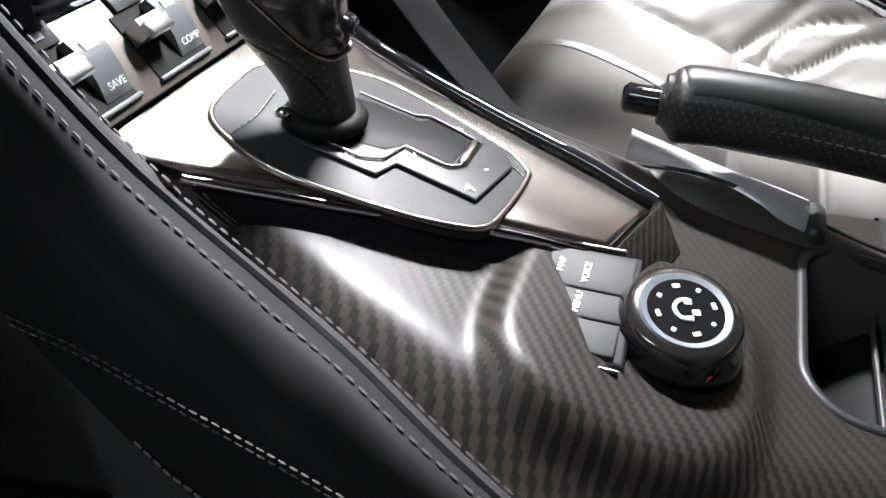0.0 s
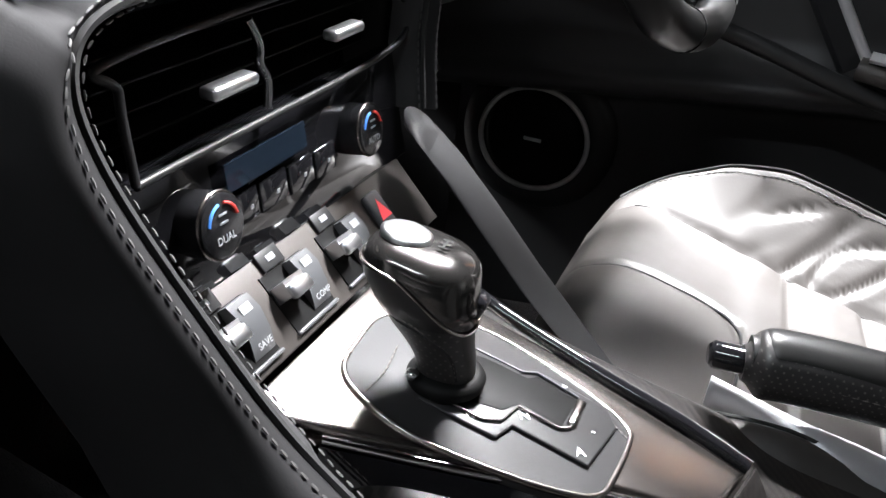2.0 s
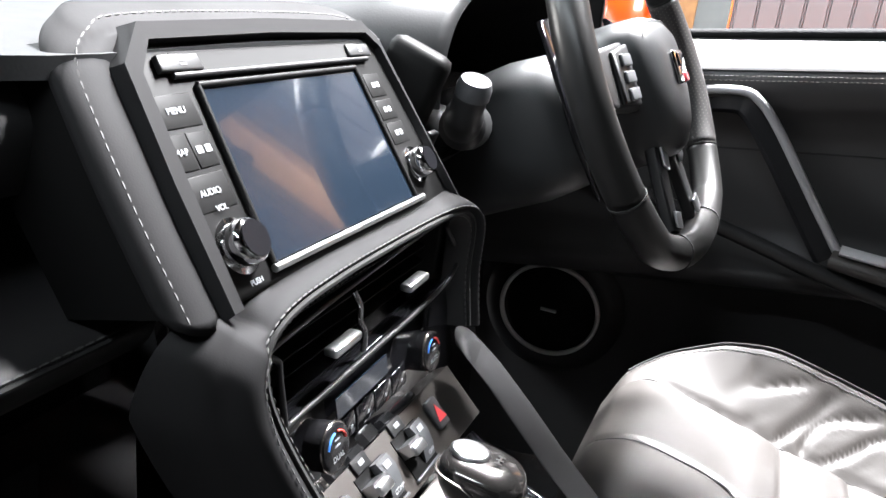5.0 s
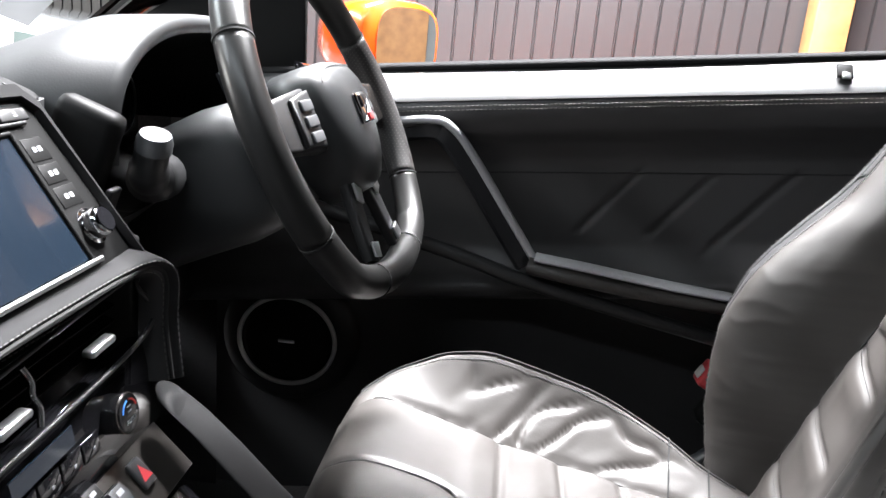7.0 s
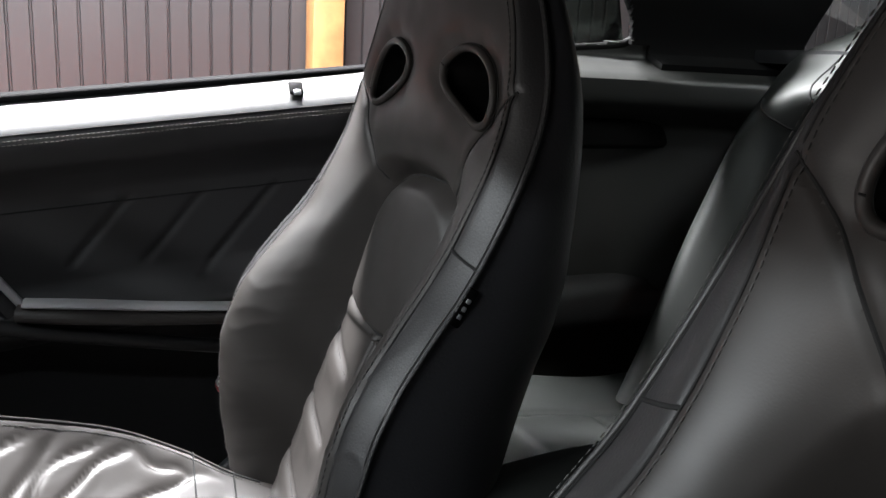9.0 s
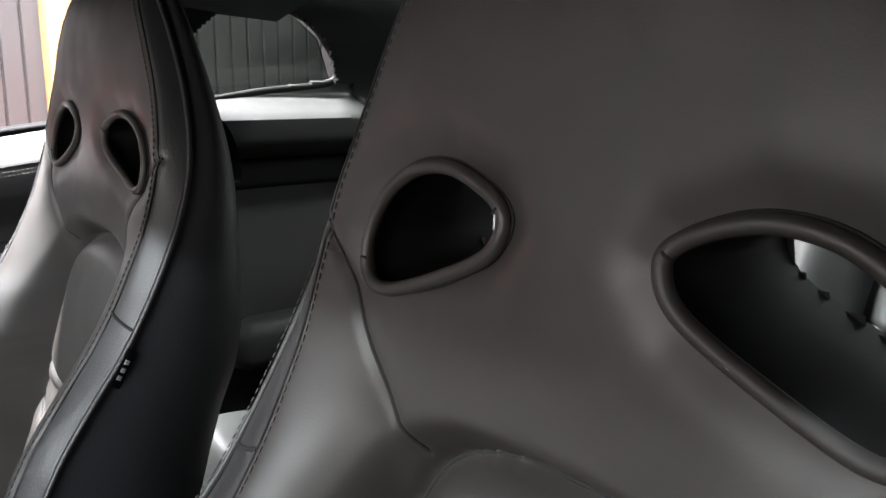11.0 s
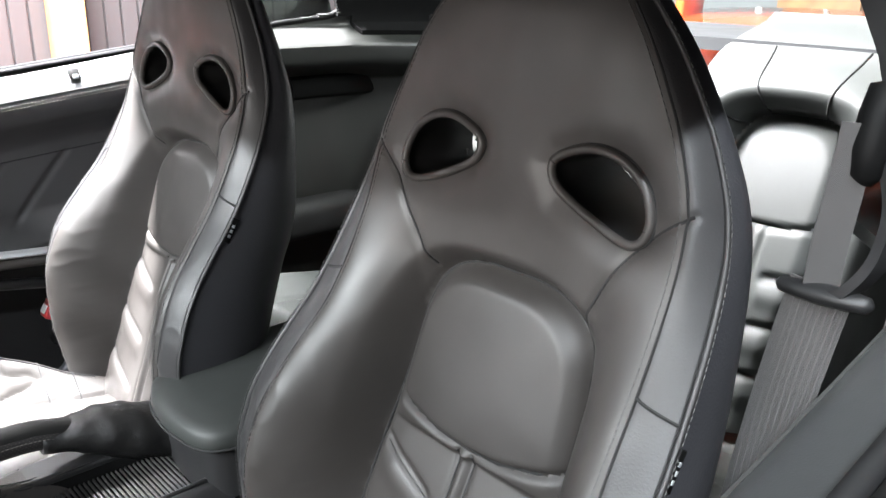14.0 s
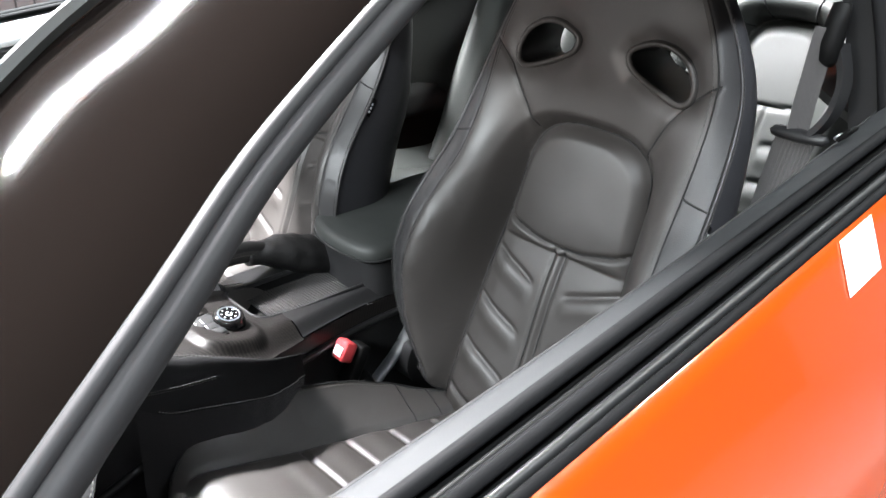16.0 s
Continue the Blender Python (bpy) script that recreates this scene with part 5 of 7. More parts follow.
gate_plate("gate_plate", [(-0.007, 0.158), (-0.007, 0.121), (0.005, 0.117), (0.003, 0.082), (0.035, 0.076), (0.046, 0.082), (0.049, 0.116), (0.041, 0.126), (0.042, 0.150)], 0.0014, "plastic", soft, "dark grey gate plate")
# no opening is cut: a black plate stands for the shade in the slot
gate_plate("gate_slot", [(0.002, 0.160), (0.036, 0.158), (0.040, 0.142), (0.040, 0.121), (0.045, 0.117), (0.041, 0.096), (0.018, 0.098), (0.020, 0.118), (0.010, 0.124), (0.006, 0.140)], 0.0018, "plastic_dark", soft, "gate slot, its shaded depth drawn as a black plate")
lip = [(-0.001, 0.152), (-0.002, 0.130), (0.003, 0.122), (0.0165, 0.1185), (0.0155, 0.099), (0.019, 0.0945), (0.041, 0.0925)]
part("gate_edge", tube([Vector((x, y, deck(y) + 0.0066)) for x, y in lip], 0.0007, 8), "satin", soft, "polished slot edge")
part("gate_edge", box((0.020, 0.0045, 0.004), (0.031, 0.0945, deck(0.0945) + 0.006), 0.0015), "satin", soft, "polished slot edge")
part("gate_edge", tube([Vector((x, y, deck(y) + 0.0064)) for x, y in ((0.042, 0.150), (0.0415, 0.124), (0.046, 0.118), (0.0425, 0.096))], 0.0006, 8), "plastic_grey", soft, "slot edge")
for txt, x, y in (("P", -0.003, 0.153), ("R", -0.002, 0.135), ("N", 0.0135, 0.1145), ("A", 0.008, 0.087), ("-", 0.025, 0.085), ("+", 0.0455, 0.104)):
    letters("mark", txt, (x, y, deck(y) + 0.0060), (0.55, -0.85, -0.1), (0.85, 0.55, 0.1), 0.0068, "white_mark", soft, "white gear letter")
for run in (stitches(spline([(-0.018, 0.178, deck(0.178) + 0.0042), (0.0, 0.177, deck(0.177) + 0.0045), (0.02, 0.18, deck(0.18) + 0.0045)], 20), 0.004, 0.0028, 0.0005), stitches(spline([(0.034, 0.070, deck(0.07) + 0.004), (0.043, 0.085, deck(0.085) + 0.004)], 10), 0.003, 0.002, 0.0005)):
    part("stitching", run, "thread_dark", soft)

# gear lever
lever = thing("gear_lever", (0.014, 0.155, 0.688), "black leather gear lever with chrome cap button", "gear lever")
ax = [(0.0115, 0.152, 0.690, 0.0130, 0.0105), (0.010, 0.153, 0.701, 0.0136, 0.0110), (0.008, 0.156, 0.714, 0.0152, 0.0128), (0.006, 0.160, 0.727, 0.0185, 0.0155), (0.005, 0.164, 0.740, 0.0230, 0.0180), (0.005, 0.167, 0.750, 0.0245, 0.0185), (0.006, 0.167, 0.757, 0.0235, 0.0180), (0.007, 0.167, 0.762, 0.020, 0.015), (0.008, 0.167, 0.7645, 0.012, 0.009)]
rings = []
rad_l, rad_w = profile([(a[2], a[3]) for a in ax]), profile([(a[2], a[4]) for a in ax])
cx, cy = profile([(a[2], a[0]) for a in ax]), profile([(a[2], a[1]) for a in ax])
for k in range(46):
    z = 0.690 + (0.7645 - 0.690) * (k / 45)
    rings.append([Vector((cx(z) + rad_w(z) * math.copysign(abs(math.cos(t)) ** 0.85, math.cos(t)), cy(z) + rad_l(z) * math.copysign(abs(math.sin(t)) ** 0.85, math.sin(t)), z + 0.25 * (rad_l(z) * -math.sin(t)) * smooth(0.725, 0.763, z))) for t in [2 * math.pi * q / 36 for q in range(36)]])
part("grip", loft(rings), "leather_grip", lever, "black leather grip", sharp=180)
party = [[r[q] + (r[q] - sum(r, Vector()) / 36) * 0.02 for q in range(14, 25)] for r in rings[2:26]]
part("grip_panel", loft(party, closed=False, caps=False), "leather_perf", lever, "perforated leather grip panel", sharp=180)


def cap_point(q, j, grow):
    """The metal cap over the grip's head, reaching lower at the back."""
    t = 2 * math.pi * q / 36
    back = smooth(0.2, -1.0, math.sin(t))
    z0 = 0.7535 - 0.026 * back
    z = z0 + (0.7645 - z0) * j
    w, l = rad_w(z) * grow, rad_l(z) * grow
    return Vector((cx(z) + w * math.copysign(abs(math.cos(t)) ** 0.85, math.cos(t)), cy(z) + l * math.copysign(abs(math.sin(t)) ** 0.85, math.sin(t)), z + 0.0008 * (1 - j) + 0.0012 * j + 0.25 * (l * -math.sin(t)) * smooth(0.725, 0.763, z)))


part("cap", loft([[cap_point(q, j / 12, 1.045) for q in range(36)] for j in range(13)]), "cap", lever, "dark chrome cap", sharp=180)
part("cap_edge", tube([cap_point(q, 0.0, 1.06) for q in range(36)], 0.0009, 6, True), "satin", lever, "bright cap edge")
part("cap_button", loft([[Vector((0.0065 + r * 0.85 * math.cos(t), 0.1755 + r * math.sin(t), 0.7655 + h - 0.25 * (0.0085 + r * math.sin(t)))) for t in [2 * math.pi * q / 28 for q in range(28)]] for r, h in ((0.0112, -0.004), (0.0115, 0.0012), (0.0098, 0.0026), (0.004, 0.0030))]), "silver", lever, "satin metal oval button", sharp=180)
for k in range(3):
    part("cap_mark", box((0.0012, 0.0045, 0.0004), (0.0035 + 0.0034 * k, 0.1585, 0.7698), 0, Matrix.Rotation(-0.24, 3, "X")), "seam", lever, "engraved gear mark", flat=True)
part("cap_mark", box((0.008, 0.0009, 0.0004), (0.0069, 0.1585, 0.7699), 0, Matrix.Rotation(-0.24, 3, "X")), "seam", lever, "engraved gear mark", flat=True)
part("release_button", box((0.010, 0.008, 0.020), (0.009, 0.1425, 0.741), 0.003, Matrix.Rotation(0.2, 3, "X")), "gloss", lever, "gloss black release button")
part("collar", lathe((0.0115, 0.152, 0.687), (0, 0, 1), [(0.0175, 0), (0.018, 0.003), (0.0165, 0.006), (0.0135, 0.007)], 28), "plastic_dark", lever, "black plastic collar")
part("glint_ring", box((0.006, 0.006, 0.005), (-0.003, 0.163, 0.696), 0.002), "chrome", lever, "small chrome clip")
sl = [(cx(z) - rad_w(z) * 0.98 * math.cos(q), cy(z) + rad_l(z) * 1.0 * math.sin(q), z) for z, q in ((0.738, 1.3), (0.736, 0.9), (0.732, 0.45), (0.729, 0.0), (0.720, -0.45), (0.710, -0.62), (0.696, -0.65))]
part("seam", tube(spline(sl, 40), 0.0012, 6), "seam", lever)
part("stitching", stitches([p + Vector((-0.0012, 0.0, 0.002)) for p in spline(sl, 40)], 0.0032, 0.0022, 0.0005), "thread_dark", lever)
# the head is squat and rises towards the front
for piece in lever.children:
    for vert in piece.data.vertices:
        over = vert.co.z - 0.002
        if over > 0:
            vert.co.z = 0.002 + 0.82 * over + 0.30 * smooth(0.036, 0.072, over) * (vert.co.y - 0.005)

# rotary dial and menu keys
dial = thing("rotary_dial", (-0.006, -0.004, 0.635), "gloss black rotary menu dial with silver ring", "control dial")
dn = Vector((-0.22, -0.05, 1)).normalized()
DC = Vector((-0.009, -0.004, 0.6385))
part("dial_foot", lathe(DC, dn, [(0.0325, -0.010), (0.0322, 0.000), (0.0285, 0.0015)], 48), "carbon", dial, "woven carbon foot ring")
part("dial_body", lathe(DC, dn, [(0.0262, 0.000), (0.0270, 0.004), (0.0264, 0.010), (0.0246, 0.016), (0.0222, 0.0205)], 56), "gloss", dial, "gloss black dial body")
part("silver_ring", lathe(DC, dn, [(0.0226, 0.0200), (0.0220, 0.0225), (0.0202, 0.0245), (0.0172, 0.0250)], 56, caps=False), "cap", dial, "polished dark ring")
part("pale_ring", lathe(DC, dn, [(0.0173, 0.0250), (0.0166, 0.0258), (0.0142, 0.0250)], 56, caps=False), "pale_ring", dial, "pale blue-grey ring")
part("dial_face", lathe(DC, dn, [(0.0144, 0.0250), (0.001, 0.0251)], 48), "gloss", dial, "black dial face")
r1 = Vector((0.32, -0.94, 0)).normalized()
r1 = (r1 - dn * r1.dot(dn)).normalized()
u1 = dn.cross(r1)
face = DC + dn * 0.0255
for k in range(8):
    q = math.pi / 4 * k + 0.2
    part("face_mark", box((0.0016, 0.0016 if k % 2 else 0.0028, 0.0003), face + 0.0108 * (math.cos(q) * r1 + math.sin(q) * u1), 0, Matrix((r1, u1, dn)).transposed() @ Matrix.Rotation(q, 3, "Z")), "white_mark", dial, flat=True)
part("face_mark", tube([face + 0.0044 * (math.cos(q) * r1 + math.sin(q) * u1) for q in [1.2 + k * 0.36 for k in range(12)]], 0.0008, 6), "white_mark", dial)
for a, b in ((0.001, 0.0035), (0.0035, -0.0012), (0.0008, -0.004)):
    part("face_mark", box((0.0028, 0.0022, 0.0003), face + a * r1 + b * u1, 0, Matrix((r1, u1, dn)).transposed()), "white_mark", dial, flat=True)
keys = thing("menu_keys", (-0.015, 0.025, 0.63), "three black menu keys beside the rotary dial", "buttons")
KN = Vector((-0.20, 0.05, 1)).normalized()
KC = Vector((-0.020, 0.024, 0.6555))


KR = (Vector((1, 0.03, 0)) - KN * Vector((1, 0.03, 0)).dot(KN)).normalized()
KU = KN.cross(KR)


def on_keys(x, y, h=0.0):
    """A point on the key block's tilted top."""
    x, y = 0.007 + (x - 0.007) * 0.82, 0.050 + (y - 0.0465) * 0.85
    z = KC.z - ((x - KC.x) * KN.x + (y - KC.y) * KN.y) / KN.z
    return Vector((x, y, z)) + KN * h


part("key_frame", prism([on_keys(x, y, -0.008) for x, y in ((-0.0535, 0.0465), (0.0095, 0.0475), (0.0125, 0.004), (-0.0515, 0.000))], KN * 0.0072, 0.002), "key_cap", keys, "dark key frame")
rim_line = [on_keys(x, y, -0.0012) for x, y in ((-0.0545, 0.002), (-0.0560, 0.044), (-0.0525, 0.0485), (0.0080, 0.0495), (0.0115, 0.0465), (0.0140, 0.012))]
part("key_rim", tube(rim_line, 0.0013, 8), "cap", keys, "satin rim round the keys")
for txt, x0, x1 in (("BACK", -0.0510, -0.0332), ("MENU", -0.0326, -0.0168), ("VOICE", -0.0162, 0.0070)):
    k = part("key", prism([on_keys(x, y, -0.002) for x, y in ((x0, 0.0445), (x1, 0.0450), (x1 + 0.002, 0.006), (x0 + 0.002, 0.005))], KN * 0.0026, 0.0008), "key_cap", keys, "black key cap")
    letters("mark", txt, on_keys((x0 + x1) / 2 + 0.001 - (0.002 if txt == 'VOICE' else 0), 0.0265, 0.0008), KR, KU, 0.0036, "white_mark", k, "white key lettering")
    if txt != "VOICE":
        part("icon", tube([on_keys((x0 + x1) / 2 + 0.0022 * math.cos(q), 0.0395 + 0.0022 * math.sin(q), 0.0008) for q in [k2 * 0.6 for k2 in range(9)]], 0.0005, 6), "white_mark", k, "white key icon")
letters("mark", "MAP", on_keys(-0.004, 0.0385, 0.0008), KR, KU, 0.0036, "white_mark", keys, "white key lettering")

# handbrake
hb = thing("handbrake", (0.125, -0.1, 0.60), "black leather handbrake lever with a stitched grip", "handbrake")
gp = spline([(0.119, 0.026, 0.676), (0.123, 0.0, 0.678), (0.127, -0.05, 0.678), (0.130, -0.11, 0.674), (0.132, -0.16, 0.660)], 40)
part("grip", tube(gp, [0.0085 + 0.0080 * smooth(0, 0.10, k / 39) - 0.001 * smooth(0.25, 0.7, k / 39) for k in range(40)], 20, flat=1.12), "leather_perf", hb, "perforated leather grip")
part("grip_top", tube([p + Vector((0.001, 0, 0.005)) for p in gp[1:]], [0.010 + 0.0050 * smooth(0, 0.12, k / 38) for k in range(39)], 16), "leather_grip", hb, "smooth leather grip top")
part("release_button", tube([(0.1165, 0.043, 0.677), (0.117, 0.041, 0.677), (0.120, 0.02, 0.677)], [0.0055, 0.0075, 0.0075], 16), "gloss", hb, "gloss black push button")
part("stitching", stitches([p + Vector((-0.0158, 0, 0.0015)) for p in gp[5:]], 0.005, 0.0034, 0.0006), "thread_dark", hb)
bt = spline([(0.132, -0.12, 0.664), (0.134, -0.17, 0.655), (0.135, -0.22, 0.638), (0.134, -0.27, 0.62), (0.132, -0.31, 0.612)], 30)
brs = [[p + Vector(((0.020 + 0.028 * smooth(0, 0.6, k / 29)) * math.cos(t) * (1 + 0.04 * math.sin(k * 1.1 + 3 * t)), 0, (0.016 + 0.02 * smooth(0, 0.5, k / 29)) * math.sin(t) * (1 + 0.035 * math.sin(k * 1.3)))) for t in [2 * math.pi * q / 20 for q in range(20)]] for k, p in enumerate(bt)]
part("boot", loft(brs), "boot", hb, "creased leather boot", sharp=180)
RAIL = spline([(0.144, 0.036, 0.640), (0.134, 0.010, 0.640), (0.125, -0.018, 0.639), (0.122, -0.042, 0.636), (0.122, -0.058, 0.633)], 30)
part("side_rail", loft([[p + Vector((a * (0.15 + 0.60 * smooth(4, 24, k)), 0, b)) for a, b in ((-0.015, -0.012), (-0.016, -0.001), (-0.012, 0.004), (0.004, 0.007), (0.014, 0.004), (0.017, -0.004), (0.016, -0.014))] for k, p in enumerate(RAIL)]), "rail", console, "polished grey console rail", sharp=180)
part("rail_end", box((0.030, 0.012, 0.018), (0.122, -0.063, 0.627), 0.005), "plastic", console, "dark rail end block")

# armrest lid
arm = thing("armrest_lid", (0.06, -0.4, 0.62), "padded black leather console armrest lid", "armrest")
outl = spline([(0.112, -0.250, 0), (0.142, -0.272, 0), (0.166, -0.33, 0), (0.176, -0.45, 0), (0.172, -0.60, 0), (0.06, -0.615, 0), (-0.035, -0.60, 0), (-0.048, -0.45, 0), (-0.050, -0.34, 0), (-0.048, -0.275, 0), (-0.025, -0.245, 0), (0.03, -0.236, 0), (0.08, -0.240, 0)], 72, True)
ac = Vector((0.065, -0.43, 0))
rings = []
for k, h in ((0.94, 0.668), (0.985, 0.672), (1.0, 0.681), (0.992, 0.690), (0.965, 0.697), (0.88, 0.702), (0.6, 0.706), (0.3, 0.708), (0.02, 0.709)):
    rings.append([Vector((ac.x + (p.x - ac.x) * k, ac.y + (p.y - ac.y) * (1 - (1 - k) * 0.6), h)) for p in outl])
part("lid_pad", loft(rings), "leather_rear", arm, "padded leather lid", sharp=180)
part("lid_seam", tube([Vector((ac.x + (p.x - ac.x) * 1.002, ac.y + (p.y - ac.y) * 1.002, 0.676)) for p in outl], 0.0016, 6, True), "seam", arm)
part("lid_base", loft([[Vector((ac.x + (p.x - ac.x) * k, ac.y + (p.y - ac.y) * k, h)) for p in outl] for k, h in ((0.9, 0.60), (0.92, 0.668))]), "plastic", arm, "black plastic lid base")

# driver side knee pad
knee = thing("knee_pad", (0.16, 0.2, 0.6), "black padded knee bolster at the console side", "knee pad")
kr = []
for p, a, b in ((Vector((0.150, 0.236, 0.748)), 0.006, 0.008), (Vector((0.153, 0.228, 0.745)), 0.020, 0.016), (Vector((0.156, 0.210, 0.728)), 0.026, 0.018), (Vector((0.160, 0.185, 0.700)), 0.030, 0.020), (Vector((0.162, 0.155, 0.668)), 0.030, 0.020), (Vector((0.164, 0.12, 0.635)), 0.028, 0.018), (Vector((0.165, 0.08, 0.60)), 0.022, 0.014)):
    kr.append([p + Vector((b * math.cos(t), a * 0.7 * math.sin(t), a * 0.7 * math.sin(t) * 0.9)) for t in [2 * math.pi * q / 24 for q in range(24)]])
part("pad", loft(kr), "dash", knee, sharp=180)
part("pad_base", box((0.03, 0.30, 0.30), (0.150, 0.30, 0.48), 0.012), "plastic", knee, "black console flank")

# belt buckles
for x, y, z, lab in ((-0.086, -0.163, 0.566, "red seat belt buckle button beside the passenger seat"), (0.640, -0.300, 0.615, "red seat belt buckle beside the driver seat")):
    bk = thing("belt_buckle", (x, y, 0.45), lab, "belt buckle", "belt buckles")
    rt = Matrix.Rotation(0.5, 3, "X")
    part("buckle_case", box((0.034, 0.022, 0.075), (x, y - 0.014, z - 0.032), 0.006, rt), "plastic_dark", bk, "black buckle case")
    part("release_button", box((0.030, 0.024, 0.034), (x, y + 0.003, z + 0.002), 0.005, rt), "red", bk, "red push button")
    part("button_mark", box((0.018, 0.003, 0.016), (x, y + 0.0150, z + 0.006), 0.001, rt), "white_mark", bk, "pale press mark")
    part("stalk", tube([(x, y - 0.03, z - 0.06), (x, y - 0.06, 0.45)], 0.012, 8), "plastic_dark", bk, "black buckle stalk")


# ---- dashboard ----
dash = thing("dashboard", (0.03, 0.4, 0.5), "black stitched leather car dashboard with screen and vents", "dashboard")


def sp(x, z, d=0.0):
    """A point on the raked face of the screen unit, d proud of it."""
    n = Vector((0, -1, 0.65)).normalized()
    return Vector((x, 0.27 + 0.65 * (z - 0.861), z)) + n * d


SN = Vector((0, -1, 0.65)).normalized()
UP = Vector((0, 0.65, 1)).normalized()
unit = thing("infotainment_unit", (0.03, 0.3, 0.85), "black infotainment unit with a dark touch screen and knobs", "car stereo")
frame_o = [(-0.094, 0.852), (-0.085, 0.949), (-0.069, 0.958), (0.140, 0.958), (0.152, 0.950), (0.168, 0.853)]
part("unit_body", prism([sp(x, z, -0.03) for x, z in frame_o], SN * 0.030, 0.004, 3), "plastic_dark", unit, "black unit fascia")
FRAME_OUT = [(-0.1010, 0.848), (-0.0995, 0.900), (-0.0950, 0.949), (-0.076, 0.9655), (0.03, 0.9670), (0.143, 0.9655), (0.158, 0.953), (0.166, 0.900), (0.174, 0.848)]
FRAME_IN = [(-0.090, 0.850), (-0.087, 0.900), (-0.083, 0.944), (-0.070, 0.957), (0.03, 0.9585), (0.139, 0.957), (0.151, 0.948), (0.160, 0.900), (0.168, 0.850)]
part("unit_frame", loft([[sp(x, z, d) for x, z in pts] for pts, d in ((FRAME_OUT, -0.030), (FRAME_OUT, -0.004), ([(x * 0.97 + 0.001, z * 0.975 + 0.0228) for x, z in FRAME_OUT], 0.005), (FRAME_IN, 0.005), (FRAME_IN, -0.004))], caps=False, closed=False), "stack", unit, "soft black unit frame with cut corners", sharp=25)
scr = part("screen", prism([sp(x, z, 0.0) for x, z in ((-0.051, 0.861), (0.111, 0.861), (0.107, 0.936), (-0.046, 0.936))], SN * 0.001, 0), "screen", unit, "dark glossy touch screen", flat=True)
part("screen_sill", tube([sp(-0.055, 0.8585, 0.002), sp(0.122, 0.8585, 0.002)], 0.0022, 8), "silver", unit, "satin strip under the screen")
for x0, z0, x1, z1 in ((-0.053, 0.860, -0.048, 0.938), (0.113, 0.860, 0.109, 0.938), (-0.048, 0.938, 0.109, 0.938)):
    part("screen_bezel", tube([sp(x0, z0, 0.0015), sp(x1, z1, 0.0015)], 0.0018, 8), "plastic_dark", unit)
part("disc_slot", prism([sp(x, z, 0.001) for x, z in ((-0.060, 0.944), (0.125, 0.944), (0.124, 0.952), (-0.058, 0.952))], SN * 0.0008), "seam", unit, "dark disc slot")
part("slot_lip", tube([sp(-0.062, 0.9425, 0.002), sp(0.13, 0.9425, 0.002)], 0.0016, 8), "plastic", unit)
for x, txt in ((-0.054, "eject"), (0.122, "tilt")):
    k = part("slot_key", prism([sp(a, z, 0.0) for a, z in ((x - 0.016, 0.944), (x + 0.014, 0.944), (x + 0.013, 0.951), (x - 0.015, 0.951))], SN * 0.004, 0.001), "plastic", unit)
    part("icon", box((0.004, 0.0004, 0.0008), sp(x, 0.9465, 0.0042), 0, Matrix((Vector((1, 0, 0)), UP, SN)).transposed() @ Matrix.Rotation(radians(90), 3, "X")), "grey_mark", k, flat=True)
    part("icon", prism([sp(x + a, 0.9478 + b, 0.0041) for a, b in ((-0.002, 0), (0.002, 0), (0, 0.002))], SN * 0.0003), "grey_mark", k, flat=True)
UNIT_KEYS = [("MENU", -0.084, -0.055, 0.922, 0.936), ("MAP", -0.086, -0.071, 0.905, 0.920), ("", -0.070, -0.056, 0.905, 0.920), ("AUDIO", -0.087, -0.057, 0.888, 0.903), ("", 0.117, 0.139, 0.920, 0.934), ("", 0.118, 0.141, 0.906, 0.918), ("", 0.119, 0.143, 0.891, 0.904)]
for txt, x0, x1, z0, z1 in UNIT_KEYS:
    k = part("key", prism([sp(a, z, -0.001) for a, z in ((x0, z0), (x1, z0), (x1, z1), (x0, z1))], SN * 0.0016, 0.0006), "plastic_dark", unit, "black key")
    if txt:
        letters("mark", txt, sp((x0 + x1) / 2, (z0 + z1) / 2, 0.0010), (1, 0, 0), UP, 0.0046, "grey_mark", k, "white key lettering")
    else:
        for d in (-0.003, 0.003):
            part("icon", prism([sp((x0 + x1) / 2 + d + a, (z0 + z1) / 2 + b, 0.0008) for a, b in ((-0.002, -0.0015), (0.002, -0.0015), (0.002, 0.0015), (-0.002, 0.0015))], SN * 0.0002), "grey_mark", k, flat=True)
for x, z, r in ((-0.070, 0.8725, 0.0112), (0.136, 0.877, 0.0105)):
    k = part("knob", lathe(sp(x, z, -0.001), SN, [(r * 1.25, 0), (r * 1.25, 0.0015), (r, 0.002), (r * 1.02, 0.008), (r * 0.95, 0.011), (r * 0.8, 0.0125), (r * 0.1, 0.0122)], 36), "chrome", unit, "chrome rimmed rotary knob")
    part("knob_face", lathe(sp(x, z, 0.0115), SN, [(r * 0.82, 0), (r * 0.8, 0.0008), (r * 0.05, 0.0007)], 32), "gloss", k, "black knob face")
letters("mark", "VOL", sp(-0.070, 0.8885, 0.0015), (1, 0, 0), UP, 0.0042, "grey_mark", unit)
letters("mark", "PUSH", sp(-0.070, 0.857, 0.0015), (1, 0, 0), UP, 0.0040, "grey_mark", unit)

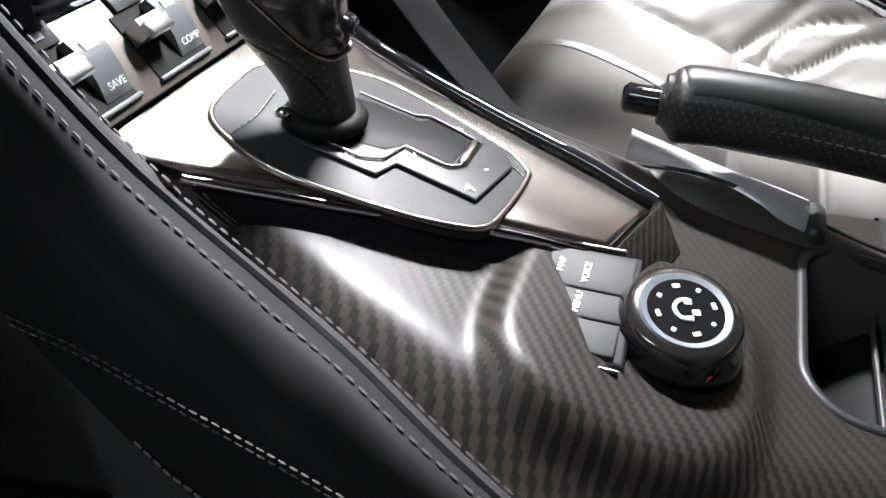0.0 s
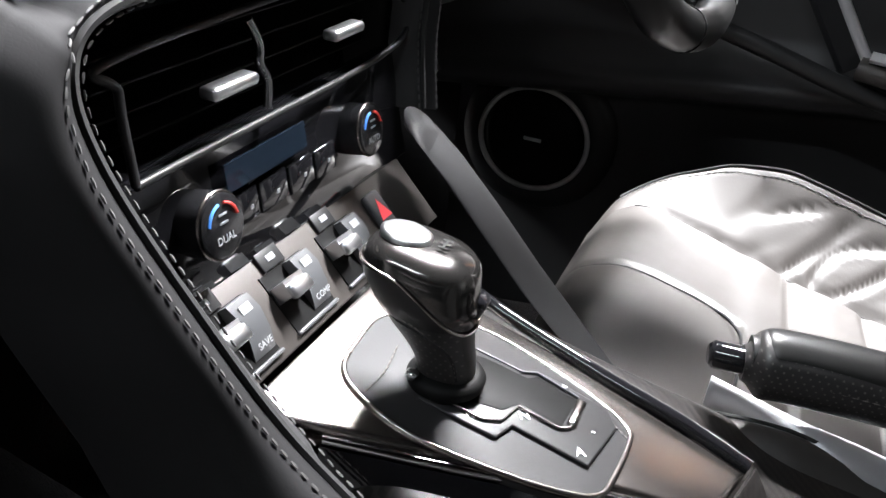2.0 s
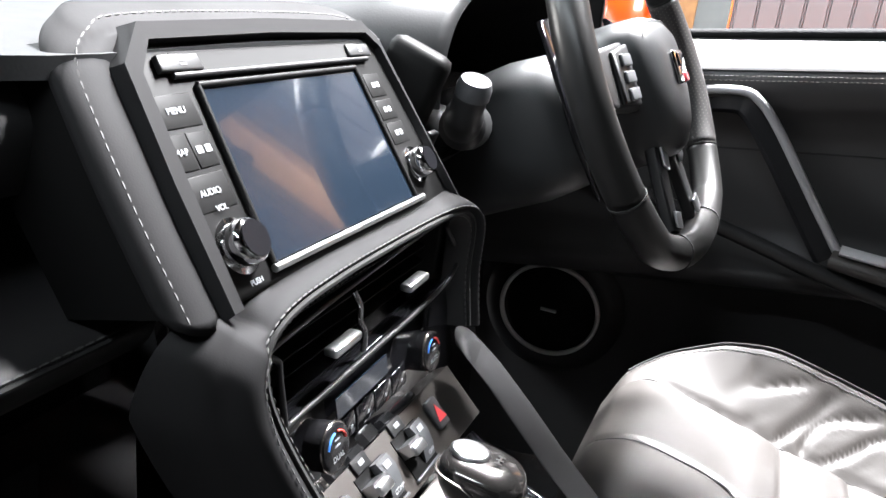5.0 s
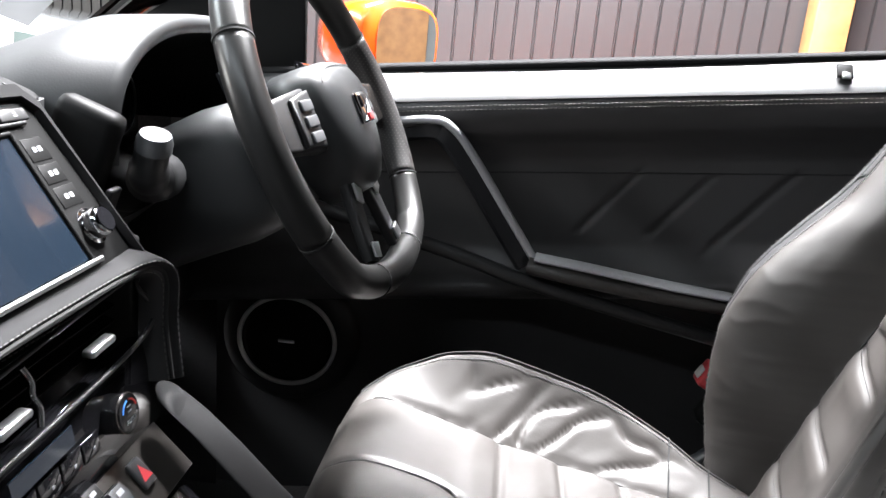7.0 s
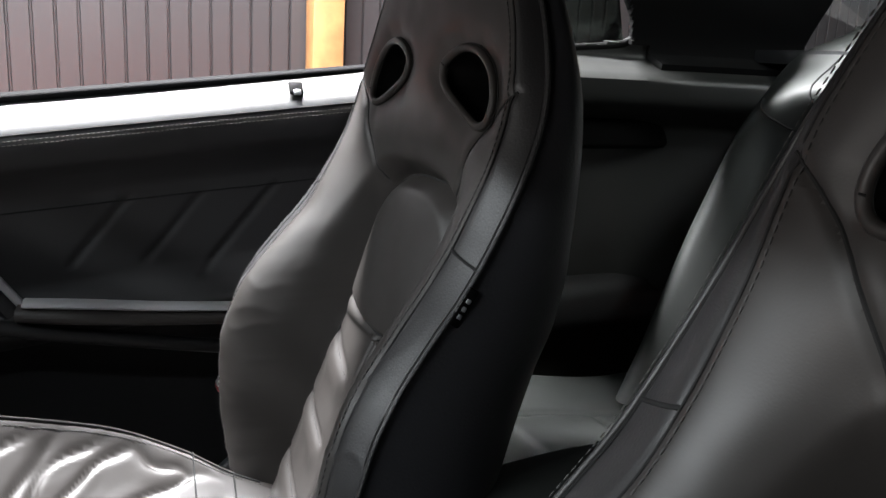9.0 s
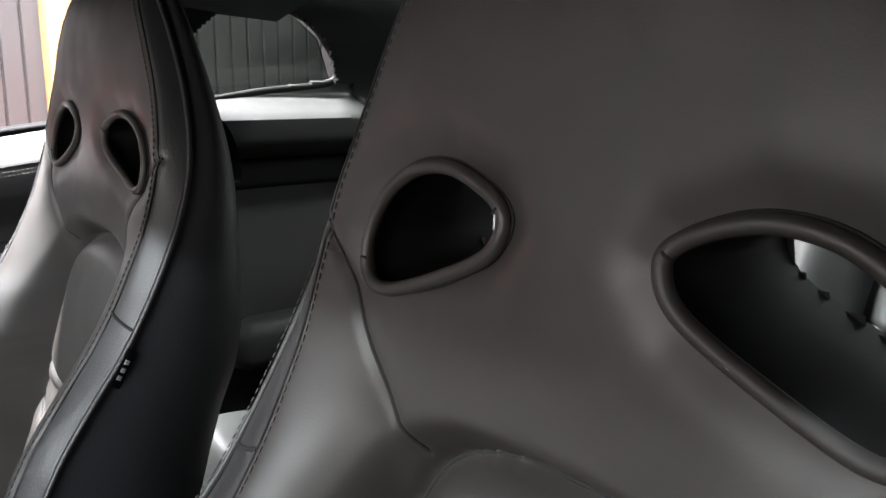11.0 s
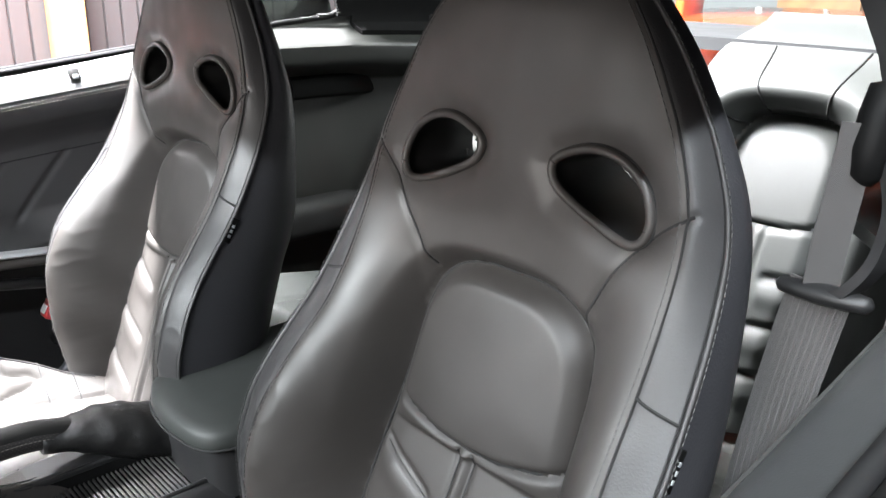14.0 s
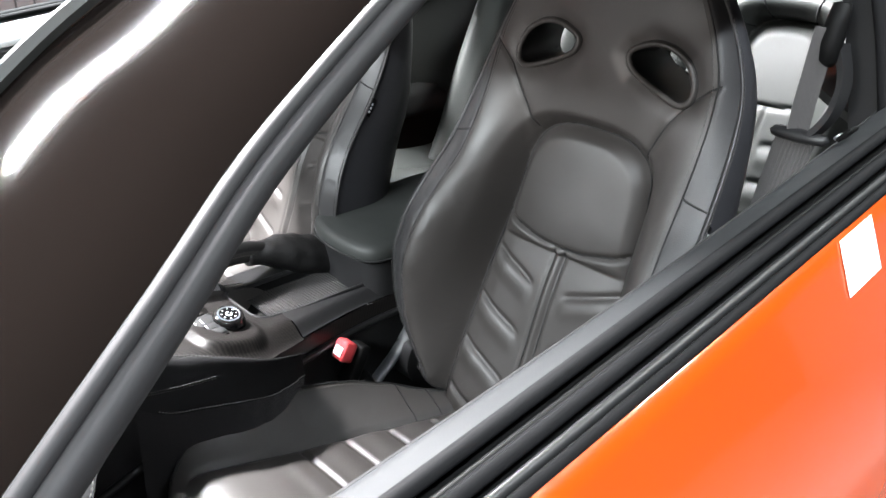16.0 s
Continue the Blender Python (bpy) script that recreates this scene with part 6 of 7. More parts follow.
# leather surround of the lower stack: thick rolled frame round the vents and climate panel
LOOP = [(-0.074, 0.18, 0.705), (-0.083, 0.212, 0.752), (-0.092, 0.238, 0.80), (-0.091, 0.247, 0.828), (-0.072, 0.249, 0.843), (-0.02, 0.251, 0.847), (0.06, 0.252, 0.847), (0.14, 0.252, 0.845), (0.168, 0.250, 0.840), (0.180, 0.248, 0.826), (0.180, 0.248, 0.79), (0.172, 0.240, 0.752)]


ROUTE = LOOP[::-1] + EDGE[5:]
RF = spline(ROUTE, 180)
LB = len(LOOP) - 1


def keyed(v, rows):
    return [float(np.interp(v, [r[0] for r in rows], [r[k] for r in rows])) for k in range(1, len(rows[0]))]


# along the route: outward (x, y, z), width, backward (x, y, z), depth
ROLL = [(0.00, 1, 0, 0, 0.020, 0, 1, 0, 0.05), (0.14, 1, 0, 0.2, 0.022, 0, 1, 0, 0.05), (0.20, 0.6, 0.2, 0.8, 0.018, 0, 1, 0, 0.04), (0.27, 0, 1, 0.42, 0.024, 0, 1, -0.2, 0.006), (0.44, 0, 1, 0.42, 0.024, 0, 1, -0.2, 0.006),
        (0.475, -0.4, 0.2, 0.85, 0.030, 0, 1, 0, 0.02), (0.50, -0.75, 0.1, 0.65, 0.040, 0, 1, 0, 0.03), (0.53, -0.95, 0, 0.3, 0.040, 0, 1, -0.05, 0.05), (0.57, -1, 0, 0.02, 0.033, 0, 1, -0.05, 0.05), (0.63, -1, 0, -0.05, 0.035, 0, 1, -0.2, 0.05), (0.71, -1, 0, -0.1, 0.040, 0, 0.4, -0.9, 0.06), (0.80, -1, -0.1, 0.0, 0.036, 0, 0, -1, 0.06), (0.90, -1, -0.1, 0.0, 0.024, 0, 0, -1, 0.05), (1.0, -1, -0.1, 0.0, 0.005, 0, 0, -1, 0.03)]


def roll(u, v):
    """The padded leather frame: v runs from the driver side over the top and down the console, u from the seam outward."""
    p = RF[round(v * 179)]
    ox, oy, oz, w, bx, by, bz, d = keyed(v, ROLL)
    out, back = Vector((ox, oy, oz)).normalized(), Vector((bx, by, bz)).normalized()
    t = u * math.pi / 2
    return p + out * (w * math.sin(t) ** 0.8) + back * (d * (1 - math.cos(t)) ** 1.3) - back * (0.010 * math.sin(min(1.0, u * 2.2) * math.pi)) * (1 - u)


part("stack_surround", grid(roll, 24, 179), "stack", dash, "rolled leather frame sweeping down the console flank", sharp=180)
part("seam", tube([p - Vector((0, 0.001, -0.001)) for p in RF], 0.0018, 6), "seam", dash)
part("stitching", stitches([roll(0.15, k / 179) + Vector((0, -0.0006, 0.0006)) for k in range(180)], 0.0052, 0.0034, 0.0006), "thread", dash, "grey double stitching")
part("inner_lip", grid(lambda u, v: RF[round(v * 179)] + Vector((0.045 - RF[round(v * 179)].x, 0.0, (0.77 - RF[round(v * 179)].z) * (1 if v < 0.66 else 0.0))).normalized() * 0.012 * u + Vector((0, 0.016 * u * u * (1 if v < 0.7 else 0), -0.012 * u * u * (1 if v > 0.66 else 0))), 5, 179), "dash", dash, "leather inner lip", sharp=180)
part("stitching", stitches([p + Vector((0.045 - p.x, 0, (0.77 - p.z) * (1 if i < 119 else 0))).normalized() * 0.005 + Vector((0, -0.0004, 0.0008)) for i, p in enumerate(RF)], 0.0052, 0.0034, 0.0006), "thread", dash, "grey double stitching")
part("flank_lower", grid(lambda u, v: roll(1, 0.68 + 0.32 * v) + Vector((0.02 * u, 0, -0.32 * u)), 8, 50), "carpet", dash, "carpeted lower flank")
part("stitching", stitches([roll(0.97, 0.70 + 0.30 * k / 60) + Vector((-0.001, 0, 0)) for k in range(61)], 0.0045, 0.0034, 0.0008), "thread_light", dash, "pale stitching")
EDGE_LINE = spline([(-0.1125, 0.235, 0.664), (-0.1125, 0.206, 0.660), (-0.1135, 0.177, 0.658), (-0.1155, 0.144, 0.652), (-0.1185, 0.112, 0.648), (-0.1235, 0.081, 0.647)], 60)
for dz in (0.0018, -0.0018):
    part("stitching", stitches([p + Vector((-0.0012, 0, dz)) for p in EDGE_LINE], 0.0042, 0.0028, 0.0005), "thread", dash, "grey double stitching")
part("glove_box", grid(lambda u, v: Vector((-0.74 + 0.66 * u, 0.40 + 0.14 * v * v, 0.72 - 0.20 * v)), 10, 10), "plastic", dash, "black glove box face")
part("footwell_panel", grid(lambda u, v: Vector((-0.75 + 0.68 * u, 0.54 + 0.45 * v, 0.52 - 0.22 * v)), 8, 8), "carpet", dash, "carpeted footwell panel")


def fp(x, z, d=0.0):
    """A point on the climate face inside the stack."""
    return Vector((x, 0.250 + 0.2 * (z - 0.76) - d, z))


climate = thing("climate_panel", (0.04, 0.26, 0.73), "gloss black climate panel with two dials and vents", "climate controls")
part("fascia", prism([fp(x, z, -0.045) for x, z in ((-0.082, 0.73), (-0.082, 0.845), (0.178, 0.845), (0.178, 0.73))], (0, 0.008, 0)), "gloss_soft", climate, "black gloss fascia", flat=True)
part("lower_fascia", prism([fp(x, z, -0.004) for x, z in ((-0.075, 0.722), (-0.070, 0.776), (0.165, 0.786), (0.170, 0.722))], (0, 0.012, 0), 0.002), "gloss", climate, "black gloss control face")
vf = [(-0.062, 0.780), (-0.060, 0.812), (-0.052, 0.824), (0.152, 0.836), (0.162, 0.828), (0.160, 0.792)]
vent = part("vent_frame", tube([fp(p.x, p.y, 0.002) for p in spline([(x, z, 0) for x, z in vf + vf[:1]], 80)], 0.0018, 8), "plastic", climate, "black vent frame")
for k in range(4):
    z = 0.786 + 0.0115 * k
    part("slat", box((0.208, 0.020, 0.0016), (0.05, 0.285, z + 0.004), 0.0006, Matrix.Rotation(radians(18), 3, "X") @ Matrix.Rotation(radians(-2.4), 3, "Y")), "plastic_dark", climate, "black vent slat")
part("vent_divider", tube(spline([fp(0.022, 0.824, 0.0), fp(0.026, 0.814, 0.001), fp(0.024, 0.806, 0.001), fp(0.028, 0.798, 0.001), fp(0.026, 0.786, 0.0)], 20), 0.0022, 8), "silver_dark", climate, "dark satin wave divider")
for x, z in ((-0.005, 0.804), (0.092, 0.810)):
    part("vent_tab", box((0.030, 0.009, 0.0055), fp(x, z, 0.006), 0.0020, Matrix.Rotation(radians(-2.4), 3, "Y")), "silver", climate, "satin vent tab")
part("display", prism([fp(x, z, 0.0) for x, z in ((-0.012, 0.760), (0.052, 0.762), (0.052, 0.774), (-0.012, 0.772))], (0, -0.001, 0)), "screen", climate, "small dark climate display", flat=True)
for x0, x1 in ((-0.006, 0.010), (0.012, 0.034), (0.036, 0.058), (0.060, 0.080)):
    k = part("key", prism([fp(x, z, -0.003) for x, z in ((x0, 0.742), (x1, 0.743), (x1, 0.757), (x0, 0.756))], (0, -0.0022, 0), 0.0008), "gloss", climate, "black key")
    part("icon", box((0.002, 0.0004, 0.002), fp((x0 + x1) / 2, 0.7495, 0.0009), 0), "grey_mark", k, flat=True)
for x, z, txt in ((-0.029, 0.752, "DUAL"), (0.104, 0.755, "AUTO")):
    n = Vector((0, -1, 0.2)).normalized()
    k = part("dial", lathe(fp(x, z, -0.006), n, [(0.0140, 0), (0.0140, 0.012), (0.0134, 0.015), (0.0122, 0.0155)], 40), "gloss_soft", climate, "black temperature dial")
    part("dial_ring", tube([fp(x, z, -0.006) + n * 0.0135 + 0.0139 * (math.cos(q) * Vector((1, 0, 0)) + math.sin(q) * Vector((0, 0.2, 1)).normalized()) for q in [2 * math.pi * v / 40 for v in range(40)]], 0.0008, 6, True), "satin", k, "thin bright dial ring")
    f0 = fp(x, z, -0.006) + n * 0.0152
    part("dial_face", lathe(f0 - n * 0.001, n, [(0.0125, 0), (0.0122, 0.0012), (0.001, 0.0012)], 36), "gloss_soft", k, "black dial face")
    upv = Vector((0, 0.2, 1)).normalized()
    letters("mark", txt, f0 + n * 0.0006 - upv * 0.0052, (1, 0, 0), upv, 0.0046, "grey_mark", k, "white dial lettering")
    for a0, a1, mt in ((100, 165, "blue_mark"), (15, 80, "red_mark")):
        part("temperature_arc", tube([f0 + n * 0.0006 + 0.0095 * (math.cos(radians(a0 + (a1 - a0) * q / 10)) * Vector((1, 0, 0)) + math.sin(radians(a0 + (a1 - a0) * q / 10)) * upv) for q in range(11)], 0.0007, 6), mt, k)
    for h in (0.0015, 0.005):
        part("face_bar", box((0.005, 0.0004, 0.0009), f0 + n * 0.0006 + upv * h, 0), "grey_mark", k, flat=True)

# switch panel
sw = thing("switch_panel", (0.03, 0.23, 0.69), "dark metal switch panel with three silver toggle switches", "switch panel")
WN = Vector((0, -1, 1)).normalized()
WU = Vector((0, 1, 1)).normalized()
WR = Vector((1, 0, 0))
WM = Matrix((WR, WU, WN)).transposed()


def wp(x, h, d=0.0):
    return Vector((x, 0.2335, 0.7085)) + WU * h + WN * d + Vector((x * 0, 0, 0))


part("panel_plate", prism([wp(x, h, -0.006) for x, h in ((-0.068, -0.024), (-0.066, 0.022), (0.158, 0.022), (0.158, -0.024))], WN * 0.006, 0.001), "panel", sw)
part("top_lip", tube([wp(-0.07, 0.025, 0.001), wp(0.160, 0.025, 0.001)], 0.003, 8), "dash", sw, "stitched leather lip")
part("stitching", stitches([wp(-0.07 + k * 0.005, 0.026, 0.004) for k in range(46)], 0.004, 0.003, 0.0006), "thread", sw)
for x, txt in ((-0.034, "SAVE"), (0.015, "COMP"), (0.064, "OFF")):
    part("slot", box((0.034, 0.030, 0.001), wp(x, -0.004, 0.0002), 0, WM), "plastic_dark", sw, "dark switch slot", flat=True)
    t = part("toggle", loft([[wp(x - 0.0085 + a, b, d) for a, b in ((-0.0075, -0.004), (0.0075, -0.004), (0.0075, 0.004), (-0.0075, 0.004))] for d in (0.0, 0.008, 0.010)]), "silver", sw, "silver toggle paddle")
    part("toggle_tip", box((0.0155, 0.0075, 0.0045), wp(x - 0.0085, -0.002, 0.0105), 0.0018, WM), "silver", t)
    k = part("rocker", loft([[wp(x + 0.0085 + a, b, d) for a, d in ((-0.0075, -0.002), (0.0075, -0.002), (0.0075, h), (-0.0075, h))] for b, h in ((-0.016, 0.001), (-0.008, 0.005), (0.002, 0.0075), (0.010, 0.006), (0.0105, 0.0))]), "plastic_grey", sw, "curved rocker key")
    letters("mark", txt, wp(x + 0.0085, -0.012, 0.0048), WR, WU + WN * 0.3, 0.0044, "grey_mark", k, "white switch lettering")
    part("icon", box((0.007, 0.004, 0.0004), wp(x + 0.0085, 0.005, 0.0074), 0, WM), "grey_mark", k, flat=True)
    ik = part("icon_plate", box((0.017, 0.010, 0.002), wp(x - 0.004, 0.0165, 0.001), 0.0006, WM), "plastic", sw, "small icon plate")
    part("icon", box((0.006, 0.003, 0.0004), wp(x - 0.004, 0.0165, 0.0022), 0, WM), "grey_mark", ik, flat=True)
    part("lower_sill", box((0.036, 0.002, 0.002), wp(x, -0.0195, 0.0012), 0.0006, WM), "plastic_grey", sw)
hz = part("hazard_key", box((0.015, 0.022, 0.004), wp(0.106, 0.002, 0.002), 0.0015, WM), "plastic_grey", sw, "hazard warning key")
part("hazard_mark", prism([wp(0.106 + a, 0.002 + b, 0.0042) for a, b in ((-0.006, -0.006), (0.006, -0.006), (0, 0.006))], WN * 0.0003), "red", hz, "red triangle mark", flat=True)

# dash top, passenger side and driver side

def dash_top(u, v):
    x = -0.70 + 1.40 * u
    y0 = 0.33 + 0.10 * smooth(0.12, 0.3, abs(x - 0.03))
    y = y0 + (0.86 - y0) * v
    z = 0.950 + 0.006 * math.sin(v * 2.2) + 0.006 * smooth(0.3, 0.0, abs(x - 0.03)) - 0.05 * smooth(0.5, 0.75, abs(x)) - 0.012 * smooth(0.6, 1, v)
    return Vector((x, y, z))


part("top_pad", thicken(grid(dash_top, 60, 24), 0.01), "dash_top", dash, "black dash top skin")


def passenger_face(u, v):
    x = -0.72 + 0.635 * u
    prof_z = profile([(0, 0.962), (0.25, 0.93), (0.40, 0.893), (0.46, 0.878), (0.52, 0.862), (0.70, 0.832), (0.76, 0.818), (0.84, 0.79), (1, 0.68)])
    prof_y = profile([(0, 0.43), (0.12, 0.375), (0.3, 0.345), (0.40, 0.352), (0.46, 0.41), (0.52, 0.40), (0.70, 0.312), (0.76, 0.318), (0.84, 0.40), (1, 0.45)])
    return Vector((x, prof_y(v) + 0.10 * smooth(-0.36, -0.60, x), prof_z(v) - 0.03 * smooth(-0.40, -0.66, x)))


part("passenger_pad", grid(passenger_face, 24, 60), "dash", dash, "padded leather passenger side face", sharp=180)
part("stitching", stitches([passenger_face(k / 60, 0.685) + Vector((0, -0.001, 0)) for k in range(61)], 0.006, 0.0042, 0.0008), "thread", dash)
part("seam", tube([passenger_face(k / 30, 0.70) for k in range(31)], 0.0015, 6), "seam", dash)
for sx in (-0.725, 0.725):
    part("dash_end", prism([Vector((sx, y, z)) for y, z in ((0.43, 0.955), (0.34, 0.92), (0.31, 0.83), (0.38, 0.62), (0.95, 0.45), (0.95, 0.93))], (0.012, 0, 0)), "plastic_dark", dash, "black dashboard end cap", flat=True)
# leather cheek beside the screen unit
cheek = spline([(-0.113, 0.268, 0.854), (-0.1125, 0.292, 0.890), (-0.110, 0.315, 0.925), (-0.104, 0.333, 0.950), (-0.089, 0.342, 0.962), (-0.065, 0.346, 0.968), (0.03, 0.347, 0.970), (0.130, 0.346, 0.968), (0.158, 0.340, 0.960)], 60)
part("screen_cheek", loft([[p + Vector((0.0150 * math.cos(t) + 0.0035, 0.014 * math.sin(t) + 0.006, 0.006 * math.sin(t))) for t in [2 * math.pi * q / 16 for q in range(16)]] for p in cheek]), "stack", dash, "stitched leather cheek", sharp=180)
part("stitching", stitches([p + Vector((-0.0075, -0.0045, 0.001)) for p in cheek], 0.0055, 0.0036, 0.0006), "thread", dash)
part("cheek_panel", grid(lambda u, v: cheek[round(v * 26)] + Vector((-0.009 - 0.002 * u, 0.008 + 0.05 * u, -0.012 * u)), 6, 29), "plastic_dark", dash)

part("stack_cheek", box((0.012, 0.30, 0.42), (0.182, 0.42, 0.65), 0.004), "plastic", dash, "black stack side panel")

# driver side lower dash
part("lower_dash", grid(lambda u, v: Vector((0.19 + 0.54 * u, 0.30 + 0.10 * math.sin(v * 2.4) + 0.05 * u, 0.86 - 0.20 * v - 0.02 * u)), 20, 16), "plastic", dash, "black lower dash panel")
part("lower_dash_edge", tube(spline([(0.2, 0.33, 0.72), (0.3, 0.35, 0.70), (0.42, 0.37, 0.69), (0.55, 0.40, 0.70)], 20), 0.008, 8), "plastic_grey", dash, "lower dash edge")

# instrument cowl
cowl = thing("instrument_cowl", (0.36, 0.4, 0.85), "black hooded instrument cluster cowl", "instrument cluster")
CX = 0.375


def cowl_ring(y, w, h, z0):
    return [Vector((CX + w * math.copysign(abs(math.cos(t)) ** 0.8, math.cos(t)), y, z0 + h * max(0, math.sin(t)) ** 0.7)) for t in [math.pi * k / 32 for k in range(33)]]


hood = [cowl_ring(0.30, 0.160, 0.098, 0.905), cowl_ring(0.296, 0.167, 0.106, 0.905), cowl_ring(0.305, 0.175, 0.114, 0.905), cowl_ring(0.36, 0.190, 0.104, 0.91), cowl_ring(0.43, 0.205, 0.068, 0.915), cowl_ring(0.52, 0.22, 0.045, 0.915), cowl_ring(0.68, 0.25, 0.035, 0.925)]
part("hood", loft(hood, caps=False, closed=False), "dash_top", cowl, "grained cowl hood", sharp=180)
part("hood_inner", loft([cowl_ring(0.30, 0.160, 0.098, 0.905), cowl_ring(0.36, 0.152, 0.088, 0.902), cowl_ring(0.43, 0.145, 0.078, 0.90)], caps=False, closed=False), "plastic_dark", cowl, "dark cowl lining", sharp=180)
part("gauge_face", prism([Vector((CX + w * 0.15, 0.43, 0.86 + h)) for w, h in ((-1, 0), (1, 0), (1, 0.08), (0.6, 0.115), (-0.6, 0.115), (-1, 0.08))], (0, 0.01, 0)), "gloss_soft", cowl, "dark gauge face", flat=True)
for x in (-0.07, 0.03, 0.10):
    part("gauge_ring", lathe((CX + x, 0.428, 0.918), (0, -1, 0), [(0.036, 0), (0.036, 0.003), (0.033, 0.004)], 32, caps=False), "plastic_grey", cowl)
part("cowl_cheek", box((0.024, 0.05, 0.12), (0.200, 0.330, 0.895), 0.008, Matrix.Rotation(0.35, 3, "X")), "plastic_dark", cowl, "black switch cheek")
for k in range(3):
    part("cheek_key", box((0.017, 0.006, 0.024), (0.200, 0.300 + 0.0095 * k, 0.878 + 0.027 * k), 0.002, Matrix.Rotation(0.35, 3, "X")), "plastic", cowl)
part("column_shroud_top", box((0.16, 0.12, 0.05), (CX, 0.38, 0.865), 0.02), "plastic", cowl)

# ---- steering wheel ----
wheel = thing("steering_wheel", (0.365, 0.17, 0.8), "black leather steering wheel with satin spokes", "steering wheel")
WC = Vector((0.388, 0.170, 0.932))
wn = Vector((-0.09, -1, 0.50)).normalized()
wr = Vector((1, -0.09, 0)).normalized()
wu = wn.cross(wr).normalized()
if wu.z < 0:
    wu = -wu


def on_wheel(a, b, d=0.0):
    return WC + wr * a + wu * b + wn * d


def rim_pt(q):
    r = 0.174
    x, y = r * math.cos(q), r * math.sin(q)
    if y < -0.128:
        y = -0.128 - (abs(y) - 0.128) * 0.55
    return on_wheel(x, y)


RIM = [rim_pt(2 * math.pi * k / 120) for k in range(120)]
segs = [(-28, 28, "leather_perf"), (28, 62, "leather_grip"), (62, 118, "gloss_soft"), (118, 152, "leather_grip"), (152, 208, "leather_grip"), (208, 248, "leather_grip"), (248, 292, "leather_grip"), (292, 332, "leather_grip")]
for a0, a1, mt in segs:
    pts = [rim_pt(radians(a0 + (a1 - a0) * k / 24)) for k in range(25)]
    part("rim_section", tube(pts, [0.0155 + 0.002 * math.exp(-((k - 12) / 9) ** 2) if mt == "leather_perf" else 0.0155 for k in range(25)], 18), mt, wheel, "leather rim section" if mt != "gloss_soft" else "dark rim top", sharp=180)
for a in (-28, 28, 62, 118, 152, 208, 248, 292, 332):
    q = radians(a)
    part("rim_joint", lathe(rim_pt(q), (rim_pt(q + 0.02) - rim_pt(q - 0.02)), [(0.0163, -0.0008), (0.0163, 0.0008)], 20), "seam", wheel)
part("inner_stitching", stitches([rim_pt(radians(-26 + k)) + (WC - rim_pt(radians(-26 + k))).normalized() * 0.015 - wn * 0.004 for k in range(53)], 0.005, 0.0035, 0.0009), "thread", wheel)
hubp = spline([(-0.066, 0.030, 0), (-0.050, 0.052, 0), (0, 0.058, 0), (0.050, 0.052, 0), (0.066, 0.030, 0), (0.060, -0.020, 0), (0.034, -0.060, 0), (0, -0.072, 0), (-0.034, -0.060, 0), (-0.060, -0.020, 0)], 60, True)
part("airbag_cover", loft([[on_wheel(p.x * k, p.y * k, d) for p in hubp] for k, d in ((1.02, -0.03), (1.0, -0.005), (0.97, 0.010), (0.9, 0.018), (0.7, 0.025), (0.4, 0.029), (0.02, 0.030))]), "dash_top", wheel, "stitched airbag cover", sharp=180)
part("stitching", stitches([on_wheel(p.x * 0.86, p.y * 0.86, 0.0205) for p in hubp[2:30]], 0.0045, 0.003, 0.0007), "thread", wheel)
part("badge_plate", box((0.034, 0.030, 0.004), on_wheel(0, 0.004, 0.031), 0.002, Matrix((wr, wu, wn)).transposed()), "chrome", wheel, "plain chrome badge")
part("badge_inlay", box((0.022, 0.012, 0.004), on_wheel(0.0, 0.010, 0.0325), 0.001, Matrix((wr, wu, wn)).transposed()), "gloss", wheel, "dark badge inlay")
part("badge_inlay", box((0.012, 0.008, 0.004), on_wheel(0.006, -0.006, 0.0325), 0.001, Matrix((wr, wu, wn)).transposed()), "red", wheel, "red badge inlay")
for s in (-1, 1):
    part("spoke", prism([on_wheel(s * a, b, -0.012) for a, b in ((0.055, 0.038), (0.155, 0.030), (0.158, -0.012), (0.058, -0.022))], wn * 0.016, 0.004), "satin" if s > 0 else "plastic", wheel, "wheel spoke")
    pad = part("spoke_keys", prism([on_wheel(s * a, b, 0.003) for a, b in ((0.066, 0.034), (0.110, 0.028), (0.112, -0.014), (0.066, -0.018))], wn * 0.006, 0.003), "plastic", wheel, "black key pad")
    for k in range(3):
        part("key", box((0.026, 0.010, 0.003), on_wheel(s * 0.088, 0.020 - 0.014 * k, 0.0105), 0.0012, Matrix((wr, wu, wn)).transposed()), "plastic_grey", pad)
    part("lower_spoke", prism([on_wheel(s * a, b, -0.010) for a, b in ((0.012, -0.055), (0.036, -0.050), (0.052, -0.130), (0.034, -0.136))], wn * 0.012, 0.003), "plastic", wheel, "lower spoke")
    part("spoke_trim", prism([on_wheel(s * a, b, 0.003) for a, b in ((0.018, -0.062), (0.034, -0.056), (0.038, -0.074), (0.026, -0.080))], wn * 0.003, 0.001), "silver", wheel, "satin spoke trim")
    part("spoke_trim", prism([on_wheel(s * a, b, 0.003) for a, b in ((0.030, -0.118), (0.046, -0.114), (0.050, -0.128), (0.036, -0.132))], wn * 0.003, 0.001), "silver", wheel, "satin spoke trim")
column = thing("steering_column", (0.365, 0.28, 0.8), "black plastic steering column shroud with stalk and paddles", "steering column")
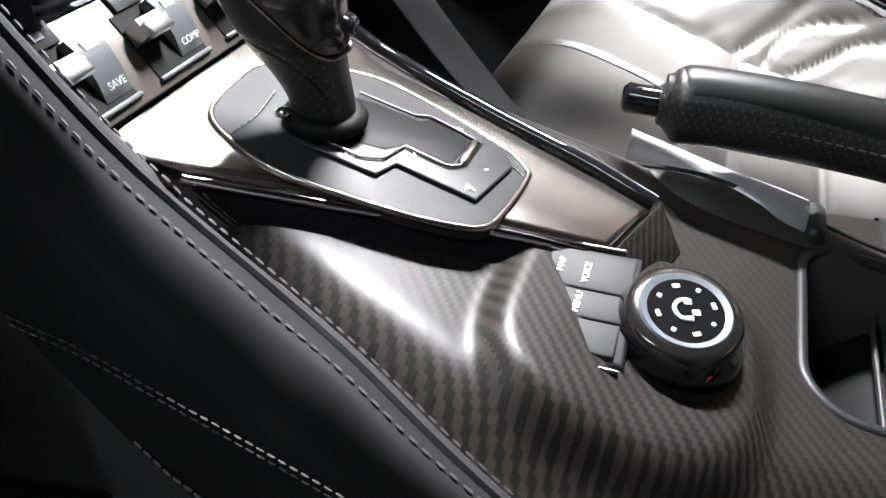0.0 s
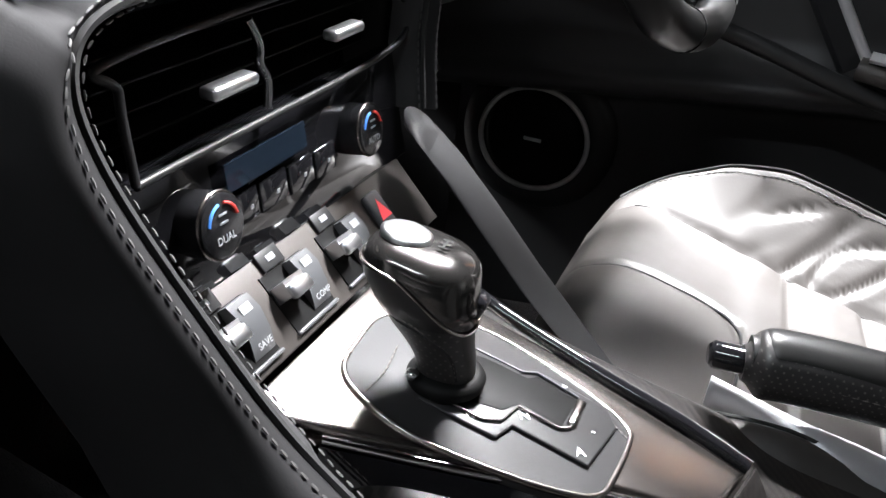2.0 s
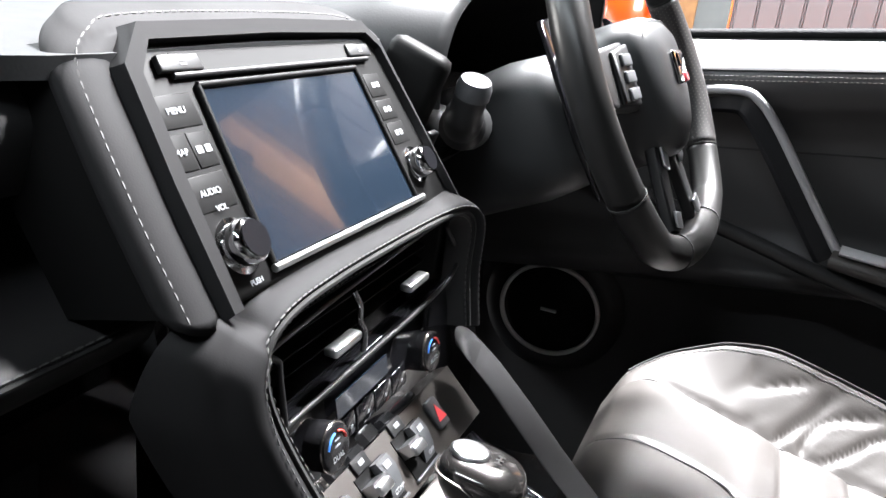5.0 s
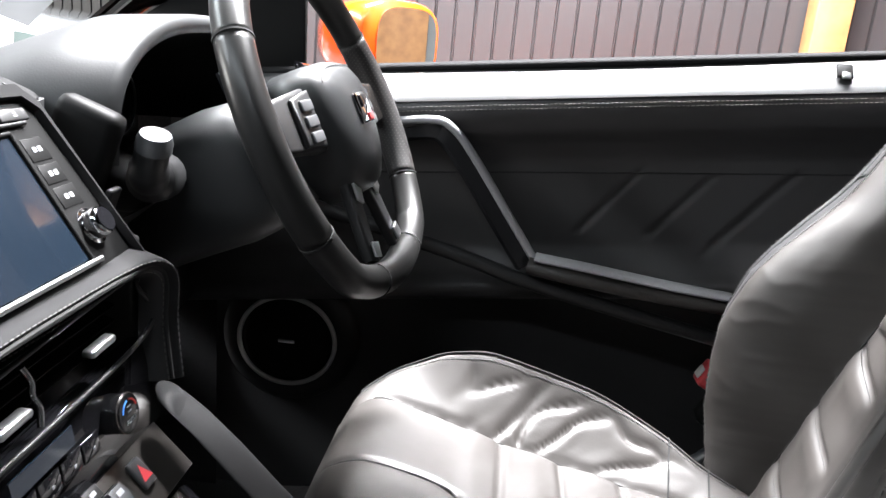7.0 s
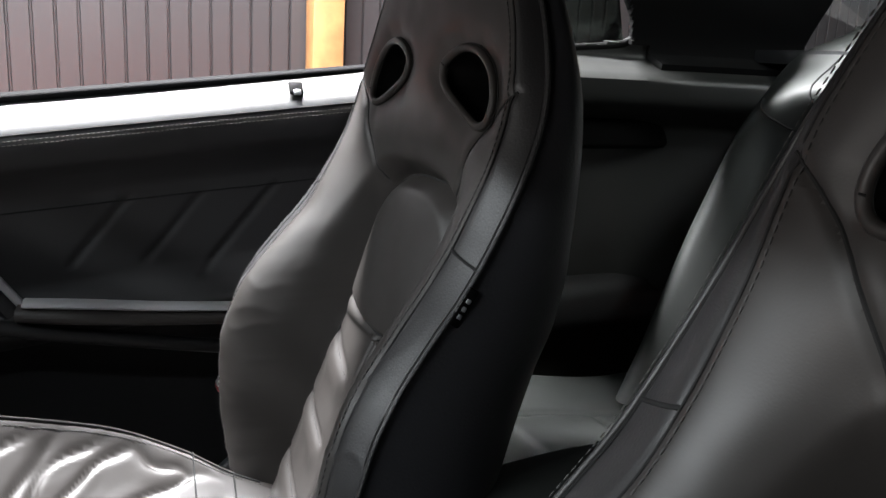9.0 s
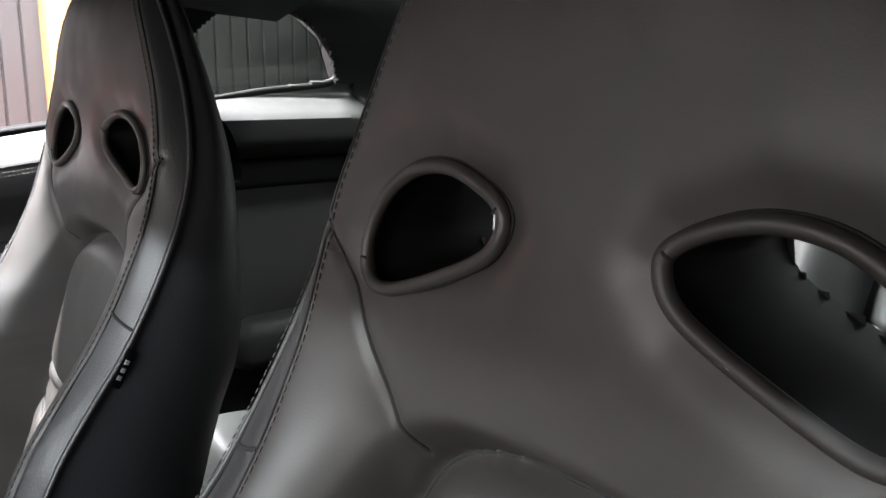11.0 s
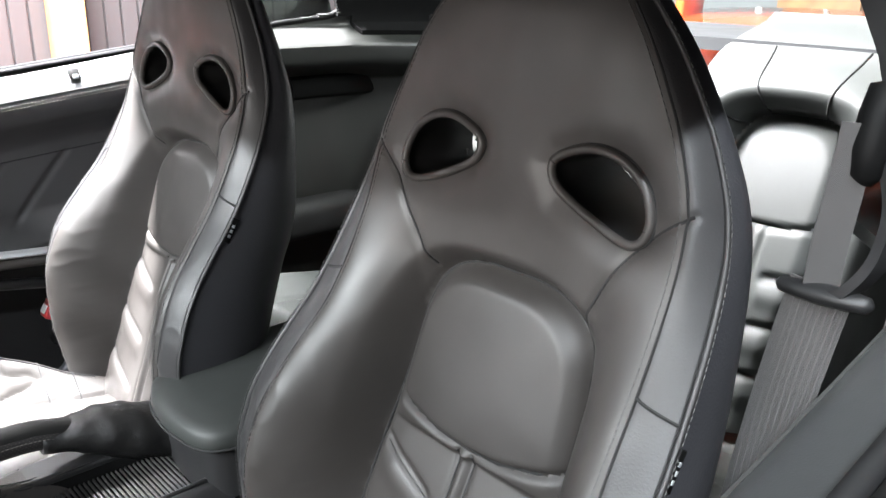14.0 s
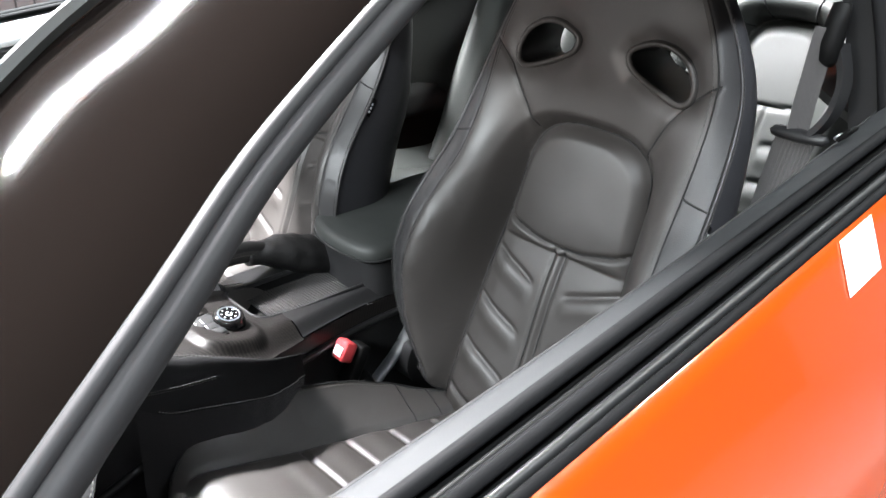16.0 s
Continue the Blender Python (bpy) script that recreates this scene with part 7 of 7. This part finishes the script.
part("shroud", loft([[WC - wn * d + wr * (w * math.copysign(abs(math.cos(t)) ** 0.6, math.cos(t))) + wu * (h * math.copysign(abs(math.sin(t)) ** 0.6, math.sin(t)) - 0.012) for t in [2 * math.pi * k / 36 for k in range(36)]] for d, w, h in ((0.055, 0.062, 0.052), (0.075, 0.074, 0.064), (0.11, 0.080, 0.068), (0.16, 0.082, 0.066), (0.24, 0.085, 0.064))]), "dash_top", column, "two-part column shroud", sharp=180)
for s in (-1, 1):
    part("paddle", prism([WC - wn * 0.045 + wr * (s * a) + wu * b for a, b in ((0.075, 0.075), (0.112, 0.070), (0.108, -0.03), (0.092, -0.085), (0.082, -0.03))], wn * 0.005, 0.002), "gloss", column, "gloss black shift paddle")
part("stalk", tube(spline([(0.305, 0.305, 0.880), (0.258, 0.294, 0.886), (0.233, 0.284, 0.900), (0.225, 0.277, 0.920)], 20), [0.021, 0.021, 0.021, 0.020] + [0.0195] * 4 + [0.016] * 6 + [0.0135] * 6, 18), "plastic", column, "black indicator stalk")
part("stalk_tip", lathe((0.225, 0.277, 0.917), (-0.25, -0.25, 0.9), [(0.0142, 0), (0.0142, 0.008), (0.012, 0.014), (0.003, 0.0155)], 20), "plastic_grey", column, "grey stalk end")

# ---- doors ----
def belt(y):
    return 0.957 - 0.12 * y


DOOR = profile([(-0.65, 0.735), (-0.40, 0.730), (-0.30, 0.722), (-0.278, 0.664), (-0.262, 0.658), (-0.245, 0.672), (-0.205, 0.690), (-0.10, 0.684), (-0.07, 0.668), (-0.045, 0.648), (-0.022, 0.640), (-0.008, 0.644), (0.0, 0.650), (0.004, 0.654), (0.018, 0.678), (0.032, 0.702)])
CREASES = [((-0.177, 0.873), (-0.106, 0.781)), ((-0.271, 0.875), (-0.199, 0.784)), ((-0.374, 0.888), (-0.273, 0.762))]


def car_door(s):
    side = "driver" if s > 0 else "passenger"
    d = thing("door_1" if s > 0 else "door_2", (s * 0.72, -0.1, 0.4), "orange car door with black leather inner panel and lowered window", "door", kind="structure")

    def inner(u, v):
        y = 0.44 - 1.0 * u
        w = -0.62 + 0.652 * v
        z = belt(y) + w
        x = DOOR(w) + 0.01 * math.sin(u * 3)
        for (y0, z0), (y1, z1) in CREASES:
            x += 0.006 * math.exp(-(line_distance(y, z, [(y0, z0), (y1, z1)]) / 0.0032) ** 2)
        return Vector((s * x, y, z))

    part("inner_panel", grid(inner, 150, 150, lambda p: p.z - belt(p.y) < -0.0075), "door_skin", d, "black leather inner panel with slanted creases", sharp=180)
    part("sill_cap", grid(inner, 60, 190, lambda p: p.z - belt(p.y) > -0.012), "dash_top", d, "black window sill cap", sharp=180)
    part("seam", tube([inner(k / 40, 0.940) for k in range(41)], 0.002, 6), "seam", d)
    for v in (0.930, 0.922):
        part("stitching", stitches([inner(k / 80, v) - Vector((s * 0.001, 0, 0)) for k in range(81)], 0.0058, 0.004, 0.0006), "thread_dark", d)
    part("seam", tube([inner(k / 40, 0.80 - 0.03 * k / 40) for k in range(6, 41)], 0.0012, 6), "seam", d)
    # window channel and outer skin
    top = lambda x, y, dz=0: Vector((s * x, y, belt(y) + 0.032 + dz))
    for k, (x, dz, r, mt) in enumerate(((0.708, 0.001, 0.006, "rubber"), (0.722, -0.004, 0.004, "plastic_dark"), (0.732, 0.002, 0.0055, "rubber"), (0.746, 0.0, 0.004, "plastic"))):
        part("window_seal", tube([top(x, 0.46 - 1.0 * q / 30, dz) for q in range(31)], r, 8), mt, d, "black rubber window seal")
    part("channel_floor", grid(lambda u, v: top(0.70 + 0.056 * u, 0.46 - 1.0 * v, -0.012), 2, 20), "plastic_dark", d)
    part("outer_skin", thicken(grid(lambda u, v: Vector((s * (0.757 + 0.115 * max(0.0, math.sin(u * 1.7)) ** 0.9), 0.50 - 1.06 * v, belt(0.50 - 1.06 * v) + 0.030 - 0.03 * (u ** 0.5) - 0.44 * u)), 30, 24), 0.004), "orange", d, "pearl orange outer door skin", sharp=180)
    part("skin_lip", tube([top(0.755, 0.46 - 1.0 * q / 30, 0.0) for q in range(31)], 0.004, 8), "rubber", d, "black belt moulding")
    part("lock_clip", box((0.020, 0.020, 0.005), (s * 0.668, -0.396, belt(-0.396) + 0.018), 0.002, Matrix.Rotation(s * -0.9, 3, "Y")), "plastic_dark", d, "small dark lock button recess")
    part("clip_mark", box((0.008, 0.010, 0.004), (s * 0.660, -0.396, belt(-0.396) + 0.013), 0.001, Matrix.Rotation(s * -0.9, 3, "Y")), "silver", d)
    # arm rest with its top coloured pale as if lit, pull handle, pocket edge
    ar = part("door_armrest", tube(spline([(s * 0.652, -0.045, 0.738), (s * 0.640, -0.10, 0.734), (s * 0.636, -0.20, 0.725), (s * 0.640, -0.32, 0.715), (s * 0.65, -0.46, 0.70)], 30), 0.026, 14, flat=0.5), "leather_smooth", d, "padded door armrest")
    part("armrest_piping", stitches(spline([(s * 0.617, -0.05, 0.740), (s * 0.612, -0.20, 0.728), (s * 0.62, -0.42, 0.708)], 40), 0.005, 0.0042, 0.0008), "thread", ar)
    hl = spline([(s * 0.690, 0.22, 0.884), (s * 0.668, 0.17, 0.892), (s * 0.660, 0.105, 0.902), (s * 0.658, 0.082, 0.896), (s * 0.660, 0.055, 0.866), (s * 0.662, 0.0, 0.790), (s * 0.662, -0.04, 0.735)], 40)
    hr = []
    for i, p in enumerate(hl):
        t = (hl[min(i + 1, 39)] - hl[max(i - 1, 0)]).normalized()
        wv = Vector((s, 0, 0)).cross(t).normalized()
        hr.append([p + wv * a + Vector((s * b, 0, 0)) for a, b in ((-0.016, 0.006), (-0.016, -0.002), (-0.011, -0.008), (0.010, -0.010), (0.015, -0.005), (0.016, 0.004), (0.008, 0.010), (-0.008, 0.010))])
    part("pull_handle", loft(hr), "gloss_soft", d, "faceted dark door pull handle", sharp=30)
    e = 1 if (hr[20][3] - hl[20]).y * 1 < 0 else 0
    part("handle_trim", tube([(r[3] if e else r[2]) + Vector((-s * 0.006, -0.002, 0.002)) for r in hr[8:]], 0.0055, 8), "rail", d, "pale satin handle edge")
    part("armrest_strip", tube(spline([(s * 0.640, -0.050, 0.752), (s * 0.630, -0.12, 0.748), (s * 0.626, -0.22, 0.738), (s * 0.630, -0.34, 0.727)], 24), 0.017, 12, flat=0.3, up=(0, 0, 1)), "armrest_lit", d, "padded leather armrest top, its lit look in a pale colour")
    part("pocket_edge", tube(spline([(s * 0.67, 0.30, 0.79), (s * 0.655, 0.16, 0.765), (s * 0.65, 0.05, 0.74), (s * 0.645, -0.06, 0.712), (s * 0.65, -0.3, 0.665), (s * 0.66, -0.5, 0.63)], 40), 0.010, 10), "plastic", d, "black pocket edge")
    # speaker
    sp0 = Vector((s * 0.712, 0.292, 0.565))
    g = part("speaker_grille", lathe(sp0, (-s, 0, 0), [(0.066, 0), (0.060, 0.006), (0.03, 0.008), (0.001, 0.008)], 48), "plastic_dark", d, "black speaker grille")
    part("speaker_ring", tube([sp0 + Vector((-s * 0.006, 0.0715 * math.cos(q), 0.0675 * math.sin(q))) for q in [2 * math.pi * k / 64 for k in range(64)]], 0.0036, 8, True), "silver_ring", g, "silver speaker ring")
    part("speaker_badge", box((0.002, 0.024, 0.005), sp0 + Vector((-s * 0.009, 0, 0)), 0.001), "silver", g, "plain silver badge bar")
    part("speaker_pod", lathe(sp0 + Vector((s * 0.02, 0, 0)), (-s, 0, 0), [(0.105, 0), (0.10, 0.012), (0.085, 0.018), (0.076, 0.018)], 48), "plastic", d, "black speaker pod")
    part("kick_panel", grid(lambda u, v: Vector((s * (0.722 - 0.02 * v), 0.40 + 0.54 * u, 0.28 + 0.62 * v)), 6, 6), "carpet", d)
    # mirror
    if s > 0:
        part("sail_panel", prism([Vector((0.715, y, z)) for y, z in ((0.285, 0.93), (0.290, 1.120), (0.36, 1.095), (0.47, 1.035), (0.56, 0.975), (0.58, 0.92))], (0.012, 0, 0), 0.003), "plastic_dark", d, "black sail panel at the mirror")
        mx = Vector((1.215, 0.255, 0.992))
    else:
        mx = Vector((-1.20, 0.66, 0.985))
    turn = Matrix.Translation(mx) @ Matrix.Rotation(s * -0.735, 4, "Z") @ Matrix.Translation(-mx)
    hb_ = loft([[mx + Vector((a * 0.100 * s, dy, b * 0.078)) for a, b in [(math.copysign(abs(math.cos(t)) ** 0.62, math.cos(t)) * k, math.copysign(abs(math.sin(t)) ** 0.62, math.sin(t)) * k) for t in [2 * math.pi * q / 40 for q in range(40)]]] for k, dy in ((0.93, -0.045), (1.0, -0.035), (1.0, 0.02), (0.92, 0.08), (0.74, 0.125), (0.38, 0.15), (0.02, 0.157))])
    hb_.transform(turn)
    hou = part("side_mirror", hb_, "orange", d, "pearl orange mirror housing", sharp=180)
    gl_ = prism([mx + Vector((s * (0.012 + a * 0.074), -0.0475, b * 0.066)) for a, b in [(math.copysign(abs(math.cos(t)) ** 0.6, math.cos(t)), math.copysign(abs(math.sin(t)) ** 0.6, math.sin(t))) for t in [2 * math.pi * q / 40 for q in range(40)]]], (0, 0.002, 0))
    gl_.transform(turn)
    part("mirror_glass", gl_, "mirror", hou, "mirror glass", flat=True)
    part("mirror_foot", box((0.30, 0.05, 0.03), mx + Vector((-s * 0.20, 0.03, -0.07)), 0.01), "gloss", hou, "gloss black mirror foot")
    return d


car_door(1)
car_door(-1)
tape = tagged(part("tape_patch", thicken(grid(lambda u, v: Vector((-(0.7575 + 0.115 * math.sin(1.7 * (0.008 + 0.085 * u)) ** 0.9 + 0.001), -0.165 - 0.060 * v, belt(-0.165 - 0.060 * v) + 0.031 - 0.03 * (0.008 + 0.085 * u) ** 0.5 - 0.44 * (0.008 + 0.085 * u))), 8, 4), 0.0006), "tape"), "white tape patch stuck on the orange door", "tape")
bonnet = thing("car_bonnet", (0, 1.4, 0.5), "pearl orange car bonnet and wings", "car body")
part("bonnet_skin", thicken(grid(lambda u, v: Vector(((u * 2 - 1) * (0.86 - 0.08 * v), 0.80 + 1.35 * v, 0.87 - 0.20 * v ** 1.6 - 0.16 * abs(u * 2 - 1) ** 3)), 24, 20), 0.006), "orange", bonnet, "orange bonnet skin")
part("front_wing", thicken(grid(lambda u, v: Vector((-0.80 - 0.08 * math.sin(u * 2.5), 0.5 + 1.5 * v, 0.86 - 0.52 * u - 0.1 * v)), 12, 12), 0.006), "orange", bonnet, "orange front wing")
part("front_wing", thicken(grid(lambda u, v: Vector((0.80 + 0.08 * math.sin(u * 2.5), 0.5 + 1.5 * v, 0.86 - 0.52 * u - 0.1 * v)), 12, 12), 0.006), "orange", bonnet, "orange front wing")

# ---- rear bench ----
def rear_seat(s):
    cx0 = s * 0.305
    r = thing("rear_bench", (cx0, -0.85, 0.45), "black leather rear seat with a smooth inset pad", "car seat", "rear seats")

    def inset(x, z):
        """Depth inside the pad and rib panel of the backrest."""
        pw = 0.088 - 0.012 * smooth(0.85, 0.65, z)
        if z > 0.94:
            return pw * (1 - ((abs(x) / pw) ** 3 + ((z - 0.94) / 0.078) ** 3) ** (1 / 3))
        return pw - abs(x)

    def back(u, v):
        a = u * 2 - 1
        z = 0.60 + 0.555 * v
        hw = 0.185 * (1 - 0.30 * smooth(0.78, 1.0, v) ** 2)
        x = a * hw
        d = inset(x, z)
        y = -1.055 - 0.46 * (z - 1.02)
        # horseshoe roll round a sunk panel
        y += 0.046 * math.sin(math.pi * smooth(0.012, -0.110, d)) if d < 0.012 else 0
        y -= 0.020 * smooth(-0.015, 0.006, d)
        if d > 0:
            y += 0.014 * smooth(0, 0.03, d)
            e = z - 0.868 - 1.6 * x * x
            y -= 0.007 * math.exp(-(e / 0.004) ** 2)
            if e < 0:
                y -= 0.004 * math.exp(-((abs(x) - 0.008) / 0.003) ** 2)
                for k in (0.800, 0.735, 0.670):
                    if abs(x) > 0.018:
                        y += (-0.008 * math.exp(-((z - k - 0.1 * abs(x)) / 0.005) ** 2) + 0.005 * math.exp(-((z - k + 0.02) / 0.014) ** 2)) * smooth(0.018, 0.03, abs(x)) * smooth(0, 0.012, d)
        y -= 0.007 * math.exp(-(d / 0.005) ** 2)
        y -= 0.060 * smooth(0.88, 1.0, v) ** 2 + 0.05 * smooth(0.86, 1, abs(a)) ** 2
        return Vector((cx0 + x, y, z))

    def pad_at(p):
        return inset(p.x - cx0, p.z) > 0 and p.z > 0.868 + 1.6 * (p.x - cx0) ** 2

    part("backrest", grid(back, 90, 120, lambda p: not pad_at(p)), "leather_rear", r, "ribbed rear backrest", sharp=180)
    part("inset_pad", grid(back, 90, 120, pad_at), "leather_rear", r, "smooth inset pad", sharp=180)
    for pts in ([(0.068, 1.110), (0.042, 1.020)], [(0.138, 1.042), (0.076, 0.998)], [(-0.068, 1.110), (-0.042, 1.020)], [(-0.138, 1.042), (-0.076, 0.998)]):
        ln = []
        for k in range(9):
            x, z = pts[0][0] + (pts[1][0] - pts[0][0]) * k / 8, pts[0][1] + (pts[1][1] - pts[0][1]) * k / 8
            v = (z - 0.60) / 0.555
            hw = 0.185 * (1 - 0.30 * smooth(0.78, 1.0, v) ** 2)
            ln.append(back((x / hw + 1) / 2, v) + Vector((0, 0.001, 0)))
        part("seam", tube(ln, 0.0016, 6), "seam", r)

    def cush(u, v):
        a = u * 2 - 1
        y = -0.99 + 0.42 * v
        z = 0.585 + 0.03 * smooth(0.3, 0.9, v) + 0.02 * smooth(0.5, 0.9, abs(a)) - 0.08 * smooth(0.88, 1, v) ** 2 - 0.03 * smooth(0.9, 1, abs(a)) ** 2
        z -= 0.006 * math.exp(-((abs(a) - 0.5) / 0.02) ** 2)
        for k in (-0.85, -0.76):
            if abs(a) < 0.5:
                z -= 0.005 * math.exp(-((y - k) / 0.005) ** 2)
        return Vector((cx0 + a * 0.225, y, z))

    part("cushion", grid(cush, 60, 60), "leather_rear", r, "leather rear cushion", sharp=180)
    part("cushion_front", grid(lambda u, v: cush(u, 1) + Vector((0, 0.01 * math.sin(3 * v), -0.16 * v)), 30, 6), "leather_rear", r, "cushion front edge")
    return r


rear_seat(-1)
rear_seat(1)
div = thing("rear_divider", (0, -0.95, 0.45), "black leather rear divider between the back seats", "armrest")
part("divider_pad", box((0.24, 0.16, 0.50), (0, -1.06, 0.84), 0.04, Matrix.Rotation(0.33, 3, "X")), "leather_rear", div)
part("divider_base", box((0.20, 0.40, 0.16), (0, -0.80, 0.55), 0.03), "leather_rear", div)
for x, y in ((0.42, -0.80),):
    bk = thing("belt_buckle", (0.36, -0.87, 0.60), "black rear seat belt buckle on the cushion", "belt buckle", "belt buckles")
    part("buckle_case", box((0.05, 0.07, 0.03), (0.36, -0.87, 0.635), 0.008, Matrix.Rotation(0.5, 3, "Z")), "plastic_dark", bk)
    part("release_button", box((0.028, 0.012, 0.018), (0.36, -0.835, 0.638), 0.003, Matrix.Rotation(0.5, 3, "Z")), "red", bk, "dark red push button")

# ---- passenger seat belt ----
belt_thing = thing("seat_belt", (-0.59, -0.5, 0.6), "dark grey woven seat belt hanging through a black plastic guide", "seat belt")


def strap(pts, w, side, th=0.0016):
    """A flat woven band along pts, w wide along the vector side."""
    pts = spline(pts, 40)
    side = Vector(side).normalized()
    rings = []
    for i, p in enumerate(pts):
        t = (pts[min(i + 1, 39)] - pts[max(i - 1, 0)]).normalized()
        sd = (side - t * side.dot(t)).normalized()
        n = t.cross(sd)
        rings.append([p + sd * a * w / 2 + n * b * th for a, b in ((-1, -0.5), (1, -0.5), (1, 0.5), (-1, 0.5))])
    return loft(rings)


for k in range(9):
    part("webbing_rib", tube(spline([(-0.578 + 0.0052 * (k - 4), -0.4938, 0.985), (-0.560 + 0.0052 * (k - 4), -0.4938, 0.85), (-0.545 + 0.0052 * (k - 4), -0.4888, 0.62)], 12), 0.0009, 6), "webbing_pale", belt_thing, "raised webbing rib")
part("lower_strap", strap([(-0.578, -0.495, 0.985), (-0.570, -0.495, 0.93), (-0.560, -0.495, 0.85), (-0.55, -0.495, 0.75), (-0.545, -0.49, 0.62)], 0.048, (1, 0.05, 0)), "fabric", belt_thing, "woven belt webbing")
part("upper_strap", strap([(-0.582, -0.50, 1.108), (-0.580, -0.497, 1.06), (-0.578, -0.495, 1.02), (-0.577, -0.495, 0.985)], 0.026, (0.8, 0.5, 0)), "fabric", belt_thing, "woven belt webbing")
part("top_anchor", loft([[Vector((-0.588, -0.515, 1.115)) + Vector((0.013 * math.cos(t) * k, 0.012 * math.sin(t) * k + 0.010 * d, -0.040 * h)) for t in [2 * math.pi * q / 20 for q in range(20)]] for k, d, h in ((0.2, 0, -0.55), (0.8, 0, -0.5), (1.0, 0.4, 0), (1.05, 0.8, 0.6), (0.95, 0.8, 1.1), (0.5, 0.6, 1.3), (0.1, 0.6, 1.32))]), "plastic_dark", belt_thing, "black plastic top anchor", sharp=180)
part("guide_arm", strap([(-0.598, -0.515, 1.09), (-0.612, -0.51, 1.05), (-0.612, -0.50, 1.015), (-0.600, -0.495, 0.99), (-0.585, -0.495, 0.978)], 0.018, (0.3, 1, 0), 0.008), "plastic", belt_thing, "curved plastic guide arm")
part("guide_ring", loft([[Vector((x, -0.495 + 0.010 * math.cos(t) * k, 0.979 - 0.15 * (x + 0.578) * 0 + 0.007 * math.sin(t) * k)) for t in [2 * math.pi * q / 12 for q in range(12)]] for x, k in ((-0.616, 0.3), (-0.612, 0.9), (-0.595, 1.1), (-0.578, 1.2), (-0.561, 1.1), (-0.548, 0.9), (-0.544, 0.3))]), "plastic", belt_thing, "black belt guide slot")
